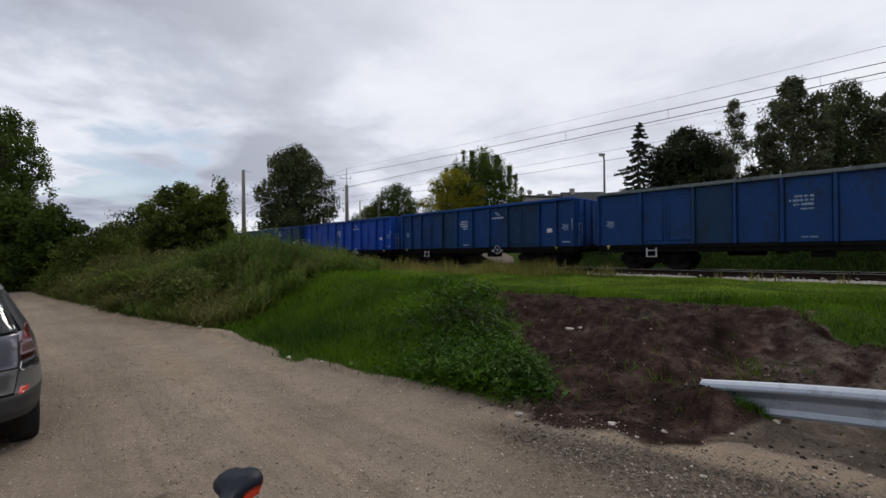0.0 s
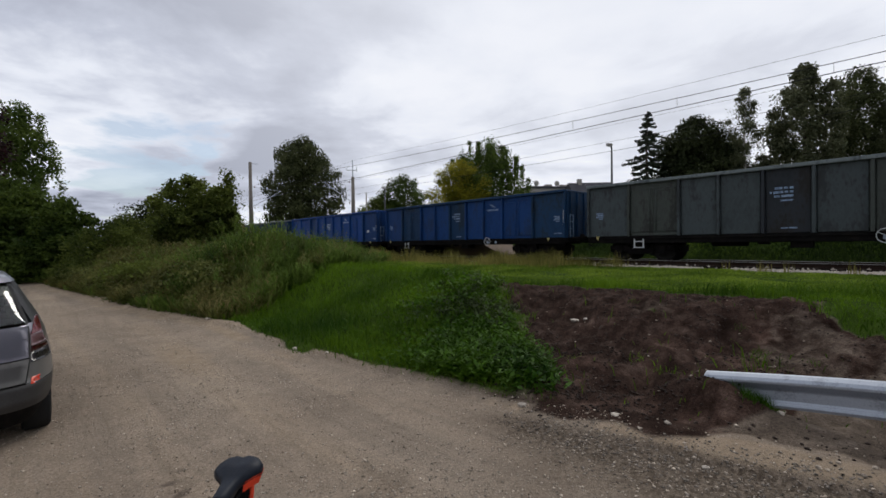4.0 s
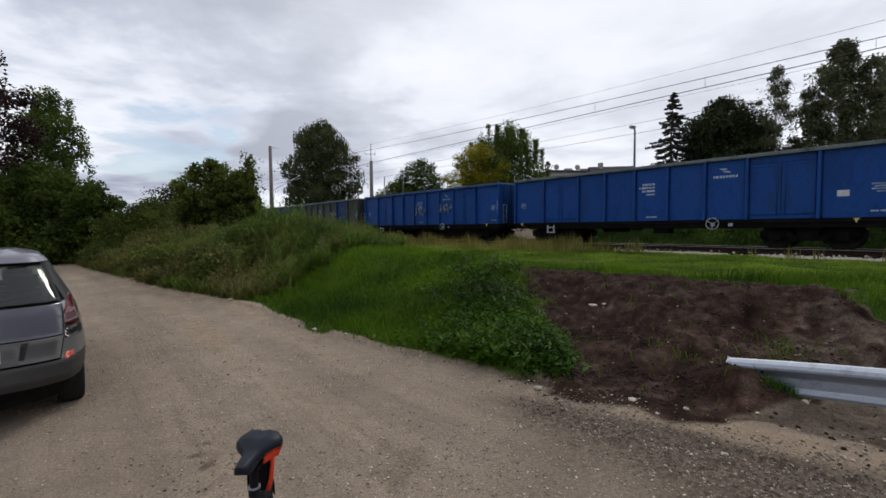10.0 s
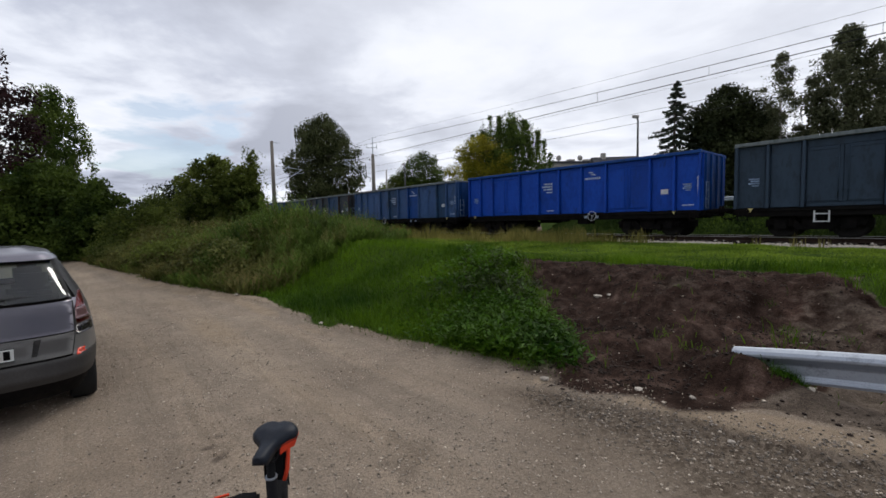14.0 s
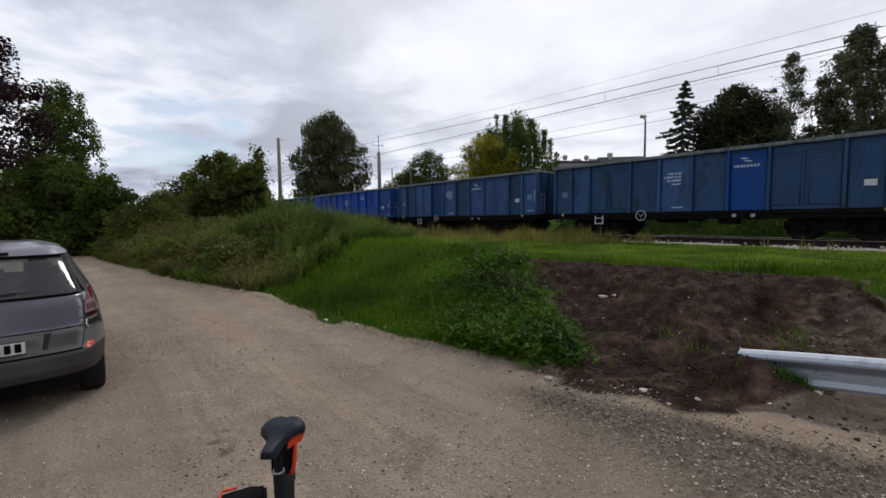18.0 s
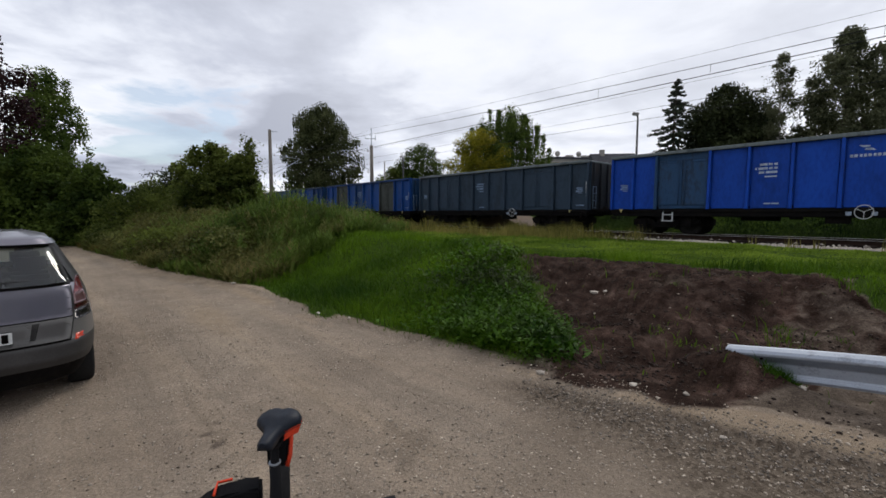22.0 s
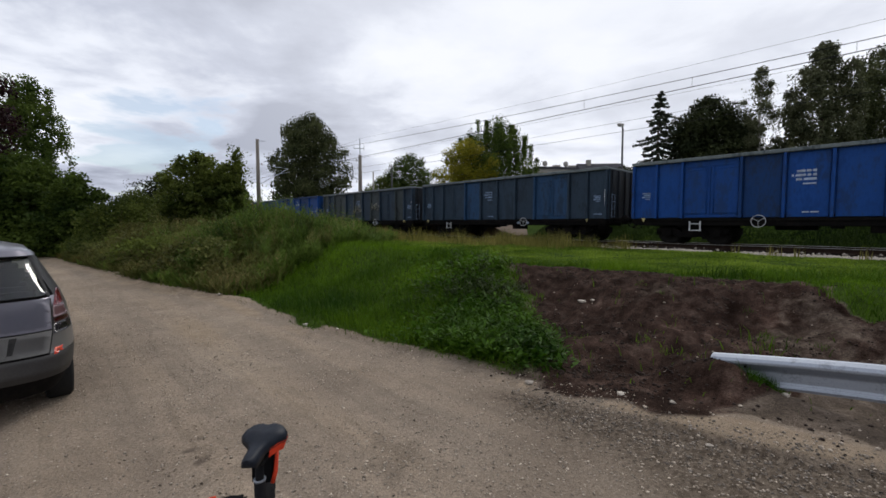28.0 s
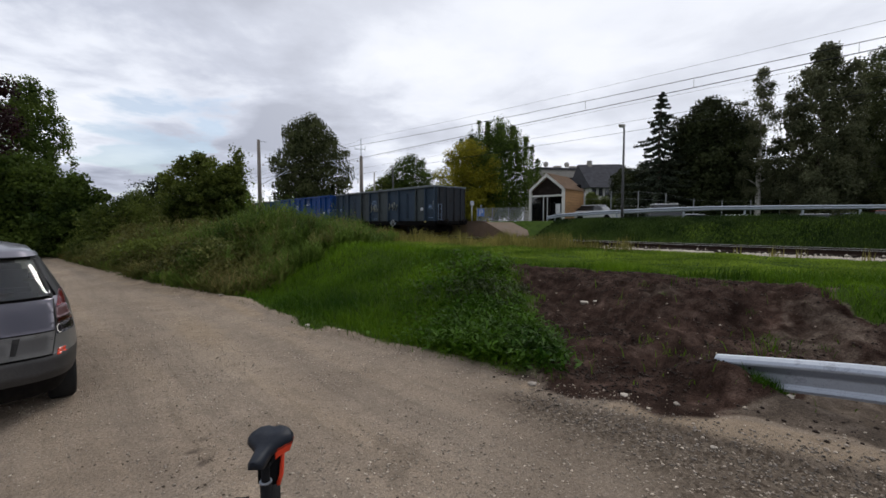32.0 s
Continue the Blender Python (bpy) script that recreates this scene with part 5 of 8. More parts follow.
def build_tree(x, y, height, width, leaf, kind="round", n=9000, size=0.28, seed=1, base=0.25, label="", name="tree", bark="bark", clusters=46, airy=0.0):
    """A trunk with limbs and a crown of leafy clusters. base: where the crown begins, as a share of the height."""
    rng = np.random.default_rng(seed)
    rnd = random.Random(seed)
    n, size = int(n * 2.2), size * 0.72
    z0 = gz(x, y) - 0.05
    tree = thing(name, label, "bush" if name == "bush" else "tree", pose(x, y, z0))
    r0 = max(0.04, height * (0.016 if name == "tree" else 0.010))
    bm = bmesh.new()
    bend = [(rnd.uniform(-1, 1) * r0, rnd.uniform(-1, 1) * r0, height * k) for k in (0, 0.12, 0.3, 0.5, 0.7, 0.92)]
    tube(bm, bend, [r0 * 1.3, r0, r0 * 0.85, r0 * 0.6, r0 * 0.35, r0 * 0.08], 8)
    if kind == "spruce":
        p = spruce_crown(rng, height, width, base, n)
    else:
        cen, rad = [], []
        for k in range(clusters):
            g = (k + rnd.random()) / clusters
            a = k * 2.399 + rnd.uniform(-0.4, 0.4)
            r = width * rnd.uniform(0.10, 0.17) * (0.75 + 0.5 * (1 - g))
            reach = max(0.0, width / 2 * crown_radius(kind, g) - r * 0.75) * rnd.choice((rnd.uniform(0.80, 1.12), rnd.uniform(0.35, 0.9)))
            c = Vector((math.cos(a) * reach, math.sin(a) * reach, height * (base + (1 - base) * g) - r * 0.55 * g))
            cen.append(c)
            rad.append(r)
            root = Vector((0, 0, max(height * 0.04, c.z - reach * (1.3 if kind == "upright" else 0.6))))
            mid = root * 0.45 + c * 0.55 + Vector((rnd.uniform(-1, 1), rnd.uniform(-1, 1), 0)) * reach * 0.06
            tube(bm, [root, mid, c], [r0 * 0.30 * (1.1 - g), r0 * 0.2 * (1.1 - g) + 0.008, 0.008], 5, cap=False)
        cen, rad = np.array([tuple(c) for c in cen]), np.array(rad)
        share = rad ** 2
        i = rng.choice(clusters, n, p=share / share.sum())
        d = rng.normal(size=(n, 3))
        d /= np.linalg.norm(d, axis=1)[:, None]
        d[:, 2] = np.where(d[:, 2] < 0, d[:, 2] * 0.6, d[:, 2])
        stretch = {"upright": (0.75, 0.75, 1.55), "birch": (0.95, 0.95, 0.85)}.get(kind, (1, 1, 0.85))
        p = cen[i] + d * np.array(stretch) * rad[i][:, None] * (rng.uniform(0.30, 1.0, n) + np.abs(rng.normal(size=n)) * 0.09)[:, None]
        if kind == "birch":                                   # strands that hang from each cluster
            hang = rng.random(n) < 0.55
            strand = rng.integers(0, 16, n)
            sa = strand * 2.399 + i * 1.7
            sx = cen[i, 0] + np.cos(sa) * rad[i] * (0.35 + 0.7 * (strand % 5) / 5)
            sy = cen[i, 1] + np.sin(sa) * rad[i] * (0.35 + 0.7 * (strand % 5) / 5)
            sz = cen[i, 2] + rad[i] * 0.3 - rng.random(n) * height * 0.10 * (0.5 + ((strand * 7 + i) % 5) / 5)
            p = np.where(hang[:, None], np.c_[sx, sy, sz] + rng.normal(size=(n, 3)) * 0.07, p)
        if kind == "upright":                                 # shoots that stand out at the top
            shoot = rng.random(n) < 0.22
            tip = rng.integers(0, 30, n)
            ta, tr = tip * 2.399, width * 0.46 * np.sqrt((tip + 0.5) / 30)
            top = height * (1.0 - 0.42 * (tip / 30) ** 1.5 + 0.05 * np.sin(tip * 1.9))
            p = np.where(shoot[:, None], np.c_[np.cos(ta) * tr, np.sin(ta) * tr, top - rng.random(n) ** 1.5 * height * 0.22] + rng.normal(size=(n, 3)) * np.array([0.16, 0.16, 0.1]), p)
        heart = rng.random(n) < (0.45 if leaf == "dark" else 0.32 if kind == "birch" else 0.22) * (1 - airy)             # leaves in the heart of the crown
        hk = rng.random(n)
        hw = width * (0.20 if leaf == "dark" else 0.17 if kind == "birch" else 0.14)
        hp = np.c_[np.clip(rng.normal(size=n), -1.5, 1.5) * hw, np.clip(rng.normal(size=n), -1.5, 1.5) * hw, height * (base + (1 - base) * hk * 0.85)]
        p = np.where(heart[:, None], hp, p)
    part("trunk", bm, M[bark], tree)
    p[:, 2] = np.maximum(p[:, 2], 0.05)
    v, f = leaf_cards(p, rng.uniform(0.6, 1.3, len(p)) * size, rng, flat=0.7, hang=0.8 if kind == "birch" else 0.0)
    crown = new("crown", arrays_mesh("crown", v, f, LEAF[leaf]))
    crown.parent = tree
    return tree


def plan(px, depth):
    """Plan place on the bearing px (tangent from the middle axis) at that depth."""
    return px * depth, depth


# beyond the railway
build_tree(*plan(-0.273, 70), 17.3, 13.0, "birch", "birch", 32000, 0.37, 11, 0.10, "tall full-crowned birch with drooping branches behind the railway")
build_tree(*plan(-0.045, 88), 14.0, 13.6, "hedge", "round", 16000, 0.40, 12, 0.0, "dark green round-crowned tree beyond the railway")
build_tree(*plan(-0.10, 92), 10.0, 11.0, "bush", "round", 7000, 0.5, 13, 0.05, "low dark green tree beyond the railway")
build_tree(*plan(0.088, 60), 11.6, 10.2, "yellow", "round", 20000, 0.28, 14, 0.05, "yellowing green round-crowned tree")
build_tree(*plan(0.152, 64), 14.4, 14.4, "green", "upright", 36000, 0.32, 15, 0.06, "green tree with upright shoots and gaps in the crown")
build_tree(*plan(0.54, 46), 14.0, 9.6, "spruce", "spruce", 14000, 0.30, 16, 0.05, "dark narrow spruce behind the upper road")
build_tree(*plan(0.655, 46), 13.9, 10.4, "dark", "round", 30000, 0.40, 17, 0.0, "dark broad-crowned deciduous tree behind the car park", clusters=80)
build_tree(*plan(0.778, 41), 15.8, 4.2, "dusk", "birch", 10500, 0.21, 18, 0.22, "slender birch with thin drooping twigs", bark="birch_bark", clusters=30, airy=0.8)
build_tree(*plan(0.928, 38), 17.0, 7.0, "dusk", "birch", 28500, 0.30, 19, 0.03, "large dark birch with hanging branches", airy=0.35)
build_tree(*plan(1.06, 39), 17.2, 8.0, "birch", "birch", 25500, 0.28, 20, 0.05, "tall birch with hanging grey-green branches", bark="birch_bark")
build_tree(*plan(1.20, 37), 15.6, 7.8, "dusk", "birch", 22500, 0.34, 21, 0.03, "large dark birch with hanging branches")
build_tree(*plan(1.36, 36), 13.5, 8.0, "dark", "round", 9000, 0.34, 22, 0.03, "dark broad-crowned deciduous tree behind the car park")
build_tree(*plan(0.455, 60), 8.0, 5.0, "dark", "round", 6000, 0.40, 23, 0.0, "dark green bushy tree beside a house")
for k in range(5):
    build_tree(*plan(0.315 + 0.032 * k, 57 + (k % 2)), 3.6 + 0.25 * (k % 3), 4.2, "bush", "bush", 3200, 0.26, 50 + k, 0.0, "green garden hedge below the houses", name="bush")
for k in range(9):
    build_tree(*plan(0.50 + 0.105 * k, 52 - 1.6 * k), 7.4 + (k * 7 % 3) * 0.8, 7.8, "dark", "bush", 9500, 0.34, 60 + k, 0.0, "dark undergrowth below the trees behind the car park", name="bush")
# road side, left of the railway
build_tree(*plan(-1.14, 24), 14.6, 8.8, "copper", "round", 16000, 0.30, 31, 0.12, "copper-leaved tree at the road's bend")
build_tree(*plan(-0.895, 34), 12.4, 5.4, "green", "upright", 9000, 0.30, 32, 0.1, "tall green poplar-like tree beyond the road's bend")
build_tree(*plan(-0.92, 24), 5.6, 7.4, "hedge", "bush", 17000, 0.27, 33, 0.0, "dense dark green bush beside the dirt road", name="bush")
build_tree(*plan(-0.80, 23), 4.2, 4.2, "hedge", "bush", 9000, 0.23, 34, 0.0, "dense dark green bush beside the dirt road", name="bush")
build_tree(*plan(-1.15, 26), 5.5, 7.0, "hedge", "bush", 9000, 0.24, 35, 0.0, "dense dark green bush beside the dirt road", name="bush")
build_tree(*plan(-0.665, 30), 3.3, 5.0, "bush", "bush", 7000, 0.20, 36, 0.0, "green bush between the road and the railway", name="bush")
build_tree(*plan(-0.60, 33), 4.9, 6.0, "dark", "bush", 6000, 0.22, 37, 0.0, "green bush between the road and the railway", name="bush")
build_tree(*plan(-0.528, 24), 4.9, 4.2, "bush", "round", 12000, 0.22, 38, 0.0, "large green bush on the bank by the railway", name="bush")
build_tree(*plan(-0.44, 24), 5.1, 1.2, "bush", "upright", 2200, 0.20, 41, 0.0, "slim upright shoots at the end of the thicket", name="bush")
build_tree(*plan(-0.465, 24), 4.3, 3.0, "bush", "round", 6000, 0.22, 39, 0.0, "large green bush on the bank by the railway", name="bush")
build_tree(*plan(-0.70, 22), 2.6, 4.5, "bush", "bush", 6000, 0.16, 40, 0.0, "low shrubby thicket beside the dirt road", name="bush")


def tagged_stuff(name, v, f, mat, label):
    return tagged(new(name, arrays_mesh(name, v, f, mat)), label, "plants", kind="stuff")


def scatter(rng, n, r0, r1, a0, a1):
    """Places round the road's bend, thicker near by; angles in degrees from +y towards +x."""
    r, a = rng.uniform(r0, r1, n), np.radians(rng.uniform(a0, a1, n))
    return np.sin(a) * r, np.cos(a) * r, r


def build_plants():
    rng = np.random.default_rng(77)
    x, y, r = scatter(rng, 330000, 4.2, 27.0, -54, 58)
    e, q = edge_distance(x, y), x * RN.x + y * RN.y
    turf, bare, _, _, _ = zones(x, y)
    z = ground_z(x, y)
    P = np.c_[x, y, z - 0.01]
    n1, n2 = value_noise(x, y, 1.1, 8), value_noise(x, y, 0.35, 9)
    keep = (rng.random(len(x)) < turf * 0.9 + 0.003 * bare) & (e > -0.06 + 0.40 * smooth(-2.6, -4.2, x)) & ((q < 17.55) | (q > 23.2))
    tall = (x < np.minimum(-3.6 + 0.85 * (y - 11.8), -2.4) + (n1 - 0.5) * 0.8) & (e > 0.25) & (q < 17.6)
    slope = keep & ~tall & (e < 4.6 + n1) & (q < 14)
    top = keep & ~tall & ~slope

    def grow(mask, name, mat, h0, h1, w, lean, label, gaps=0.0):
        k = mask & (n2 > gaps)
        m = k.sum()
        h = (h0 + (h1 - h0) * rng.random(m) ** 1.3) * (0.30 + 1.0 * n1[k] + 0.45 * n2[k]) * (0.35 + 0.65 * smooth(-0.05, 0.55, e[k]))
        v, f = blades(P[k], h, w * (0.6 + r[k] / 9.0) * rng.uniform(0.7, 1.3, m), rng.uniform(0.15, lean, m), rng)
        tagged_stuff(name, v, f, LEAF[mat], label)
    grow(slope, "slope_grass", "grass", 0.07, 0.24, 0.008, 0.9, "lush green grass on the road bank")
    grow(top, "short_grass_cover", "lawn", 0.025, 0.075, 0.012, 0.8, "short green grass beside the track")
    # tall herbs in clumps at the bend: each clump has its own height and colour
    x2, y2, r2 = scatter(rng, 42000, 9.0, 36.0, -54, -2)
    e2, q2 = edge_distance(x2, y2), x2 * RN.x + y2 * RN.y
    m2, m3, m4 = value_noise(x2, y2, 1.9, 12), value_noise(x2, y2, 0.8, 13), value_noise(x2, y2, 2.2, 18)
    ok = (x2 < np.minimum(-3.5 + 0.85 * (y2 - 11.8), -2.2) + (m3 - 0.5) * 1.0) & (e2 > 0.25) & (q2 < 17.8) & (m3 > 0.22)
    px, py, pr, pm, pf, pc, pe = x2[ok], y2[ok], r2[ok], m2[ok], m3[ok], m4[ok], e2[ok]
    n = len(px)
    P2 = np.c_[px, py, ground_z(px, py) - 0.02]
    h = (0.70 + 0.45 * rng.random(n)) * (0.14 + 0.62 * smooth(0.15, 0.85, pm) + 0.72 * smooth(0.2, 0.9, pf)) * (0.25 + 0.75 * smooth(0.1, 1.9, pe)) * (1 - 0.13 * np.exp(-((px + 4.6) / 1.2) ** 2)) * (1 - 0.60 * smooth(-4.9, -2.8, px))
    west = smooth(-6.0, -9.0, px)                                  # brambles take over along the road
    pick = rng.random(n) * 0.22 + pc * 0.66 + west * 0.36
    for name, lo, hi, mat, leaf, label in (("green_herbs", -1, 0.56, "herb", 0.17, "tall green herbs on the bank"), ("olive_herbs", 0.56, 0.76, "olive", 0.15, "tall olive-coloured herbs going to seed on the bank"),
                                           ("browning_herbs", 0.76, 9, "bramble", 0.13, "browning brambles and herbs along the dirt road")):
        k = (pick >= lo) & (pick < hi)
        v, f = leafy_stalks(P2[k], h[k] * (1 + 0.45 * (rng.random(k.sum()) < 0.12)), rng, 15, leaf, 0.12, rise=(0.1, 1.7), wide=0.13)
        tagged_stuff(name, v, f, LEAF[mat], label)
    # tall feathery plumes that stand above the rest
    for name, lo, hi, mat, label in (("green_plumes", 0.0, 0.62, "herb", "tall feathery green herbs standing above the weeds"), ("seeding_plumes", 0.62, 1.0, "tall", "tall pale feathery herbs going to seed")):
        c = []
        for _ in range(150):
            u = rng.random()
            cx, cy = -3.2 - 6.5 * u ** 1.3 + rng.normal() * 0.3, 12.6 + 4.2 * u + rng.normal() * 0.9
            ec = float(edge_distance(np.array([cx]), np.array([cy]))[0])
            if lo <= rng.random() < hi and ec > 0.7 and cx * RN.x + cy * RN.y < 15:
                c.append(rng.normal(size=(7, 2)) * 0.11 + (cx, cy))
        c = np.concatenate(c)
        tall_ = rng.uniform(0.55, 1.05, len(c)) * (1 - 0.45 * smooth(-4.6, -2.8, c[:, 0]))
        v, f = leafy_stalks(np.c_[c, ground_z(c[:, 0], c[:, 1]) - 0.02], tall_, rng, 34, 0.13, 0.06, 0.12, 0.15, (0.3, 1.9), 0.11)
        tagged_stuff(name, v, f, LEAF[mat], label)
    # long grass between them, and feathery seed heads above it
    k = rng.random(n) < np.where(px > -7.2, 0.75, 0.15)
    for name, part_, mat, up, wide, label in (("tall_grass", k & (rng.random(n) < 0.6), "tall", 1.08, 0.017, "tall seeding grass on the bank"), ("green_tall_grass", k, "herb", 1.05, 0.020, "tall green grass on the bank")):
        c = np.repeat(P2[part_], 3, 0) + rng.normal(size=(part_.sum() * 3, 3)) * np.array([0.07, 0.07, 0])
        hh = np.repeat(h[part_], 3) * rng.uniform(0.6, 1.2, len(c)) * up
        v, f = blades(c, hh, wide * (0.5 + np.repeat(pr[part_], 3) / 11), rng.uniform(0.1, 0.7, len(c)), rng)
        tagged_stuff(name, v, f, LEAF[mat], label)
    k = (rng.random(n) < 0.045) & (pe > 0.5) & (px > -8.5) & (pc > 0.35)
    hp = h[k] * rng.uniform(1.0, 1.35, k.sum())
    top_ = P2[k] + np.c_[rng.normal(size=(k.sum(), 2)) * 0.12, hp]
    c = np.repeat(top_, 16, 0) + rng.normal(size=(k.sum() * 16, 3)) * np.array([0.035, 0.035, 0.10])
    v, f = leaf_cards(c, rng.uniform(0.03, 0.065, len(c)), rng, flat=1.6)
    tagged_stuff("seed_panicles", v, f, LEAF["panicle"], "feathery straw-coloured seed heads above the grass")
    v, f = blades(P2[k], hp, np.full(k.sum(), 0.010), rng.uniform(0.02, 0.15, k.sum()), rng)
    tagged_stuff("dry_stalks", v, f, LEAF["dry"], "dry straw-coloured stalks among the grass")
    # arching tussocks with dry blades at the foot of the weeds
    cs = []
    for tx, ty in ((-5.0, 10.75), (-5.6, 11.35), (-6.7, 12.0), (-4.5, 11.0), (-7.9, 12.9), (-9.4, 14.2), (-4.2, 11.9), (-11.2, 15.9)):
        cs.append(rng.normal(size=(170, 2)) * 0.16 + (tx, ty))
    c = np.concatenate(cs)
    v, f = blades(np.c_[c, ground_z(c[:, 0], c[:, 1]) - 0.01], rng.uniform(0.25, 0.85, len(c)), np.full(len(c), 0.013), rng.uniform(0.4, 1.3, len(c)), rng)
    tagged_stuff("dry_tussocks", v, f, LEAF["panicle"], "arching tussocks of half-dry grass at the road edge")
    # weed band along the track
    s3, q3 = rng.uniform(4, 34, 30000), rng.normal(16.1, 0.9, 30000)
    x3, y3 = RD.x * s3 + RN.x * q3, RD.y * s3 + RN.y * q3
    k = (value_noise(x3, y3, 0.9, 14) > 0.35) & (q3 < 17.9) & (rng.random(30000) < smooth(6, 12, s3))
    v, f = blades(np.c_[x3, y3, ground_z(x3, y3) - 0.02][k], rng.uniform(0.10, 0.62, k.sum()) * (0.25 + 1.6 * value_noise(x3, y3, 1.1, 19)[k] ** 1.5), np.full(k.sum(), 0.022), rng.uniform(0.05, 0.4, k.sum()), rng)
    tagged_stuff("trackside_weeds", v, f, LEAF["straw"], "straggling yellow-green weeds along the track")
    # single tall docks and grass heads beside the rails
    pts, hs = [], []
    for j in range(70):
        s, qq = (rng.uniform(-6, 30) if j < 30 else rng.uniform(9, 27)), (rng.normal(17.4, 0.4) if j < 30 else rng.normal(16.4, 0.7))
        c = RD * s + RN * qq
        for _ in range(14):
            pts.append((c.x + rng.normal() * 0.07, c.y + rng.normal() * 0.07, gz(c.x, c.y)))
            hs.append(rng.uniform(0.15, 0.75) * (0.7 if s < 9 else 1.0))
    v, f = blades(np.array(pts), np.array(hs), np.full(len(hs), 0.022), rng.uniform(0.02, 0.2, len(hs)), rng)
    tagged_stuff("dock_stalks", v, f, LEAF["straw"], "tall pale seed stalks beside the rails")
    # broad-leaved weeds on the bank, towards the bare earth
    xw, yw, _ = scatter(rng, 60000, 4.5, 10.5, -22, 22)
    ew = edge_distance(xw, yw)
    cx = 0.70 + 0.10 * (yw - 5)
    dens = np.exp(-((xw - cx) / 1.05) ** 2) * smooth(0.03, 0.35, ew) * (1 - smooth(3.6, 4.6, ew)) * (value_noise(xw, yw, 0.5, 15) > 0.38) * (1 - smooth(1.30, 1.62, xw - 0.03 * (yw - 5)))
    k = rng.random(len(xw)) < dens * 0.50
    pw = np.c_[xw, yw, ground_z(xw, yw)][k]
    pw[:, 2] += rng.uniform(0.02, 0.20, len(pw)) * (0.5 + value_noise(pw[:, 0], pw[:, 1], 0.4, 16))
    v, f = leaf_cards(pw, rng.uniform(0.04, 0.10, len(pw)), rng, flat=0.35)
    tagged_stuff("broadleaf_weeds", v, f, LEAF["weed"], "broad-leaved green weeds on the bank")
    # taller leafy stems: grey-green at the top of the bank, lush and bright at its foot
    for name, c0, sd, num, h0, h1, leaf, mat, label in (("grey_green_weeds", (0.95, 8.0), (0.50, 0.70), 330, 0.08, 0.30, 0.085, "dull", "dull grey-green weeds at the top of the bank"),
                                                        ("lush_weeds", (0.95, 5.95), (0.42, 0.50), 800, 0.12, 0.36, 0.13, "weed", "lush long-leaved weeds at the foot of the bank")):
        c = rng.normal(size=(num, 2)) * np.array(sd) + np.array(c0)
        ec = edge_distance(c[:, 0], c[:, 1])
        c = c[(ec > 0.10) & (c[:, 0] < 1.68 + 0.03 * (c[:, 1] - 5)) & (value_noise(c[:, 0], c[:, 1], 0.45, 41) > 0.30)]
        v, f = leafy_stalks(np.c_[c, ground_z(c[:, 0], c[:, 1]) - 0.01], rng.uniform(h0, h1, len(c)), rng, 11, leaf, 0.05, 0.5)
        tagged_stuff(name, v, f, LEAF[mat], label)
    # dead grass and crumbs along the turf's lip
    xl, yl, _ = scatter(rng, 26000, 4.8, 13.0, -34, 18)
    el = edge_distance(xl, yl)
    k = (rng.random(len(xl)) < np.exp(-((el - 0.13) / 0.09) ** 2) * 0.9) & (value_noise(xl, yl, 0.35, 51) > 0.35) & (el > 0.05)
    v, f = blades(np.c_[xl, yl, ground_z(xl, yl) - 0.005][k], rng.uniform(0.015, 0.07, k.sum()), np.full(k.sum(), 0.008), rng.uniform(0.7, 1.6, k.sum()), rng)
    tagged_stuff("dead_grass", v, f, LEAF["brown"], "dead brown grass along the crumbling edge of the turf")
    # single tufts that creep over the bare earth and the turf's foot
    xt, yt, _ = scatter(rng, 900, 4.6, 9.5, -20, 50)
    _, bt, _, _, pt_ = zones(xt, yt)
    k = rng.random(900) < np.where(xt < 1.4, 0.0, bt * 0.035 + 0.05 * pt_)
    c = np.repeat(np.c_[xt, yt][k], 22, 0) + rng.normal(size=(k.sum() * 22, 2)) * 0.035
    v, f = blades(np.c_[c, ground_z(c[:, 0], c[:, 1]) - 0.01], rng.uniform(0.02, 0.10, len(c)), np.full(len(c), 0.006), rng.uniform(0.3, 1.2, len(c)), rng)
    tagged_stuff("bank_tufts", v, f, LEAF["grass"], "small tufts of grass on the bare bank")
    # shrubby thicket along the far road edge, in mounds
    groups = {"bush": [], "brown": [], "tall": []}
    for _ in range(300):
        r, a = rng.uniform(10.0, 33.0), math.radians(rng.uniform(-54, -15))
        cx, cy = math.sin(a) * r, math.cos(a) * r
        e = float(edge_distance(np.array([cx]), np.array([cy]))[0])
        if not 0.5 < e < 7.0 or cx * RN.x + cy * RN.y > 15.5 or cx > -5.5:
            continue
        w, h = rng.uniform(0.5, 1.3), rng.uniform(0.45, 1.35) * min(1, 0.35 + e / 2.0)
        m = int(900 * w)
        p = rng.normal(size=(m, 3)) * np.array([w * 0.42, w * 0.42, 1])
        p[:, 2] = np.sqrt(np.clip(1 - (p[:, 0] ** 2 + p[:, 1] ** 2) / (w * w * 1.4), 0.02, 1)) * h * rng.random(m) ** 0.45
        p += (cx, cy, gz(cx, cy))
        p = p[edge_distance(p[:, 0], p[:, 1]) > 0.35]
        groups[rng.choice(["bush", "brown", "tall"], p=[0.34, 0.46, 0.20])].append(p)
    for mat, name, label in (("bush", "green_thicket", "low green thicket along the dirt road"), ("brown", "browning_thicket", "browning weeds and brambles along the dirt road"),
                             ("tall", "pale_thicket", "pale seeding herbs along the dirt road")):
        pt = np.concatenate(groups[mat])
        v, f = leaf_cards(pt, rng.uniform(0.05, 0.14, len(pt)), rng, flat=0.9)
        tagged_stuff(name, v, f, LEAF[mat], label)
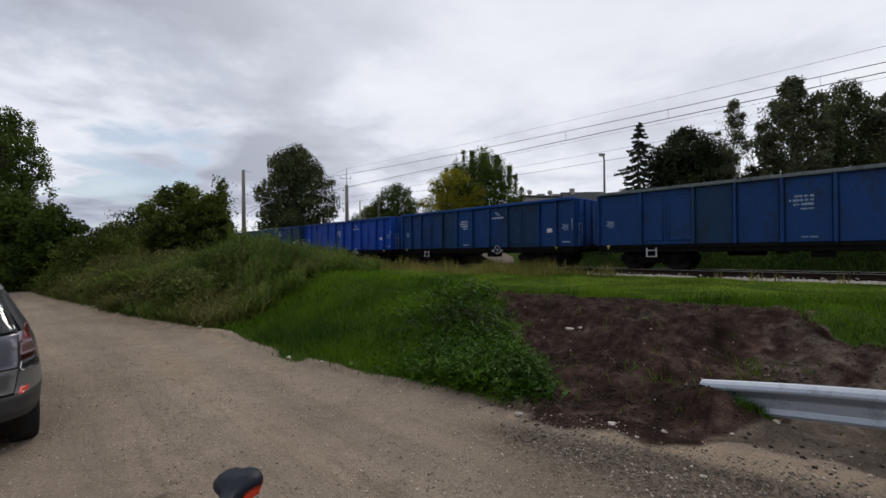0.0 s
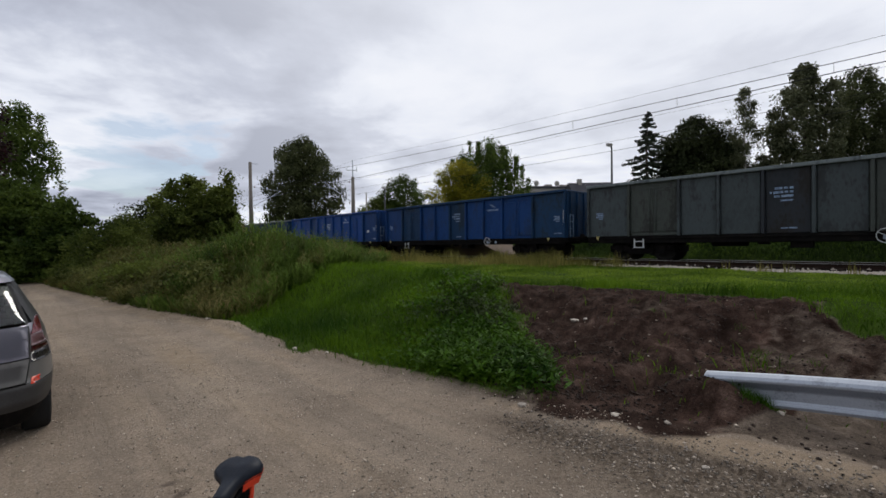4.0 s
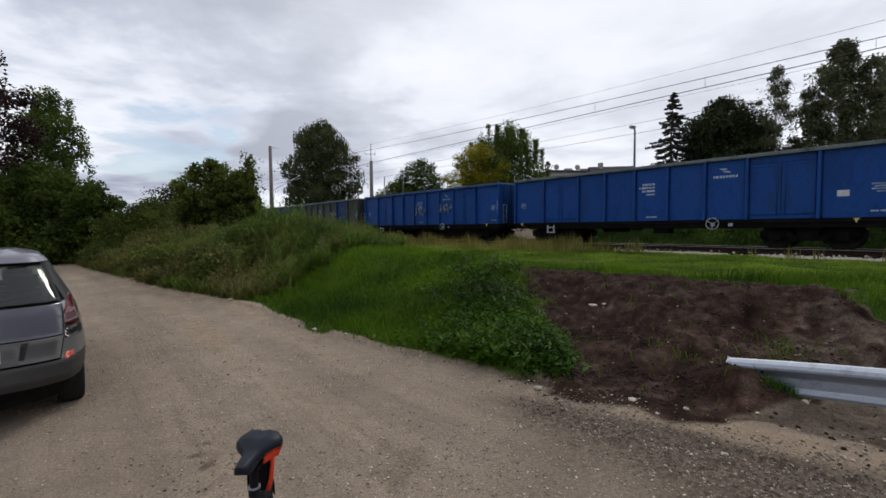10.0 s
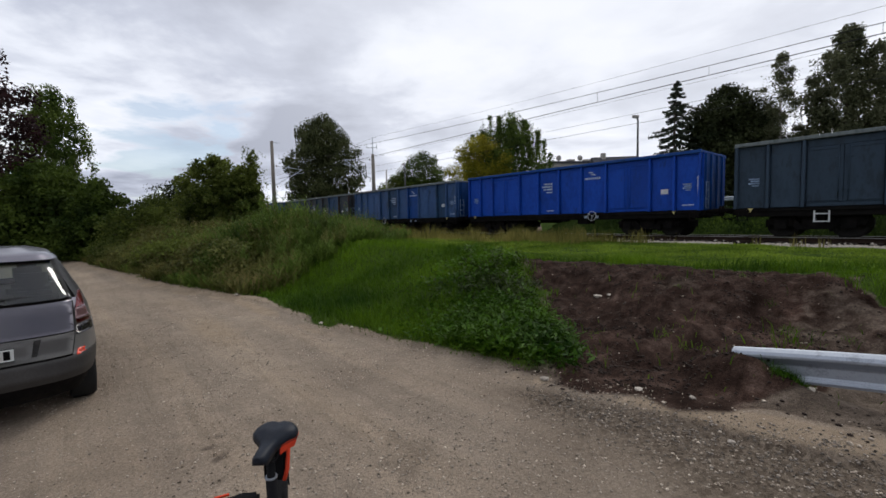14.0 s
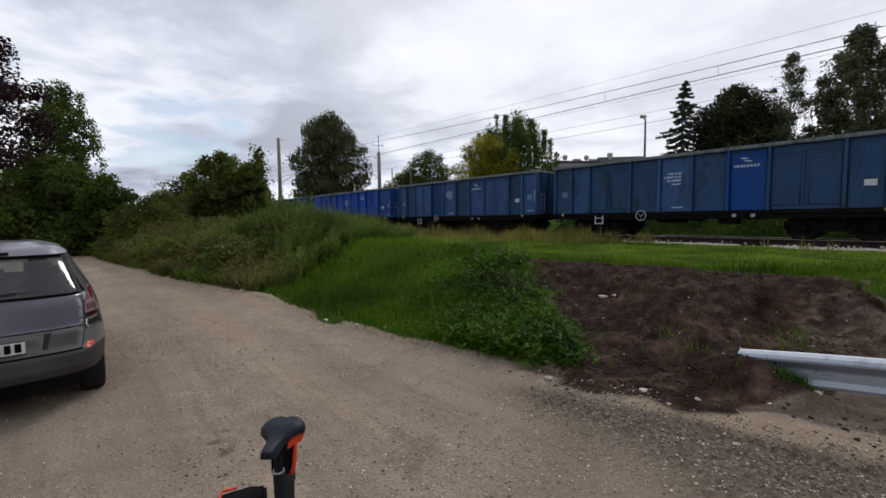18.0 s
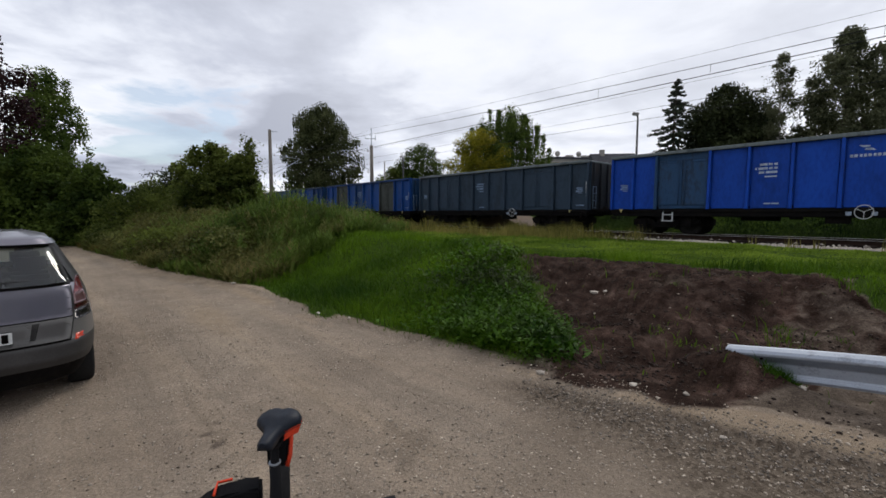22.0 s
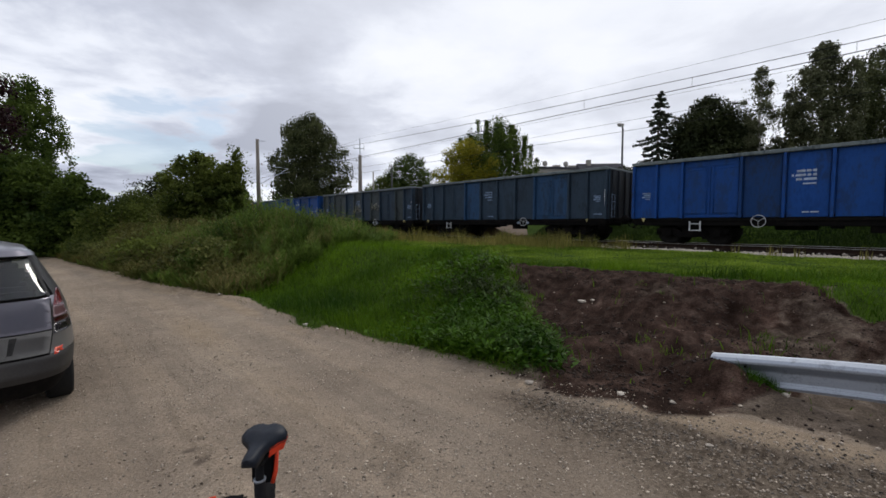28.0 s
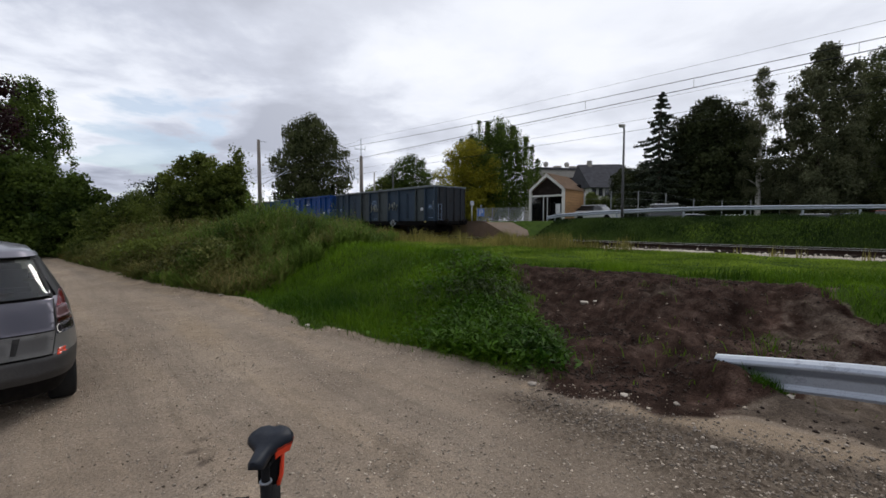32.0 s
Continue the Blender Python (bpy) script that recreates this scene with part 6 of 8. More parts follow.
    # grass on the far slope
    s4, q4 = rng.uniform(-14, 17, 60000), rng.uniform(22.9, 27.9, 60000)
    x4, y4 = RD.x * s4 + RN.x * q4, RD.y * s4 + RN.y * q4
    v, f = blades(np.c_[x4, y4, ground_z(x4, y4) - 0.02], rng.uniform(0.06, 0.24, len(x4)) * (0.5 + 1.1 * value_noise(x4, y4, 1.3, 44)), np.full(len(x4), 0.030), rng.uniform(0.1, 0.8, len(x4)), rng)
    tagged_stuff("far_slope_grass", v, f, LEAF["rough"], "rough green grass on the slope below the upper road")
    # tufts round the crash barrier's end
    c = rng.normal(size=(420, 2)) * np.array([0.09, 0.06]) + np.array([3.28, 3.98])
    v, f = blades(np.c_[c, ground_z(c[:, 0], c[:, 1]) - 0.01], rng.uniform(0.03, 0.15, 420), np.full(420, 0.006), rng.uniform(0.2, 1.0, 420), rng)
    tagged_stuff("barrier_tuft", v, f, LEAF["weed"], "tuft of grass at the foot of the crash barrier")


build_plants()


def build_pebbles():
    """Loose stones on the road, the gravel strip and the bare bank."""
    rng = np.random.default_rng(21)
    oct_v = np.array([(1, 0, 0), (-1, 0, 0), (0, 1, 0), (0, -1, 0), (0, 0, 1), (0, 0, -1)], float)
    oct_f = np.array([(0, 2, 4), (2, 1, 4), (1, 3, 4), (3, 0, 4), (2, 0, 5), (1, 2, 5), (3, 1, 5), (0, 3, 5)])

    def stones(x, y, size, name, mat, label):
        n = len(x)
        v = oct_v[None] * rng.uniform(0.6, 1.2, (n, 6, 1)) * size[:, None, None]
        v[:, :, 2] *= 0.6
        v = v + np.c_[x, y, ground_z(x, y) + size * 0.25][:, None]
        f = oct_f[None] + (np.arange(n) * 6)[:, None, None]
        tagged(new(name, arrays_mesh(name, v.reshape(-1, 3), f.reshape(-1, 3), mat)), label, "stones", kind="stuff")
    x, y, r = scatter(rng, 60000, 1.2, 13.0, -58, 62)
    e = edge_distance(x, y)
    k = (e < 0.1) & (rng.random(len(x)) < 0.25 + 0.75 * (value_noise(x, y, 0.7, 22) > 0.5))
    stones(x[k], y[k], 0.004 + 0.013 * rng.random(k.sum()) ** 3, "road_grit", M["pebble"], "small loose grit on the dirt road")
    scuffed = np.exp(-((x + 1.8 + 0.5 * (y - 3.24)) / 0.34) ** 2 - ((y - 3.24) / 0.65) ** 2)
    k = (e < 0.1) & (rng.random(len(x)) < 0.03 + 0.12 * (value_noise(x, y, 0.5, 53) > 0.55) + 0.6 * scuffed)
    stones(x[k] + 0.03, y[k] + 0.02, 0.003 + 0.010 * rng.random(k.sum()) ** 3, "dark_grit", M["dark_pebble"], "small dark stones trodden into the road")
    x, y, r = scatter(rng, 24000, 2.2, 7.0, 5, 60)
    e = edge_distance(x, y)
    k = rng.random(len(x)) < np.exp(-((e + 0.50) / 0.36) ** 2) * smooth(0.5, 1.4, x) * (e < -0.12)
    stones(x[k], y[k], 0.005 + 0.014 * rng.random(k.sum()) ** 3, "gravel", M["grey_pebble"], "grey gravel strip along the road edge")
    x, y, r = scatter(rng, 9000, 3.5, 9.5, 10, 60)
    _, bare, _, sand, _ = zones(x, y)
    k = rng.random(len(x)) < bare * 0.05 + sand * 0.25
    stones(x[k], y[k], 0.004 + 0.026 * rng.random(k.sum()) ** 5, "bank_stones", M["pebble"], "scattered pale stones on the bare earth bank")
    x, y, r = scatter(rng, 34000, 3.5, 11.0, 8, 60)
    _, bare, _, _, pale = zones(x, y)
    k = rng.random(len(x)) < bare * (1 - 0.8 * pale) * (0.15 + 0.85 * (value_noise(x, y, 0.6, 25) > 0.45))
    stones(x[k], y[k], 0.003 + 0.026 * rng.random(k.sum()) ** 4, "earth_clods", M["clod"], "crumbled dark earth clods on the bare bank")
    for i, (px, py, s, lab) in enumerate(((1.10, 4.58, 0.055, "pale broken stone at the road edge"), (-2.11, 7.32, 0.05, "pale stone at the road edge"), (2.66, 7.3, 0.085, "pale lump of rubble on the earth bank"),
                                            (2.80, 7.15, 0.05, "pale lump of rubble on the earth bank"), (-4.95, 10.2, 0.07, "pale stone at the road edge"), (1.95, 4.18, 0.035, "pale stone at the road edge"), (2.35, 3.95, 0.035, "pale stone at the road edge"),
                                            (3.32, 3.78, 0.05, "pale stone beside the crash barrier"), (2.25, 3.25, 0.03, "pale stone on the gravel strip"), (-1.45, 6.75, 0.035, "pale stone at the road edge"))):
        bm = bmesh.new()
        bmesh.ops.create_icosphere(bm, subdivisions=1, radius=s)
        rnd = random.Random(i)
        for v in bm.verts:
            v.co *= rnd.uniform(0.6, 1.25)
            v.co.z *= 0.5
        ob = new("stone", mesh_of("stone", bm, M["stone"]))
        ob.location = (px, py, gz(px, py) + s * 0.3)
        tagged(ob, lab, "stone")


build_pebbles()


# ---- masts, wires, lamps ----
def build_mast(s_side, x, y, top, extension, arm_root, arm_tip_z, label):
    z0 = gz(x, y) - 0.1
    mast = thing("catenary_mast", label, "catenary mast", pose(x, y, z0))
    H = top - z0
    bm = bmesh.new()
    tube(bm, [(0, 0, 0), (0, 0, H * 0.5), (0, 0, H)], [0.24, 0.20, 0.16], 12)
    part("pole", bm, M["mast"], mast, "tapered grey concrete pole")
    a = RN * s_side                                           # towards the track
    root, tip = Vector((0, 0, arm_root - z0)), a * 3.3 + Vector((0, 0, arm_tip_z - z0))
    bm = bmesh.new()
    tube(bm, [root, tip], 0.035, 6)
    part("cantilever_strut", bm, M["galv"], mast)
    bm = bmesh.new()
    tube(bm, [Vector((0, 0, arm_tip_z - z0 + 0.25)), tip], 0.022, 6)
    part("cantilever_tie", bm, M["galv"], mast)
    bm = bmesh.new()
    tube(bm, [root * 0.35 + tip * 0.65, a * 3.5 + Vector((0, 0, 7.6 - z0))], 0.02, 6)
    part("registration_arm", bm, M["galv"], mast)
    for k in range(2):
        bm = bmesh.new()
        c = (root if k else Vector((0, 0, arm_tip_z - z0 + 0.25))) + a * 0.42
        lathe(bm, [(-0.12, 0.02), (-0.1, 0.06), (-0.06, 0.03), (-0.02, 0.06), (0.02, 0.03), (0.06, 0.06), (0.1, 0.02)], "z", c, 10)
        part("insulator", bm, plain_brown, mast)
    if extension:
        bm = bmesh.new()
        tube(bm, [(0, 0, H - 0.8), (0, 0, extension - z0)], 0.05, 6)
        part("earth_wire_spike", bm, M["galv"], mast)
        bm = bmesh.new()
        tube(bm, [(-0.62, 0, 9.5 - z0), (0.42, 0, 9.5 - z0)], 0.035, 6)
        tube(bm, [(-0.62, 0, 9.5 - z0), (-0.62, 0, 9.75 - z0)], 0.03, 6)
        tube(bm, [(0.42, 0, 9.35 - z0), (0.42, 0, 9.85 - z0)], 0.03, 6)
        part("crossarm", bm, M["galv"], mast)
    else:
        bm = bmesh.new()
        tube(bm, [(0, 0, H - 0.15), (0.85, 0, H - 0.22)], 0.028, 6)
        part("crossarm", bm, M["galv"], mast)
        bm = bmesh.new()
        box(bm, -0.22, 0.22, -0.30, -0.27, 1.3, 1.85)
        part("number_plate", bm, M["white"], mast, "white metal plate")
    return mast


plain_brown = plain("brown_porcelain", (0.09, 0.045, 0.03), 0.3)
build_mast(1, -18.37, 47.0, 10.77, 0, 5.9, 7.9, "grey concrete catenary mast beside the track")
build_mast(-1, -7.14, 45.0, 8.80, 10.56, 6.1, 8.0, "grey concrete catenary mast with a steel spike behind the track")


def sag_wire(name, label, knots, radius, q, sag=0.0, seg=16):
    """A wire along the railway through (along, height) knots, hanging a little between them."""
    bm = bmesh.new()
    pts = []
    for (s0, z0), (s1, z1) in zip(knots, knots[1:]):
        for k in range(seg):
            f = k / seg
            pts.append(on_track(s0 + (s1 - s0) * f, q, z0 + (z1 - z0) * f - 4 * f * (1 - f) * sag))
    pts.append(on_track(knots[-1][0], q, knots[-1][1]))
    tube(bm, pts, radius, 5, cap=False)
    return tagged(new(name, mesh_of(name, bm, M["wire"])), label, "overhead wire")


def build_wires():
    sag_wire("contact_wire", "dark contact wire over the track", [(-140, 7.66), (-45, 7.66), (36.5, 7.60), (95, 7.6)], 0.017, TRACK_Q)
    mess = sag_wire("messenger_wire", "dark messenger wire above the contact wire", [(-125, 8.9), (-45, 8.9), (36.5, 8.9), (100, 8.9)], 0.014, TRACK_Q, 0.95)
    sag_wire("earth_wire", "thin earth wire along the masts", [(-125, 10.5), (-45, 10.5), (38.0, 10.5), (100, 10.5)], 0.007, 24.1, 0.85)
    sag_wire("feeder_wire", "thin parallel feeder wire", [(-125, 7.4), (-45, 7.4), (36.5, 7.5)], 0.005, TRACK_Q)
    sag_wire("far_contact_wire", "dark wire beyond the track", [(-90, 7.58), (-10, 7.58), (55, 7.58)], 0.011, 27.0)
    sag_wire("far_messenger_wire", "dark wire beyond the track", [(-90, 8.3), (-10, 8.3), (55, 8.3)], 0.009, 27.0, 0.12)
    for s in (19.5, 11.5, 6.48, 1.4, -4.0):
        f = (s + 45) / 81.5
        zt = 8.9 - 4 * f * (1 - f) * 0.95
        bm = bmesh.new()
        tube(bm, [on_track(s, TRACK_Q, 7.6), on_track(s, TRACK_Q, zt)], 0.008, 4)
        d = part("dropper", bm, M["wire"], mess)


build_wires()


M["lamp_grey"] = material("lamp_post_grey", (0.060, 0.060, 0.062), rough=0.6, metal=0.1, vary=0.15, scale=4, fine_scale=50)


def build_lamp(x, y, top, turn, label, slim=1.0):
    z0 = gz(x, y) - 0.05
    lamp = thing("street_lamp", label, "street lamp", pose(x, y, z0, 0, 0, turn))
    H = top - z0
    bm = bmesh.new()
    tube(bm, [(0, 0, 0), (0, 0, 1.2), (0, 0, H - 0.2)], [0.09 * slim, 0.085 * slim, 0.055 * slim], 10)
    tube(bm, [(0, 0, H - 0.25), (-0.04, 0, H - 0.05), (-0.12, 0, H)], [0.055, 0.05, 0.045], 8)
    part("lamp_post", bm, M["lamp_grey"], lamp, "grey steel post")
    bm = bmesh.new()
    box(bm, -0.40, 0.02, -0.11, 0.11, H - 0.05, H + 0.11)
    bevelled(bm, 0.03, 2)
    head = part("lamp_head", bm, M["concrete"], lamp, "grey lamp housing")
    bm = bmesh.new()
    box(bm, -0.36, -0.05, -0.08, 0.08, H - 0.075, H - 0.05)
    part("lens", bm, M["white"], head)


build_lamp(12.67, 28.0, 8.15, 20, "grey steel street lamp beside the upper road")
build_lamp(-5.16, 60.0, 9.6, 0, "grey street lamp beyond the railway", 1.6)
bm = bmesh.new()
tube(bm, [(-9.03, 70, 1.5), (-9.03, 70, 10.1)], [0.14, 0.10], 8)
tagged(new("utility_pole", mesh_of("utility_pole", bm, M["concrete"])), "thin dark utility pole beyond the railway", "pole")


# ---- crash barriers ----
W_PROFILE = [(0.0, 0.155), (0.035, 0.150), (0.075, 0.105), (0.08, 0.075), (0.04, 0.030), (0.01, 0.010), (0.01, -0.010), (0.04, -0.030), (0.08, -0.075), (0.075, -0.105), (0.035, -0.150), (0.0, -0.155)]


NEAR_PROFILE = [(0.0, 0.158), (0.03, 0.155), (0.070, 0.130), (0.086, 0.100), (0.086, 0.080), (0.070, 0.060), (0.030, 0.020), (0.022, 0.0), (0.022, -0.085), (0.030, -0.110), (0.050, -0.130), (0.045, -0.155)]


def beam_mesh(name, path, out, thick=0.004, profile=W_PROFILE):
    """A W-section beam along points (x, y, z of its middle); out: the way its face looks, in plan."""
    bm = bmesh.new()
    out = Vector((*out, 0)).normalized()
    rows = []
    for p in path:
        p = Vector(p)
        rows.append(([bm.verts.new(p + out * o + Vector((0, 0, h))) for o, h in profile], [bm.verts.new(p + out * (o - thick) + Vector((0, 0, h))) for o, h in profile]))
    for (a, a2), (b, b2) in zip(rows, rows[1:]):
        for k in range(len(profile) - 1):
            bm.faces.new((a[k], b[k], b[k + 1], a[k + 1]))
            bm.faces.new((a2[k + 1], b2[k + 1], b2[k], a2[k]))
    return mesh_of(name, bm, M["galv"])


def build_near_barrier():
    b = thing("crash_barrier", "galvanised steel crash barrier half buried in the sandy bank", "crash barrier")
    A, D = Vector((3.06, 4.42, 0.27)), Vector((0.57, -0.82, 0))
    pts = [A + D * t + Vector((0, 0, 0.20 * min(1, t / 1.6) + 0.05 * math.sin(t))) for t in (0, 0.25, 0.5, 0.8, 1.1, 1.5, 2.0, 2.6, 3.2, 4.0, 5.0)]
    part("beam", beam_mesh("beam", pts, (-0.82, -0.57), profile=NEAR_PROFILE), None, b)
    for t in (1.9, 3.9):
        p = A + D * t
        g = gz(p.x, p.y)
        bm = bmesh.new()
        box(bm, 0.02, 0.10, -0.03, 0.03, g - 0.3 - 0.0, 0.62)
        part("post", bm, M["galv"], b, m=Matrix.Translation((p.x, p.y, 0)))
    for t, h in ((0.10, 0.09), (0.32, 0.10)):
        p = A + D * t
        bm = bmesh.new()
        tube(bm, [(0, 0, 0), (-0.82 * 0.012, -0.57 * 0.012, 0)], 0.014, 8)
        part("bolt_hole", bm, M["black"], b, m=Matrix.Translation(p + Vector((-0.82 * 0.072, -0.57 * 0.072, h + 0.02 * t))))


def build_far_barrier():
    b = thing("guard_rail", "long galvanised guard rail along the upper road", "guard rail")
    run = [(10.0, 36.6, 2.30), (10.8, 36.0, 2.49), (13.2, 34.0, 2.66), (15.4, 32.2, 2.77), (17.35, 31.0, 2.84), (20.0, 30.0, 2.91), (24.5, 29.5, 2.95), (31.8, 29.0, 3.0), (46.0, 28.7, 3.05), (60.0, 28.5, 3.05)]
    part("beam", beam_mesh("beam", run, (-0.25, -0.97)), None, b)
    xs, ys, zs = zip(*run)
    for k in range(13):
        x = 10.6 + k * 3.9
        y, z = np.interp(x, xs, ys) + 0.06, np.interp(x, xs, zs)
        bm = bmesh.new()
        box(bm, -0.05, 0.05, -0.04, 0.06, gz(x, y) - 0.2, z + 0.1)
        part("post", bm, M["galv"], b, m=Matrix.Translation((x, y, 0)))


build_near_barrier()
build_far_barrier()


# ---- platform, shelter, houses, fence, parked cars beyond the railway ----
M["render"] = material("pale_render", (0.50, 0.49, 0.46), vary=0.12, scale=1.5, fine_scale=30, bump=0.1)
M["timber"] = material("oiled_timber", (0.30, 0.175, 0.085), vary=0.25, scale=3, fine_scale=30, bump=0.2, rnd=0.15)
M["slate_roof"] = material("slate_roof", (0.055, 0.055, 0.062), vary=0.25, scale=2, fine_scale=25, bump=0.3, rnd=0.2)
M["roof_board"] = material("brown_roof_boards", (0.24, 0.155, 0.10), vary=0.2, scale=2, fine_scale=25, bump=0.2, rnd=0.15)
M["dark_timber"] = material("dark_timber", (0.035, 0.026, 0.022), vary=0.3, scale=3, fine_scale=25, bump=0.2)
M["dark_glass"] = plain("dark_window_glass", (0.012, 0.015, 0.018), 0.06, 0.0, 0.6)
M["pink_concrete"] = material("stained_concrete", (0.13, 0.090, 0.062), vary=0.22, scale=1.2, fine_scale=30, bump=0.15, second=(0.10, 0.08, 0.066), second_at=0.57)
M["smoke_glass"] = thin_glass("smoky_glass", (0.55, 0.58, 0.60))
M["mesh_wire"] = plain("grey_wire", (0.22, 0.23, 0.24), 0.5, 0.5)
M["sign_blue"] = plain("sign_blue", (0.06, 0.13, 0.34), 0.4)


def build_platform():
    p = thing("station_platform", "low stained concrete platform with a sloped end", "platform", pose(0, 0, 0), kind="structure")
    m = Matrix.Translation(on_track(0)) @ pose(0, 0, 0, 0, 0, 90 + math.degrees(PHI))     # x along, y towards the camera
    bm = bmesh.new()
    for y0, y1, top in ((-1.75, -4.6, 1.92),):
        vs = [bm.verts.new(m @ Vector(c)) for c in ((17.6, y0, 0.4), (17.6, y1, 0.4), (17.6, y1, 1.05), (17.6, y0, 0.95), (19.8, y1, top), (19.8, y0, top), (110, y1, top), (110, y0, top), (110, y1, 0.4), (110, y0, 0.4))]
        for f in ((0, 1, 2, 3), (3, 2, 4, 5), (5, 4, 6, 7), (7, 6, 8, 9), (0, 3, 5, 7, 9), (1, 8, 6, 4, 2), (0, 9, 8, 1)):
            bm.faces.new([vs[i] for i in f])
    part("platform_body", bm, M["pink_concrete"], p)
    bm = bmesh.new()
    box(bm, 20.0, 110, -1.70, -2.15, 1.924, 2.0, m)
    part("edge_slab", bm, M["pink_concrete"], p)


build_platform()


def build_shelter():
    sh = thing("station_shelter", "modern gabled waiting shelter of pale frame and timber boards", "shelter", pose(10.9, 40.0, 2.05, 0, 0, -42))
    W, L, E_, A_ = 1.78, 4.6, 3.0, 4.45
    # gabled portal frame, front and back
    for y in (0.0, L):
        bm = bmesh.new()
        o = [(-W, 0), (-W, E_), (0, A_), (W, E_), (W, 0)]
        i = [(-W + 0.22, 0), (-W + 0.22, E_ - 0.10), (0, A_ - 0.30), (W - 0.22, E_ - 0.10), (W - 0.22, 0)]
        for y0, y1 in ((y - 0.12, y + 0.12),):
            fr = [[bm.verts.new((x, yy, z)) for x, z in lst] for lst in (o, i) for yy in (y0, y1)]
            of, ob_, inf, inb = fr
            for k in range(4):
                bm.faces.new((of[k], of[k + 1], inf[k + 1], inf[k]))
                bm.faces.new((ob_[k + 1], ob_[k], inb[k], inb[k + 1]))
                bm.faces.new((of[k], ob_[k], ob_[k + 1], of[k + 1]))
                bm.faces.new((inf[k + 1], inb[k + 1], inb[k], inf[k]))
        part("portal_frame", bm, M["render"], sh, "pale gabled frame")
    for sx in (-1, 1):
        bm = bmesh.new()
        vs = [bm.verts.new(p) for p in ((sx * (W + 0.12), -0.14, E_ - 0.06), (0, -0.14, A_ + 0.04), (0, L + 0.14, A_ + 0.04), (sx * (W + 0.12), L + 0.14, E_ - 0.06))]
        f = bm.faces.new(vs)
        bmesh.ops.solidify(bm, geom=[f], thickness=0.10)
        part("roof", bm, M["roof_board"], sh, "brown boarded roof slope")
        bm = bmesh.new()
        box(bm, sx * (W - 0.06) - 0.02, sx * (W - 0.06) + 0.02, 0.12, L - 0.12, 0, E_ - 0.02)
        wall = part("timber_wall", bm, M["dark_timber"], sh, "wall of oiled timber boards")
        bm = bmesh.new()
        box(bm, sx * (W - 0.05) - 0.03, sx * (W - 0.05) + 0.03, 0.12, L - 0.12, 0, 0.225)
        board = mesh_of("board", bm, M["timber"])
        for k in range(12):
            part("board", board, None, wall, m=Matrix.Translation((0, 0, 0.03 + k * 0.245)))
    bm = bmesh.new()
    box(bm, -W + 0.2, W - 0.2, L - 0.5, L - 0.42, 0, E_ + 0.6)
    part("back_wall", bm, M["black"], sh, "dark back wall")
    bm = bmesh.new()
    vs = [bm.verts.new(p) for p in ((-W + 0.2, 0.3, E_ - 0.55), (W - 0.2, 0.3, E_ - 0.55), (W - 0.2, 0.3, E_ - 0.1), (0, 0.3, A_ - 0.3), (-W + 0.2, 0.3, E_ - 0.1))]
    bm.faces.new(vs)
    bmesh.ops.solidify(bm, geom=bm.faces[:], thickness=0.06)
    part("gable_panel", bm, M["dark_timber"], sh, "dark boarded gable panel")
    bm = bmesh.new()
    box(bm, -W + 0.2, W - 0.2, -0.05, 0.12, E_ - 0.72, E_ - 0.55)
    part("lintel", bm, M["render"], sh)
    for x in (-0.35, 0.05):
        bm = bmesh.new()
        box(bm, x, x + 0.06, 0.0, 0.06, 0, E_ - 0.7)
        part("glazing_bar", bm, M["render"], sh)
    bm = bmesh.new()
    box(bm, -W + 0.22, W - 0.22, 0.02, 0.05, 0.05, E_ - 0.73)
    part("glazing", bm, M["smoke_glass"], sh, "grey glass front")
    bm = bmesh.new()
    box(bm, 0.95, 1.4, -0.06, -0.02, 0.7, 1.6)
    part("notice_board", bm, M["white"], sh, "white notice board")


build_shelter()


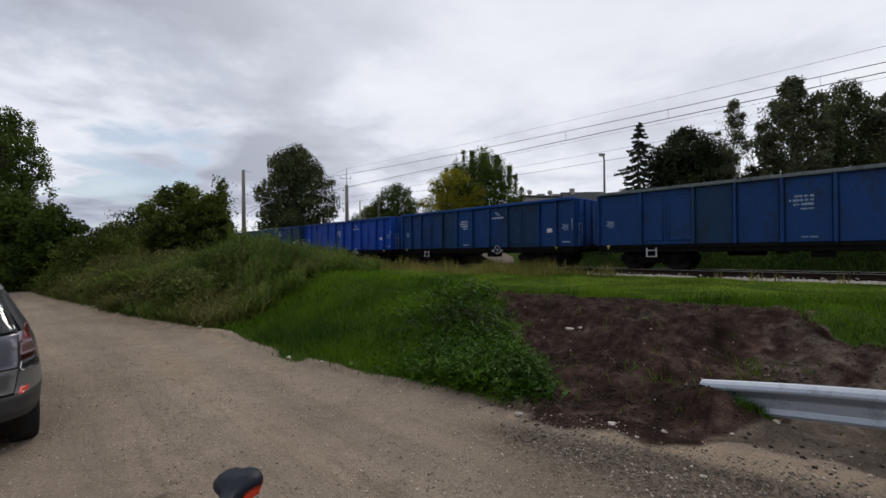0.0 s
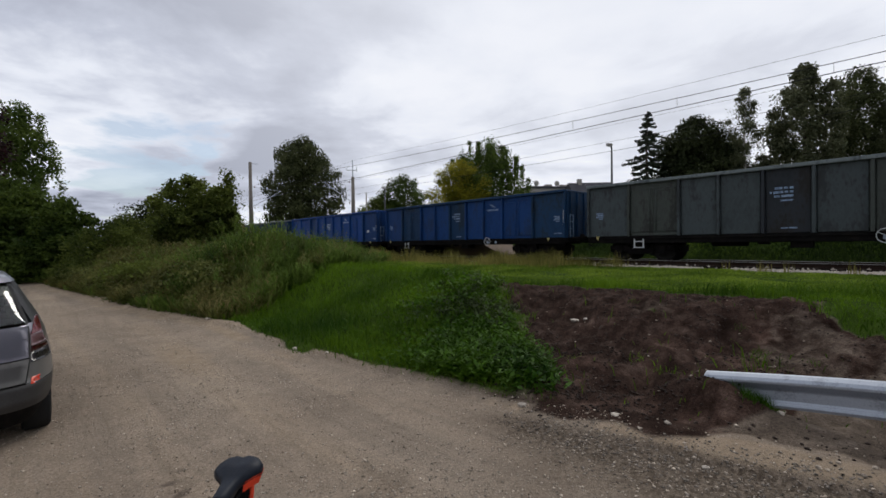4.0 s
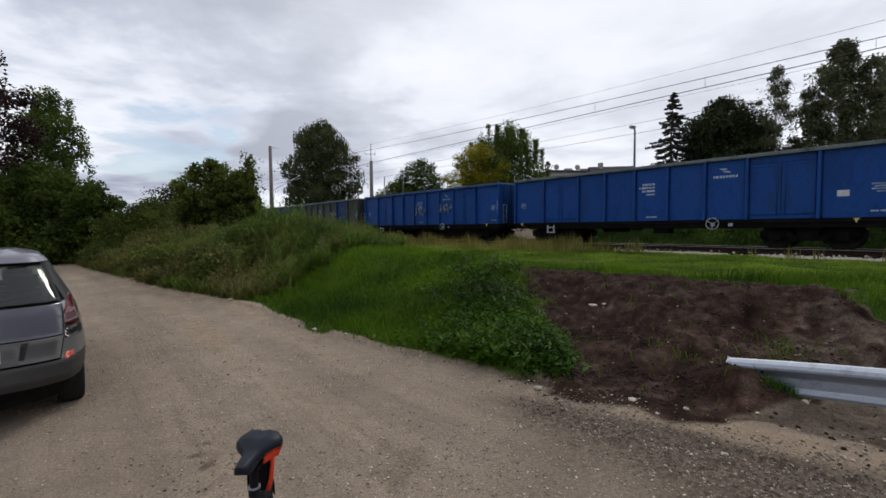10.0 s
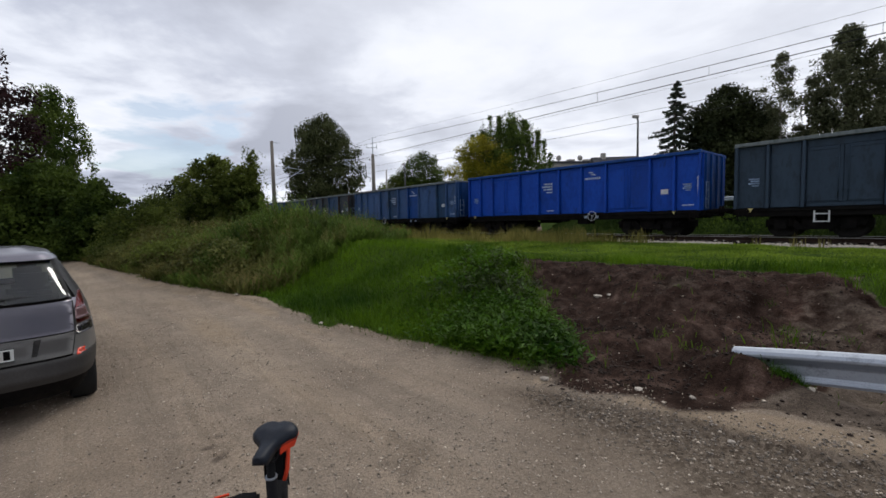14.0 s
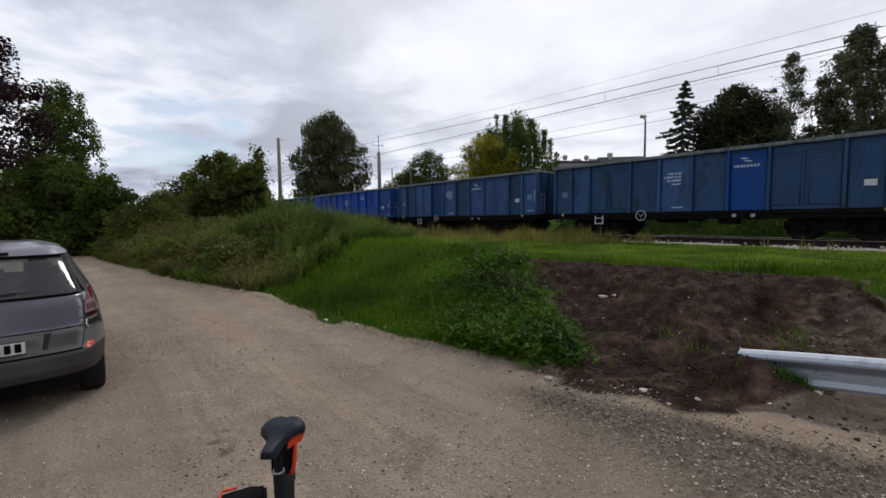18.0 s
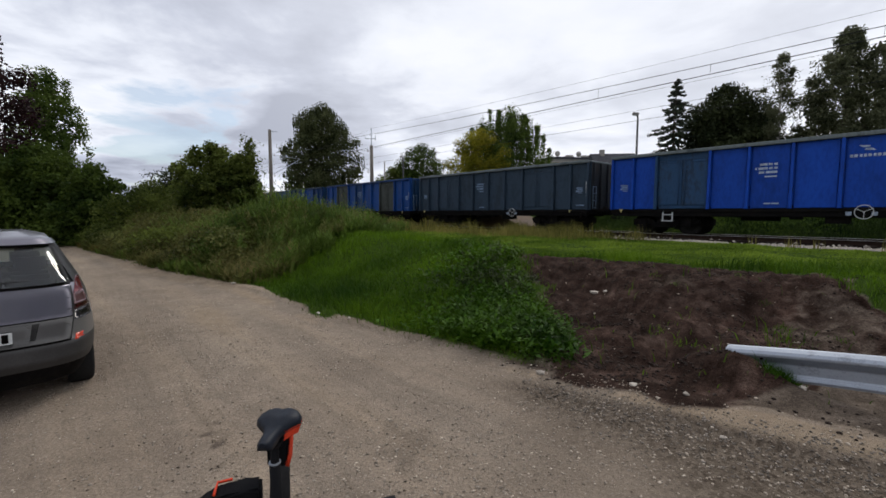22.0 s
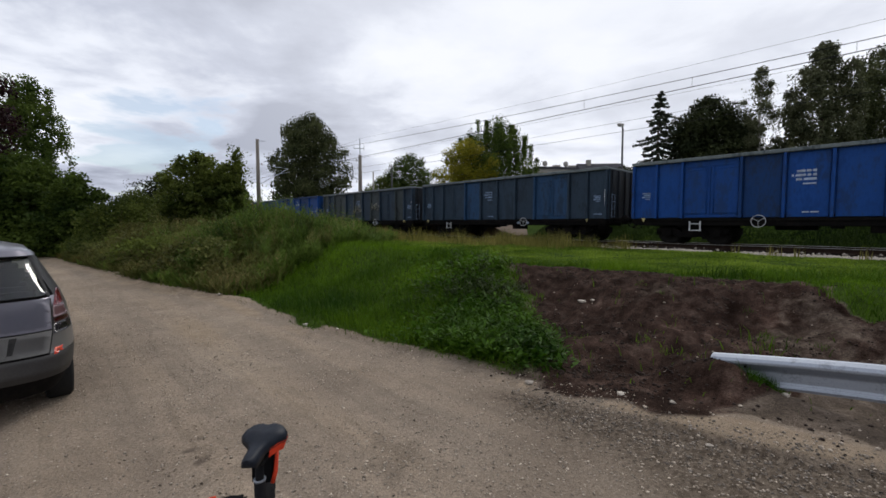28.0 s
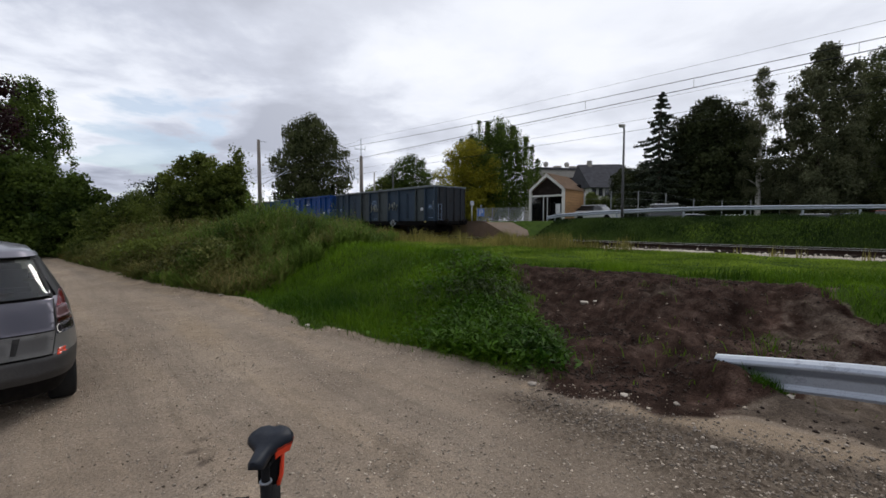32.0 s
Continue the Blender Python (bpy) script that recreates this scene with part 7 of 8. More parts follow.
def build_house():
    h = thing("house", "white rendered house with a steep dark slate roof", "house", pose(31.2, 77.5, 2.0, 0, 0, 4))
    bm = bmesh.new()
    box(bm, -3.8, 3.5, -3.5, 4.5, 0, 6.3)
    part("wall", bm, M["render"], h)
    bm = bmesh.new()
    vs = [bm.verts.new(p) for p in ((-4.2, -4.4, 6.0), (3.9, -4.4, 6.0), (3.9, 0.5, 10.7), (-4.4, 0.5, 10.5), (-4.2, 5.4, 6.0), (3.9, 5.4, 6.0))]
    for f in ((0, 1, 2, 3), (3, 2, 5, 4), (0, 3, 4), (1, 5, 2), (0, 4, 5, 1)):
        bm.faces.new([vs[i] for i in f])
    roof = part("roof", bm, M["slate_roof"], h, "dark slate roof")
    for k in range(6):
        bm = bmesh.new()
        box(bm, -3.5 + k * 1.18, -2.7 + k * 1.18, -3.60, -3.50, 4.6, 5.9)
        wn = part("window", bm, M["dark_glass"], h)
        bm = bmesh.new()
        box(bm, -3.6 + k * 1.18, -3.5 + k * 1.18, -3.64, -3.50, 4.5, 6.0)
        part("frame", bm, M["white"], wn)
    bm = bmesh.new()
    box(bm, -2.6, -1.9, 0.0, 0.7, 9.4, 11.2)
    part("chimney", bm, M["concrete"], roof)
    f = thing("apartment_block", "grey flat-roofed block with satellite dishes behind the house", "apartment block", pose(25.4, 88, 2.0, 0, 0, 8))
    bm = bmesh.new()
    box(bm, -4.6, 5.4, -3, 5, 0, 10.5)
    part("wall", bm, M["concrete"], f)
    bm = bmesh.new()
    box(bm, -4.8, 5.6, -3.2, 5.2, 10.5, 10.9)
    rf = part("roof", bm, M["slate_roof"], f)
    for k, z in ((0, 1.5), (1, 4.5), (2, 7.6)):
        for j in range(5):
            bm = bmesh.new()
            box(bm, -4.2 + j * 1.9, -3.0 + j * 1.9, -3.05, -3.0, z, z + 1.4)
            part("window", bm, M["dark_glass"], f)
    for x in (0.3, 3.7):
        bm = bmesh.new()
        box(bm, x, x + 1.4, 0, 1.0, 10.9, 11.7)
        part("chimney", bm, M["concrete"], rf)
    for x in (-2.1, 2.4):
        bm = bmesh.new()
        lathe(bm, [(0.0, 0.02), (0.05, 0.3), (0.14, 0.55), (0.16, 0.55), (0.08, 0.28), (0.03, 0.02)], "y", (x, -1.0, 11.8), 16)
        tube(bm, [(x, -0.8, 10.9), (x, -0.85, 11.8)], 0.05, 6)
        part("satellite_dish", bm, M["concrete"], rf, "grey satellite dish")


build_house()


def build_fence(name, a, b, posts, height, label, panel=False):
    a, b = Vector(a), Vector(b)
    f = thing(name, label, "fence", pose(a.x, a.y, 0))
    d = b - a
    for k in range(posts):
        p = d * (k / (posts - 1))
        g = gz(a.x + p.x, a.y + p.y)
        bm = bmesh.new()
        box(bm, -0.035, 0.035, -0.035, 0.035, g - 0.1, g + height + 0.05)
        part("post", bm, M["mesh_wire"], f, m=Matrix.Translation((p.x, p.y, 0)))
    for z in np.linspace(0.12, height - 0.03, 9 if panel else 5):
        bm = bmesh.new()
        pts = [d * (k / (posts - 1)) + Vector((0, 0, gz(a.x + d.x * k / (posts - 1), a.y + d.y * k / (posts - 1)) + z)) for k in range(posts)]
        tube(bm, pts, 0.010 if panel else 0.007, 4, cap=False)
        part("wire", bm, M["mesh_wire"], f)
    if panel:
        bm = bmesh.new()
        n = int(d.length / 0.09)
        for k in range(n):
            p = d * (k / n)
            g = gz(a.x + p.x, a.y + p.y)
            box(bm, p.x - 0.012, p.x + 0.012, p.y - 0.008, p.y + 0.008, g + 0.05, g + height)
        tagged(part("bar_infill", bm, M["mesh_wire"], f), kind="stuff")


build_fence("wire_fence", (15.0, 41.5, 0), (50, 36.5, 0), 15, 2.9, "grey wire fence along the car park")
build_fence("mesh_fence", (4.6, 42.0, 0), (9.0, 40.8, 0), 4, 1.35, "grey bar fence beside the station shelter", True)


def parked_car(x, y, turn, paint, label, h=1.48):
    car = thing("parked_car", label, "car", pose(x, y, gz(x, y), 0, 0, turn))
    mat = plain("car_paint_" + label.split()[0], paint, 0.3, 0.0, 0.5, 0.6)
    bm = bmesh.new()
    prof = [(-2.1, 0.35), (-2.15, 0.75), (-1.95, 0.95), (-1.0, 1.02), (1.6, 1.02), (2.0, 0.9), (2.1, 0.6), (2.05, 0.35)]
    for ys in ((-0.86, 0.86),):
        l, r = [bm.verts.new((px, ys[0], pz)) for px, pz in prof], [bm.verts.new((px, ys[1], pz)) for px, pz in prof]
        bm.faces.new(l[::-1])
        bm.faces.new(r)
        for k in range(len(prof)):
            bm.faces.new((l[k], l[(k + 1) % len(prof)], r[(k + 1) % len(prof)], r[k]))
    bevelled(bm, 0.06, 2)
    part("body", bm, mat, car)
    bm = bmesh.new()
    lo = [(-1.1, 1.0), (-0.45, h - 0.06), (1.3, h - 0.06), (1.85, 1.0)]
    l, r = [bm.verts.new((px, -0.80 + (0.12 if pz > 1.1 else 0), pz)) for px, pz in lo], [bm.verts.new((px, 0.80 - (0.12 if pz > 1.1 else 0), pz)) for px, pz in lo]
    bm.faces.new(l[::-1])
    bm.faces.new(r)
    for k in range(4):
        bm.faces.new((l[k], l[(k + 1) % 4], r[(k + 1) % 4], r[k]))
    part("cabin", bm, M["dark_glass"], car, "dark glazed cabin")
    bm = bmesh.new()
    box(bm, -0.5, 1.35, -0.69, 0.69, h - 0.07, h)
    bevelled(bm, 0.03)
    part("roof", bm, mat, car)
    for px in (-1.35, 1.3):
        for py in (-0.80, 0.80):
            bm = bmesh.new()
            lathe(bm, [(py - 0.1, 0.02), (py - 0.1, 0.30), (py - 0.07, 0.32), (py + 0.07, 0.32), (py + 0.1, 0.30), (py + 0.1, 0.02)], "y", (px, 0, 0.32), 18)
            part("wheel", bm, M["black"], car)


parked_car(19.8, 35.0, 165, (0.62, 0.63, 0.64), "white parked van behind the guard rail", 2.36)
parked_car(22.3, 35.6, 120, (0.60, 0.61, 0.62), "white parked car behind the guard rail", 1.58)
parked_car(15.6, 39.6, 130, (0.50, 0.51, 0.53), "silver parked car behind the guard rail", 1.55)
parked_car(26.5, 35.2, 110, (0.58, 0.60, 0.58), "pale parked car behind the guard rail", 1.52)
parked_car(32.8, 35.0, 125, (0.55, 0.55, 0.55), "silver parked car behind the guard rail", 1.60)
parked_car(35.9, 35.4, 125, (0.22, 0.24, 0.28), "grey parked car behind the guard rail", 1.66)
parked_car(39.2, 35.2, 150, (0.30, 0.05, 0.03), "red parked van behind the guard rail", 1.90)


def build_signs():
    s = thing("parking_sign", "blue parking sign with a white letter on a post", "sign", pose(4.5, 38.0, gz(4.5, 38.0)))
    bm = bmesh.new()
    tube(bm, [(0, 0, -0.1), (0, 0, 1.5)], 0.03, 8)
    part("post", bm, M["galv"], s)
    bm = bmesh.new()
    box(bm, -0.3, 0.3, -0.05, -0.03, 0.45, 1.15)
    plate = part("plate", bm, M["sign_blue"], s)
    cu = bpy.data.curves.new("letter", "FONT")
    cu.body, cu.size, cu.extrude = "P", 0.75, 0.004
    tmp = new("letter_tmp", cu)
    me = bpy.data.meshes.new_from_object(tmp)
    bpy.data.objects.remove(tmp)
    me.materials.clear()
    me.materials.append(M["white"])
    part("letter", me, None, plate, "white letter P", pose(-0.19, -0.058, 0.53, 90, 0, 0))
    s = thing("track_sign", "small white sign on a post at the platform end", "sign", pose(3.65, 37.5, gz(3.65, 37.5)))
    bm = bmesh.new()
    tube(bm, [(0, 0, -0.1), (0, 0, 1.75)], 0.045, 8)
    part("post", bm, M["white"], s)
    bm = bmesh.new()
    box(bm, -0.16, 0.16, -0.07, -0.045, 1.45, 1.80)
    part("plate", bm, M["white"], s)


build_signs()


# ---- the parked grey car by the road ----
def car_outline(z):
    """Rear end, front end and half width of the car at a height."""
    rear = np.interp(z, [0.20, 0.34, 0.45, 0.58, 0.62, 0.80, 1.06, 1.12, 1.46, 1.50, 1.56, 1.62], [0.12, 0.03, -0.02, -0.01, 0.03, 0.05, 0.10, 0.15, 0.36, 0.33, 0.38, 0.75])
    front = np.interp(z, [0.20, 0.45, 0.70, 0.85, 1.00, 1.10, 1.50, 1.58, 1.62], [4.05, 4.22, 4.20, 4.00, 3.55, 3.25, 2.35, 2.0, 1.5])
    half = np.interp(z, [0.20, 0.30, 0.45, 0.62, 0.80, 1.00, 1.12, 1.17, 1.46, 1.56, 1.62], [0.79, 0.84, 0.880, 0.895, 0.885, 0.848, 0.805, 0.782, 0.645, 0.57, 0.40])
    return rear, front, half


def car_ring(z, n=160, grow=0.0):
    r, f, h = car_outline(z)
    cx, lx, p = (r + f) / 2, (f - r) / 2, 6.5
    pts = []
    for k in range(n):
        a = 2 * math.pi * k / n
        c, s = math.cos(a), math.sin(a)
        d = (abs(c) ** p + abs(s) ** p) ** (-1 / p)
        x, y = c * d, s * d
        bulge = 0.10 * (1 - y * y) * (-1 if x < 0 else 1) * (abs(x) > 0.93)
        pts.append((cx + x * (lx + grow) + bulge * 0.5, y * (h + grow), z))
    return pts


def car_shell(name, z0, z1, mat, parent, steps=8, keep=None, grow=0.0, label="", thick=0.0):
    """A band of the body between two heights; keep picks its faces by their middle."""
    bm = bmesh.new()
    rows = [[bm.verts.new(p) for p in car_ring(z0 + (z1 - z0) * k / steps, grow=grow)] for k in range(steps + 1)]
    n = len(rows[0])
    for a, b in zip(rows, rows[1:]):
        for k in range(n):
            q = [a[k], a[(k + 1) % n], b[(k + 1) % n], b[k]]
            c = sum((v.co for v in q), Vector()) / 4
            if keep is None or keep(c):
                f = bm.faces.new(q)
                f.smooth = True
    loose = [v for v in bm.verts if not v.link_faces]
    bmesh.ops.delete(bm, geom=loose, context="VERTS")
    if thick:
        bmesh.ops.solidify(bm, geom=bm.faces[:], thickness=thick)
    return part(name, bm, mat, parent, label)


def rear_patch(name, low, high, z0, z1, mat, parent, lift=0.006, label="", ny=10, nz=5, thick=0.008, level=0.0):
    """A thin pad on the car's tail between two heights. low, high: its span across at the lower and at the upper edge; level: how far it sinks towards the flank."""
    bm = bmesh.new()

    def at(y, z, o):
        z -= level * (abs(y) / 0.7) ** 2
        r, f, h = car_outline(z)
        t = min(0.999, abs(y) / h)
        x = (1 - t ** 6.5) ** (1 / 6.5)
        cx, lx = (r + f) / 2, (f - r) / 2
        return bm.verts.new((cx - x * (lx + o) - 0.05 * (1 - t * t) * (x > 0.93), y, z))
    g = []
    for j in range(nz + 1):
        k = j / nz
        y0, y1 = low[0] + (high[0] - low[0]) * k, low[1] + (high[1] - low[1]) * k
        g.append([at(y0 + (y1 - y0) * i / ny, z0 + (z1 - z0) * k, lift) for i in range(ny + 1)])
    for j in range(nz):
        for i in range(ny):
            f = bm.faces.new((g[j][i], g[j][i + 1], g[j + 1][i + 1], g[j + 1][i]))
            f.smooth = True
    if thick:
        bmesh.ops.solidify(bm, geom=bm.faces[:], thickness=thick)
    return part(name, bm, mat, parent, label)


def build_car():
    car = thing("parked_van_car", "purple-grey compact family car parked on the dirt road", "car", pose(-3.965, 3.545, gz(-3.965, 3.545) - 0.005, 0, 0, 134))
    paint = material("purple_grey_paint", (0.145, 0.140, 0.170), rough=0.33, metal=0.75, vary=0.05, scale=2, fine_scale=260, bump=0.0, spec=0.5)
    paint.node_tree.nodes["Principled BSDF"].inputs["Coat Weight"].default_value = 0.6
    paint.node_tree.nodes["Principled BSDF"].inputs["Coat Roughness"].default_value = 0.08
    grey = material("dark_bumper_plastic", (0.034, 0.032, 0.031), rough=0.55, vary=0.20, scale=4, fine_scale=60, bump=0.05, spec=0.3)
    silver = material("grey_bumper_paint", (0.165, 0.160, 0.155), rough=0.38, metal=0.35, vary=0.08, scale=3, fine_scale=80, bump=0.0, spec=0.4)
    red = plain("red_lamp_plastic", (0.19, 0.012, 0.018), 0.18, 0, 0.5, 0.3)
    deep_red = plain("dark_red_lamp_plastic", (0.060, 0.006, 0.009), 0.18, 0, 0.5, 0.3)
    clear = plain("pale_lamp_plastic", (0.24, 0.13, 0.14), 0.22, 0, 0.5, 0.3)
    smoke = plain("smoked_lamp_plastic", (0.035, 0.030, 0.034), 0.20, 0, 0.5, 0.3)
    reflector = plain("red_reflector", (0.85, 0.060, 0.018), 0.25)
    pane = thin_glass("car_glass", (0.64, 0.73, 0.74), 0.05, 0.26)
    seal = plain("black_trim", (0.008, 0.008, 0.009), 0.45, 0, 0.3)
    cloth = material("seat_cloth", (0.030, 0.031, 0.034), rough=0.9, vary=0.2, scale=8, fine_scale=120, bump=0.1)
    rubber = material("tyre_rubber", (0.016, 0.016, 0.016), rough=0.85, vary=0.2)
    for at, nm in ((lambda c: c.x < 0.75, "rear"), (lambda c: c.x > 3.3, "front")):
        car_shell("valance", 0.22, 0.39, M["black"], car, 4, at, grow=-0.012, label="black lower valance")
        car_shell("bumper", 0.385, 0.605, grey, car, 10, at, label="dark grey plastic bumper", grow=0.006)
        car_shell("bumper_top", 0.605, 0.775, silver, car, 6, at, label="grey upper part of the bumper", grow=0.003)
    car_shell("lower_side", 0.26, 0.775, paint, car, 6, lambda c: 0.75 <= c.x <= 3.3 and abs(c.y) > 0.5)
    car_shell("body", 0.775, 1.12, paint, car, 12, None)
    bm = bmesh.new()
    bm.faces.new([bm.verts.new(p) for p in car_ring(1.02, grow=-0.05)])
    part("parcel_shelf", bm, M["black"], car, "dark parcel shelf")
    # tailgate: glass in a black surround, painted panel, grey strip with the plate
    window = rear_patch("rear_window", (-0.685, 0.685), (-0.575, 0.575), 1.125, 1.492, pane, car, 0.004, "rear window with the seats showing through", ny=24, nz=10, thick=0.0)
    window.visible_shadow = False
    for sy in (-1, 1):
        rear_patch("window_seal", *[tuple(sorted((sy * a_, sy * b_))) for a_, b_ in ((0.672, 0.700), (0.558, 0.590))], 1.115, 1.495, seal, window, 0.007, ny=3, nz=10)
    rear_patch("window_seal", (-0.69, 0.69), (-0.68, 0.68), 1.108, 1.132, seal, window, 0.007, ny=20, nz=1)
    rear_patch("window_seal", (-0.58, 0.58), (-0.575, 0.575), 1.478, 1.498, seal, window, 0.007, ny=20, nz=1)
    wiper = bmesh.new()
    tube(wiper, [(0.09, 0.02, 1.12), (0.085, 0.02, 1.16), (0.12, -0.20, 1.175), (0.155, -0.42, 1.18)], [0.018, 0.012, 0.008, 0.006], 6)
    part("wiper", wiper, seal, window, "black rear wiper")
    for side in (-1, 1):
        car_shell("pillar", 1.12, 1.50, seal, car, 8, lambda c: c.y * side > 0 and c.x < 0.9 and not (c.x < 0.55 and abs(c.y) < car_outline(c.z)[2] - 0.075), label="black rear pillar")
        for px in (1.55, 2.45):
            car_shell("pillar", 1.12, 1.50, seal, car, 6, lambda c: c.y * side > 0 and abs(c.x - px) < 0.06, label="black pillar")
    car_shell("side_window", 1.12, 1.50, pane, car, 6, lambda c: c.x >= 0.9 and not (abs(c.x - 1.55) < 0.06 or abs(c.x - 2.45) < 0.06)).visible_shadow = False
    car_shell("spoiler", 1.505, 1.552, paint, car, 4, lambda c: c.x < 0.8, grow=0.018, label="purple-grey roof spoiler")
    car_shell("roof_rim", 1.50, 1.62, paint, car, 6, None)
    bm = bmesh.new()
    bm.faces.new([bm.verts.new(p) for p in car_ring(1.62)])
    part("roof", bm, paint, car)
    bm = bmesh.new()
    bm.faces.new([bm.verts.new(p) for p in car_ring(0.24, grow=-0.08)])
    part("floor_pan", bm, M["black"], car)
    rear_patch("brake_light", (-0.20, 0.20), (-0.20, 0.20), 1.515, 1.540, deep_red, car, 0.028, "high-level red brake light", ny=6, nz=1)
    rear_patch("tailgate_panel", (-0.688, 0.688), (-0.688, 0.688), 0.822, 1.100, paint, car, 0.008, "purple-grey painted tailgate panel", ny=24, nz=8)
    strip = rear_patch("tailgate_strip", (-0.655, 0.655), (-0.688, 0.688), 0.612, 0.812, silver, car, 0.010, "grey strip across the foot of the tailgate", ny=24, nz=4)
    rear_patch("plate_recess", (-0.41, 0.41), (-0.45, 0.45), 0.632, 0.795, grey, strip, 0.012, "dark recess round the number plate", ny=14, nz=3, thick=0.004)
    rear_patch("strip_pad", (-0.375, 0.375), (-0.40, 0.40), 0.632, 0.795, silver, strip, 0.016, ny=14, nz=3, thick=0.004)
    pl = rear_patch("number_plate", (-0.27, 0.25), (-0.27, 0.25), 0.648, 0.760, plain("plate_white", (0.72, 0.72, 0.70), 0.4), car, 0.026, "white number plate with dark bars")
    for z0, z1 in ((0.648, 0.653), (0.755, 0.760)):
        rear_patch("plate_border", (-0.27, 0.25), (-0.27, 0.25), z0, z1, seal, pl, 0.029, ny=6, nz=1)
    for k in range(7):
        y = -0.245 + k * 0.066 + (0.03 if k > 3 else 0)
        rear_patch("plate_bar", (y, y + 0.042), (y, y + 0.042), 0.667, 0.742, seal, pl, 0.030, ny=2, nz=1)
    rear_patch("shut_line", (-0.66, 0.66), (-0.66, 0.66), 0.597, 0.611, seal, car, 0.011, ny=20, nz=1)
    rear_patch("shut_line", (-0.688, 0.688), (-0.688, 0.688), 0.812, 0.822, seal, car, 0.009, ny=20, nz=1)
    badge = bmesh.new()
    lathe(badge, [(-0.004, 0.001), (-0.004, 0.028), (0.004, 0.032)], "x", (-0.004, 0.0, 0.96), 4)
    part("badge", badge, M["galv"], car, "small bright diamond-shaped plate")
    for sy in (-1, 1):
        def span(a_, b_):
            return tuple(sorted((sy * a_, sy * b_)))
        rear_patch("shut_line", span(0.655, 0.666), span(0.688, 0.699), 0.611, 0.812, seal, car, 0.010, ny=2, nz=4)
        rear_patch("shut_line", span(0.688, 0.699), span(0.688, 0.699), 0.812, 1.10, seal, car, 0.010, ny=2, nz=6)
        lamp = rear_patch("tail_light", span(0.702, 0.845), span(0.705, 0.822), 0.872, 0.925, deep_red, car, 0.012, "tail light in red, pale and dark fields", ny=8, nz=3)
        rear_patch("indicator", span(0.705, 0.822), span(0.706, 0.795), 0.925, 1.025, clear, lamp, 0.012, "pale lens", ny=8, nz=4)
        rear_patch("stop_lens", span(0.706, 0.795), span(0.745, 0.775), 1.025, 1.165, red, lamp, 0.012, "red lens", ny=8, nz=4)
        rear_patch("smoked_foot", span(0.700, 0.852), span(0.702, 0.845), 0.782, 0.872, smoke, lamp, 0.012, "smoked grey foot of the lamp", ny=8, nz=3)
        rear_patch("reflector", span(0.690, 0.765), span(0.700, 0.775), 0.592, 0.648, reflector, car, 0.010, "bright red reflector", ny=4, nz=2)
    # wheels
    for x in (0.68, 3.40):
        for sy in (-1, 1):
            bm = bmesh.new()
            y = sy * 0.755
            lathe(bm, [(y - sy * 0.11, 0.19), (y - sy * 0.11, 0.30), (y - sy * 0.09, 0.322), (y - sy * 0.02, 0.326), (y + sy * 0.07, 0.322), (y + sy * 0.095, 0.30), (y + sy * 0.10, 0.21)], "y", (x, 0, 0.322), 32)
            wheel = part("wheel", bm, rubber, car, "black tyre")
            bm = bmesh.new()
            lathe(bm, [(y - sy * 0.05, 0.02), (y + sy * 0.06, 0.05), (y + sy * 0.05, 0.16), (y + sy * 0.085, 0.205), (y - sy * 0.1, 0.205)], "y", (x, 0, 0.322), 20)
            part("rim", bm, silver, wheel)
    # seats seen through the window
    for sx, ys in ((0.98, (-0.42, 0.0, 0.42)), (1.95, (-0.38, 0.38))):
        for y in ys:
            bm = bmesh.new()
            box(bm, sx, sx + 0.16, y - 0.20, y + 0.20, 0.6, 1.14)
            bevelled(bm, 0.05, 2)
            seat = part("car_seat", bm, cloth, car)
            bm = bmesh.new()
            box(bm, sx + 0.03, sx + 0.13, y - 0.13, y + 0.13, 1.16, 1.38)
            bevelled(bm, 0.045, 2)
            part("headrest", bm, cloth, seat)


build_car()


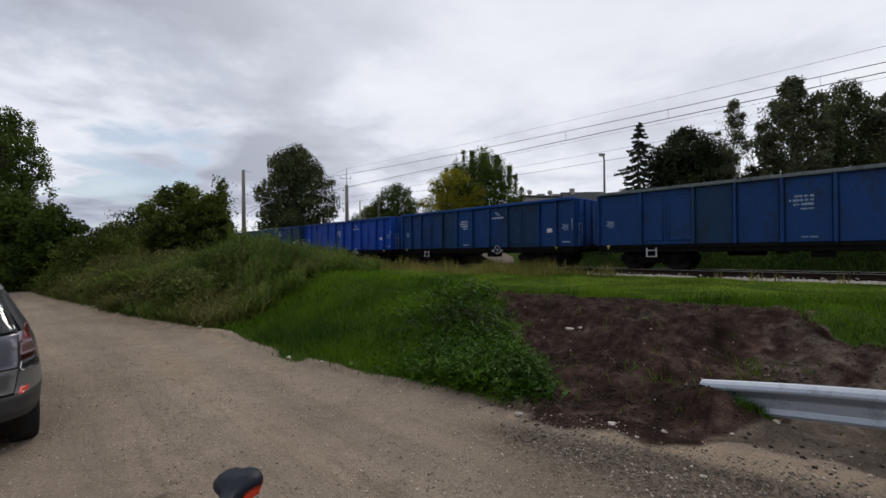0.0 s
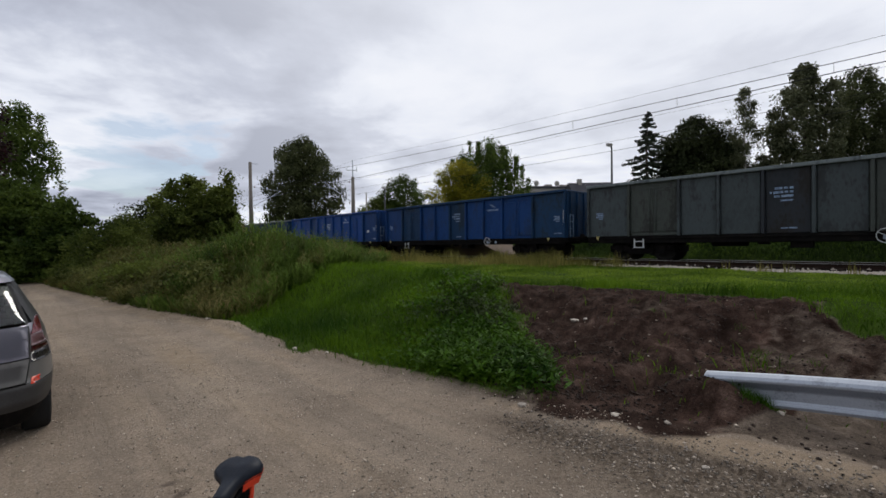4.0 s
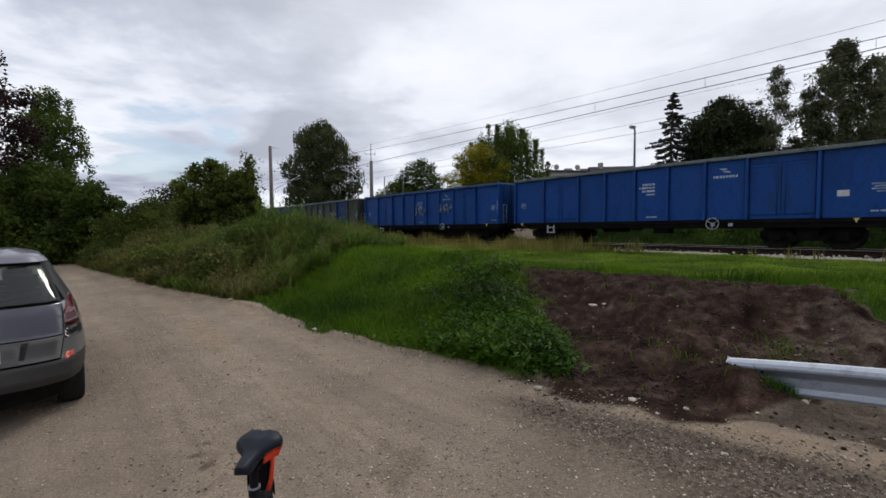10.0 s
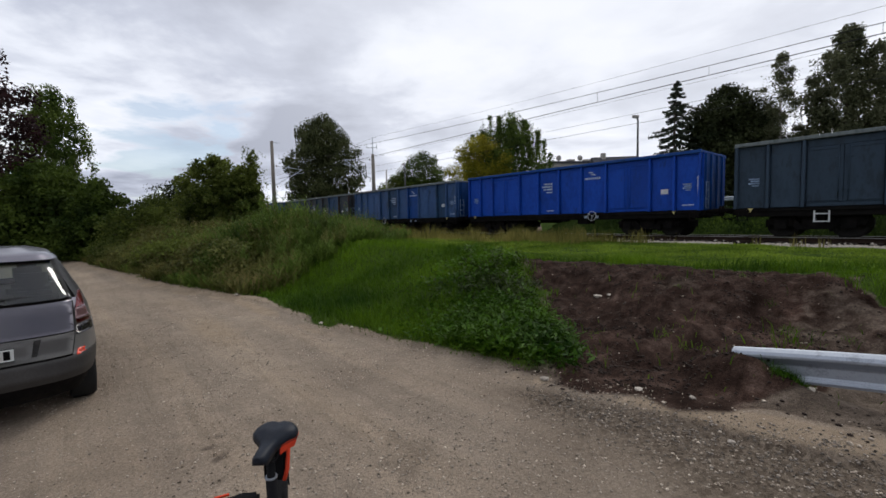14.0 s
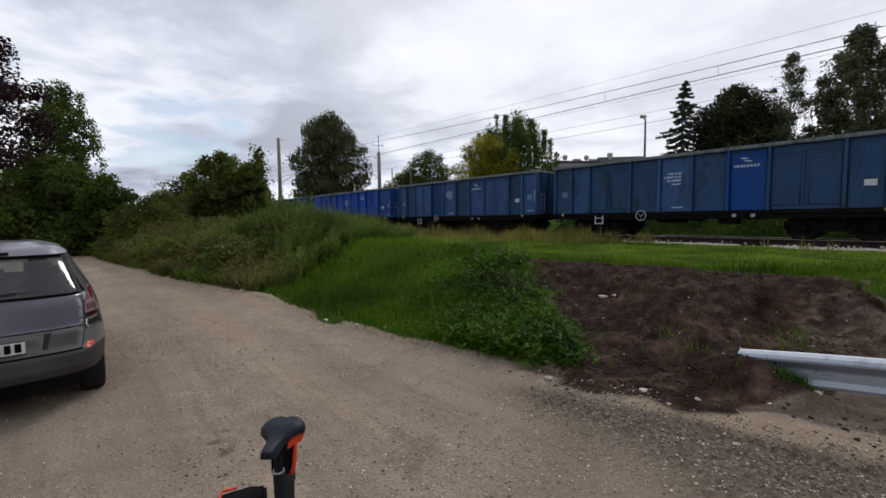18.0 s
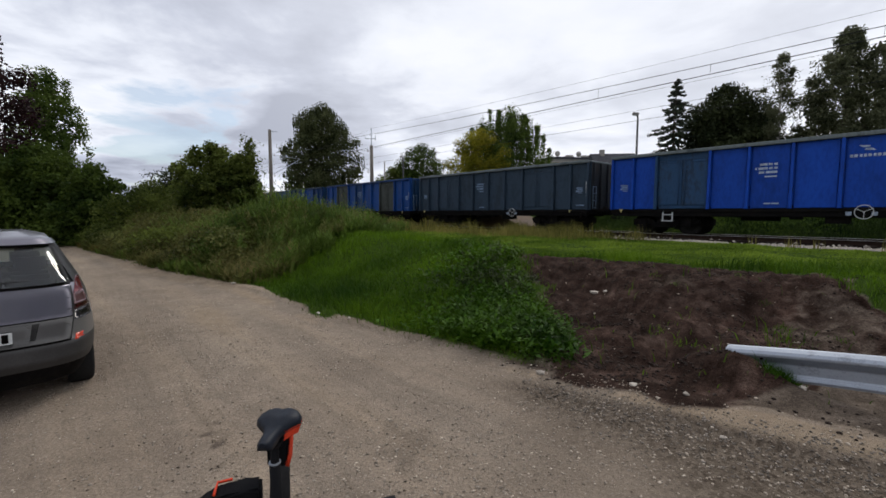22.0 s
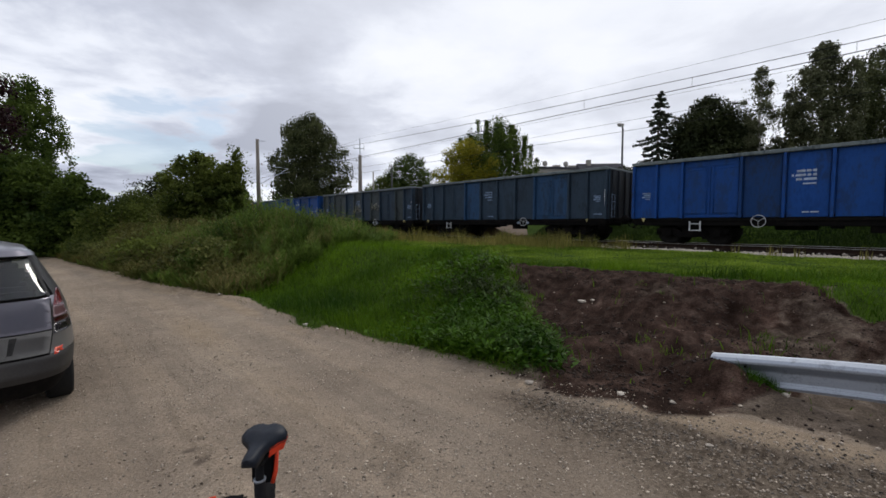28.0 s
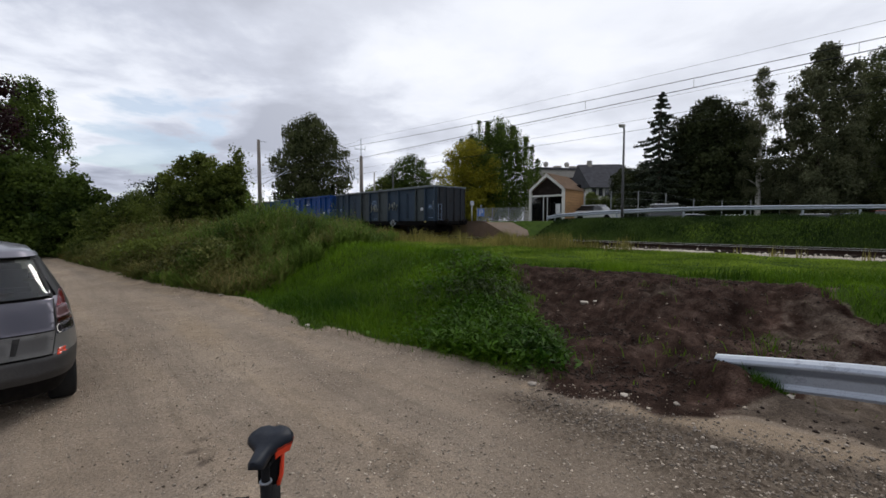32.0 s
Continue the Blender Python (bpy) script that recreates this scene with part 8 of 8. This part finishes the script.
# ---- the bicycle ----
def build_bicycle():
    b = thing("bicycle", "black bicycle with a dark saddle edged in red", "bicycle", pose(-0.700, 1.820, gz(-0.700, 1.820), 0, 0, -70))
    vinyl = material("saddle_vinyl", (0.012, 0.015, 0.022), rough=0.48, vary=0.15, scale=12, fine_scale=160, bump=0.06)
    red = material("red_vinyl", (0.62, 0.055, 0.022), rough=0.45, vary=0.1, scale=12, fine_scale=120, bump=0.03)
    black = material("black_paint", (0.006, 0.006, 0.007), spec=0.1, rough=0.65, vary=0.15, scale=8, fine_scale=60, bump=0.0)
    cloth = material("black_nylon", (0.006, 0.006, 0.007), spec=0.1, rough=0.9, vary=0.25, scale=14, fine_scale=250, bump=0.15)
    rubber = material("bike_tyre", (0.02, 0.02, 0.021), rough=0.8, vary=0.25, scale=10, fine_scale=90, bump=0.2)
    # saddle: stations from the broad rear to the nose
    st = [(0.095, 0.034, 0.020), (0.103, 0.066, 0.034), (0.122, 0.083, 0.046), (0.148, 0.085, 0.050), (0.174, 0.068, 0.046), (0.196, 0.042, 0.042), (0.224, 0.030, 0.044), (0.264, 0.028, 0.046), (0.292, 0.027, 0.042), (0.306, 0.020, 0.032), (0.313, 0.009, 0.016)]
    bm = bmesh.new()
    rows, flank = [], []
    for i, (x, w, h) in enumerate(st):
        top = 0.985 + (0.012 if x < 0.18 else 0) - max(0, x - 0.2) * 0.10
        row = []
        for k in range(15):
            a = math.pi * k / 14
            y = w * math.cos(a)
            dip = 0.010 * math.exp(-(y / 0.018) ** 2) * (x < 0.26)
            row.append(bm.verts.new((x, y, top - h + h * math.sin(a) ** 0.55 - dip)))
        rows.append(row)
    for r0, r1 in zip(rows, rows[1:]):
        for k in range(14):
            f = bm.faces.new((r0[k], r0[k + 1], r1[k + 1], r1[k]))
            f.smooth = True
    bm.faces.new(rows[0])
    bm.faces.new(rows[-1][::-1])
    for r0, r1 in zip(rows, rows[1:]):
        bm.faces.new((r0[0], r1[0], r1[14], r0[14]))
    saddle = part("saddle", bm, vinyl, b, "padded black-blue saddle", Matrix.Translation((0.235, 0, 0)) @ pose(0, 0, 0.026, 0, 3, -19) @ Matrix.Translation((-0.215, 0, 0)))
    for sy in (1,):
        bm = bmesh.new()
        prev = None
        for x, w, h in st[1:6]:
            top = 0.985 + (0.012 if x < 0.18 else 0) - max(0, x - 0.2) * 0.10
            cur = [bm.verts.new((x, sy * w * 1.005, top - h + 0.006)), bm.verts.new((x, sy * w * 0.86, top - h - 0.030)), bm.verts.new((x, sy * w * 0.80, top - h - 0.030)), bm.verts.new((x, sy * w * 0.9, top - h + 0.006))]
            if prev:
                for k in range(4):
                    bm.faces.new((prev[k], prev[(k + 1) % 4], cur[(k + 1) % 4], cur[k]))
            prev = cur
        part("red_flank", bm, red, saddle, "red saddle edge")
    for sy in (-1, 1):
        bm = bmesh.new()
        tube(bm, [(0.12, sy * 0.03, 0.925), (0.16, sy * 0.022, 0.900), (0.22, sy * 0.020, 0.900), (0.27, sy * 0.012, 0.935)], 0.0045, 6)
        part("saddle_rail", bm, black, saddle)
    # saddle bag with red piping
    bm = bmesh.new()
    prof = [(0.190, 0.955), (0.185, 0.79), (0.14, 0.765), (0.07, 0.84), (0.045, 0.93), (0.08, 0.965)]
    l, r = [bm.verts.new((x, -0.042, z)) for x, z in prof], [bm.verts.new((x, 0.042, z)) for x, z in prof]
    bm.faces.new(l)
    bm.faces.new(r[::-1])
    for k in range(6):
        bm.faces.new((l[k], l[(k + 1) % 6], r[(k + 1) % 6], r[k]))
    bevelled(bm, 0.014, 2)
    bag = part("saddle_bag", bm, cloth, b, "black wedge saddle bag")
    for sy in (1,):
        bm = bmesh.new()
        tube(bm, [(0.135, sy * 0.054, 0.960), (0.160, sy * 0.050, 0.90), (0.185, sy * 0.044, 0.83), (0.192, sy * 0.032, 0.79)], 0.0085, 6)
        part("piping", bm, red, bag, "red piping")
    # frame
    tubes = dict(seat_post=((0.250, -0.012, 0.935), (0.240, -0.012, 0.66), 0.0155), seat_tube=((0.2465, -0.012, 0.845), (0.27, 0, 0.29), 0.021), top_tube=((0.21, 0, 0.62), (0.82, 0, 0.80), 0.018),
                 down_tube=((0.40, 0, 0.29), (0.85, 0, 0.70), 0.021), head_tube=((0.80, 0, 0.86), (0.87, 0, 0.64), 0.022))
    for nm, (p0, p1, rr) in tubes.items():
        bm = bmesh.new()
        tube(bm, [p0, p1], rr, 12)
        part(nm, bm, black, b)
    bm = bmesh.new()
    tube(bm, [(0.2465, -0.012, 0.842), (0.2467, -0.012, 0.848)], 0.0225, 12)
    part("seat_clamp", bm, M["galv"], b, "silver seat clamp")
    for sy in (-1, 1):
        for nm, p0, p1 in (("chain_stay", (0.0, sy * 0.065, 0.34), (0.38, sy * 0.03, 0.29)), ("seat_stay", (0.0, sy * 0.065, 0.34), (0.30, sy * 0.022, 0.66)), ("fork_blade", (1.05, sy * 0.055, 0.34), (0.88, sy * 0.045, 0.66))):
            bm = bmesh.new()
            tube(bm, [p0, p1], 0.010, 8)
            part(nm, bm, black, b)
    for x in (0.0, 1.05):
        bm = bmesh.new()
        ring(bm, (x, 0, 0.34), "y", 0.312, 0.031, 40, 10)
        wheel = part("wheel", bm, rubber, b, "bicycle tyre")
        bm = bmesh.new()
        ring(bm, (x, 0, 0.34), "y", 0.285, 0.011, 36, 6)
        part("rim", bm, M["black"], wheel)
        bm = bmesh.new()
        for k in range(24):
            a = k * math.pi / 12
            tube(bm, [(x, 0.03 * (-1) ** k, 0.34), (x + 0.28 * math.cos(a), 0, 0.34 + 0.28 * math.sin(a))], 0.0013, 3, cap=False)
        tube(bm, [(x, -0.05, 0.34), (x, 0.05, 0.34)], 0.02, 8)
        tagged(part("spokes", bm, M["galv"], wheel), kind="stuff")
    bm = bmesh.new()                                        # rear mudguard: a shallow channel over the wheel
    rows = []
    for k in range(17):
        a = radians(8 + 150 * k / 16)
        rows.append([bm.verts.new((0.372 * math.cos(a) * (1 - 0.10 * (j / 3 - 1) ** 2), 0.040 * (j / 3 - 1), 0.34 + 0.372 * math.sin(a) * (1 - 0.10 * (j / 3 - 1) ** 2))) for j in range(7)])
    for r0, r1 in zip(rows, rows[1:]):
        for j in range(6):
            bm.faces.new((r0[j], r0[j + 1], r1[j + 1], r1[j])).smooth = True
    bmesh.ops.solidify(bm, geom=bm.faces[:], thickness=0.003)
    part("mudguard", bm, rubber, b, "dark grey plastic mudguard")
    bm = bmesh.new()
    tube(bm, [(0.27, 0.02, 0.28), (0.22, 0.10, 0.14), (0.18, 0.19, 0.005)], 0.009, 8)
    part("kickstand", bm, black, b)
    # handlebar, grips, levers
    bm = bmesh.new()
    tube(bm, [(0.845, 0.30, 1.003), (0.85, 0.16, 1.008), (0.82, 0.06, 0.985), (0.82, -0.06, 0.985), (0.85, -0.16, 1.008), (0.845, -0.30, 1.003)], 0.012, 8)
    part("handlebar", bm, black, b)
    bm = bmesh.new()
    tube(bm, [(0.805, 0, 0.845), (0.82, 0, 0.985)], 0.016, 8)
    part("stem", bm, black, b)
    for sy in (-1, 1):
        bm = bmesh.new()
        tube(bm, [(0.85, sy * 0.20, 1.007), (0.845, sy * 0.312, 1.003)], [0.016, 0.018], 10)
        part("grip", bm, rubber, b)
        bm = bmesh.new()
        tube(bm, [(0.85, sy * 0.155, 1.005), (0.85, sy * 0.155, 1.034), (0.852, sy * 0.155, 1.040)], [0.018, 0.018, 0.010], 10)
        tube(bm, [(0.855, sy * 0.150, 1.020), (0.905, sy * 0.19, 1.000), (0.910, sy * 0.27, 0.990)], [0.007, 0.006, 0.005], 6)
        part("brake_lever", bm, black, b)
    bm = bmesh.new()
    tube(bm, [(0.845, 0.105, 1.000), (0.845, 0.105, 1.036), (0.845, 0.105, 1.048)], [0.024, 0.024, 0.010], 14)
    part("bell", bm, M["galv"], b, "scuffed metal bell")
    bm = bmesh.new()
    prof = [(-0.02, 0.722), (-0.08, 0.720), (-0.16, 0.720), (-0.21, 0.706), (-0.255, 0.674), (-0.275, 0.61), (-0.285, 0.42), (-0.02, 0.42)]
    l, r = [bm.verts.new((0.12, y - 0.045, z + 0.012)) for y, z in prof], [bm.verts.new((0.22, y - 0.045, z + 0.012)) for y, z in prof]
    bm.faces.new(l)
    bm.faces.new(r[::-1])
    for k in range(len(prof)):
        bm.faces.new((l[k], l[(k + 1) % 8], r[(k + 1) % 8], r[k]))
    bevelled(bm, 0.012, 2)
    pouch = part("side_pouch", bm, cloth, b, "black cloth pouch strapped to the seat post")
    bm = bmesh.new()
    tube(bm, [(0.122, -0.175, 0.738), (0.122, -0.228, 0.735), (0.165, -0.231, 0.734), (0.200, -0.231, 0.733)], 0.0055, 6)
    part("strap", bm, red, pouch, "red strap")


build_bicycle()


# ---- what moves ----
def motions():
    for k, w in WAGONS.items():
        rows = [(t, pose(*on_track(g - OFFSET[k], z=RAIL_Z), 0, 0, 90 + math.degrees(PHI))) for t, g in GONE]
        walk(w, rows)


motions()
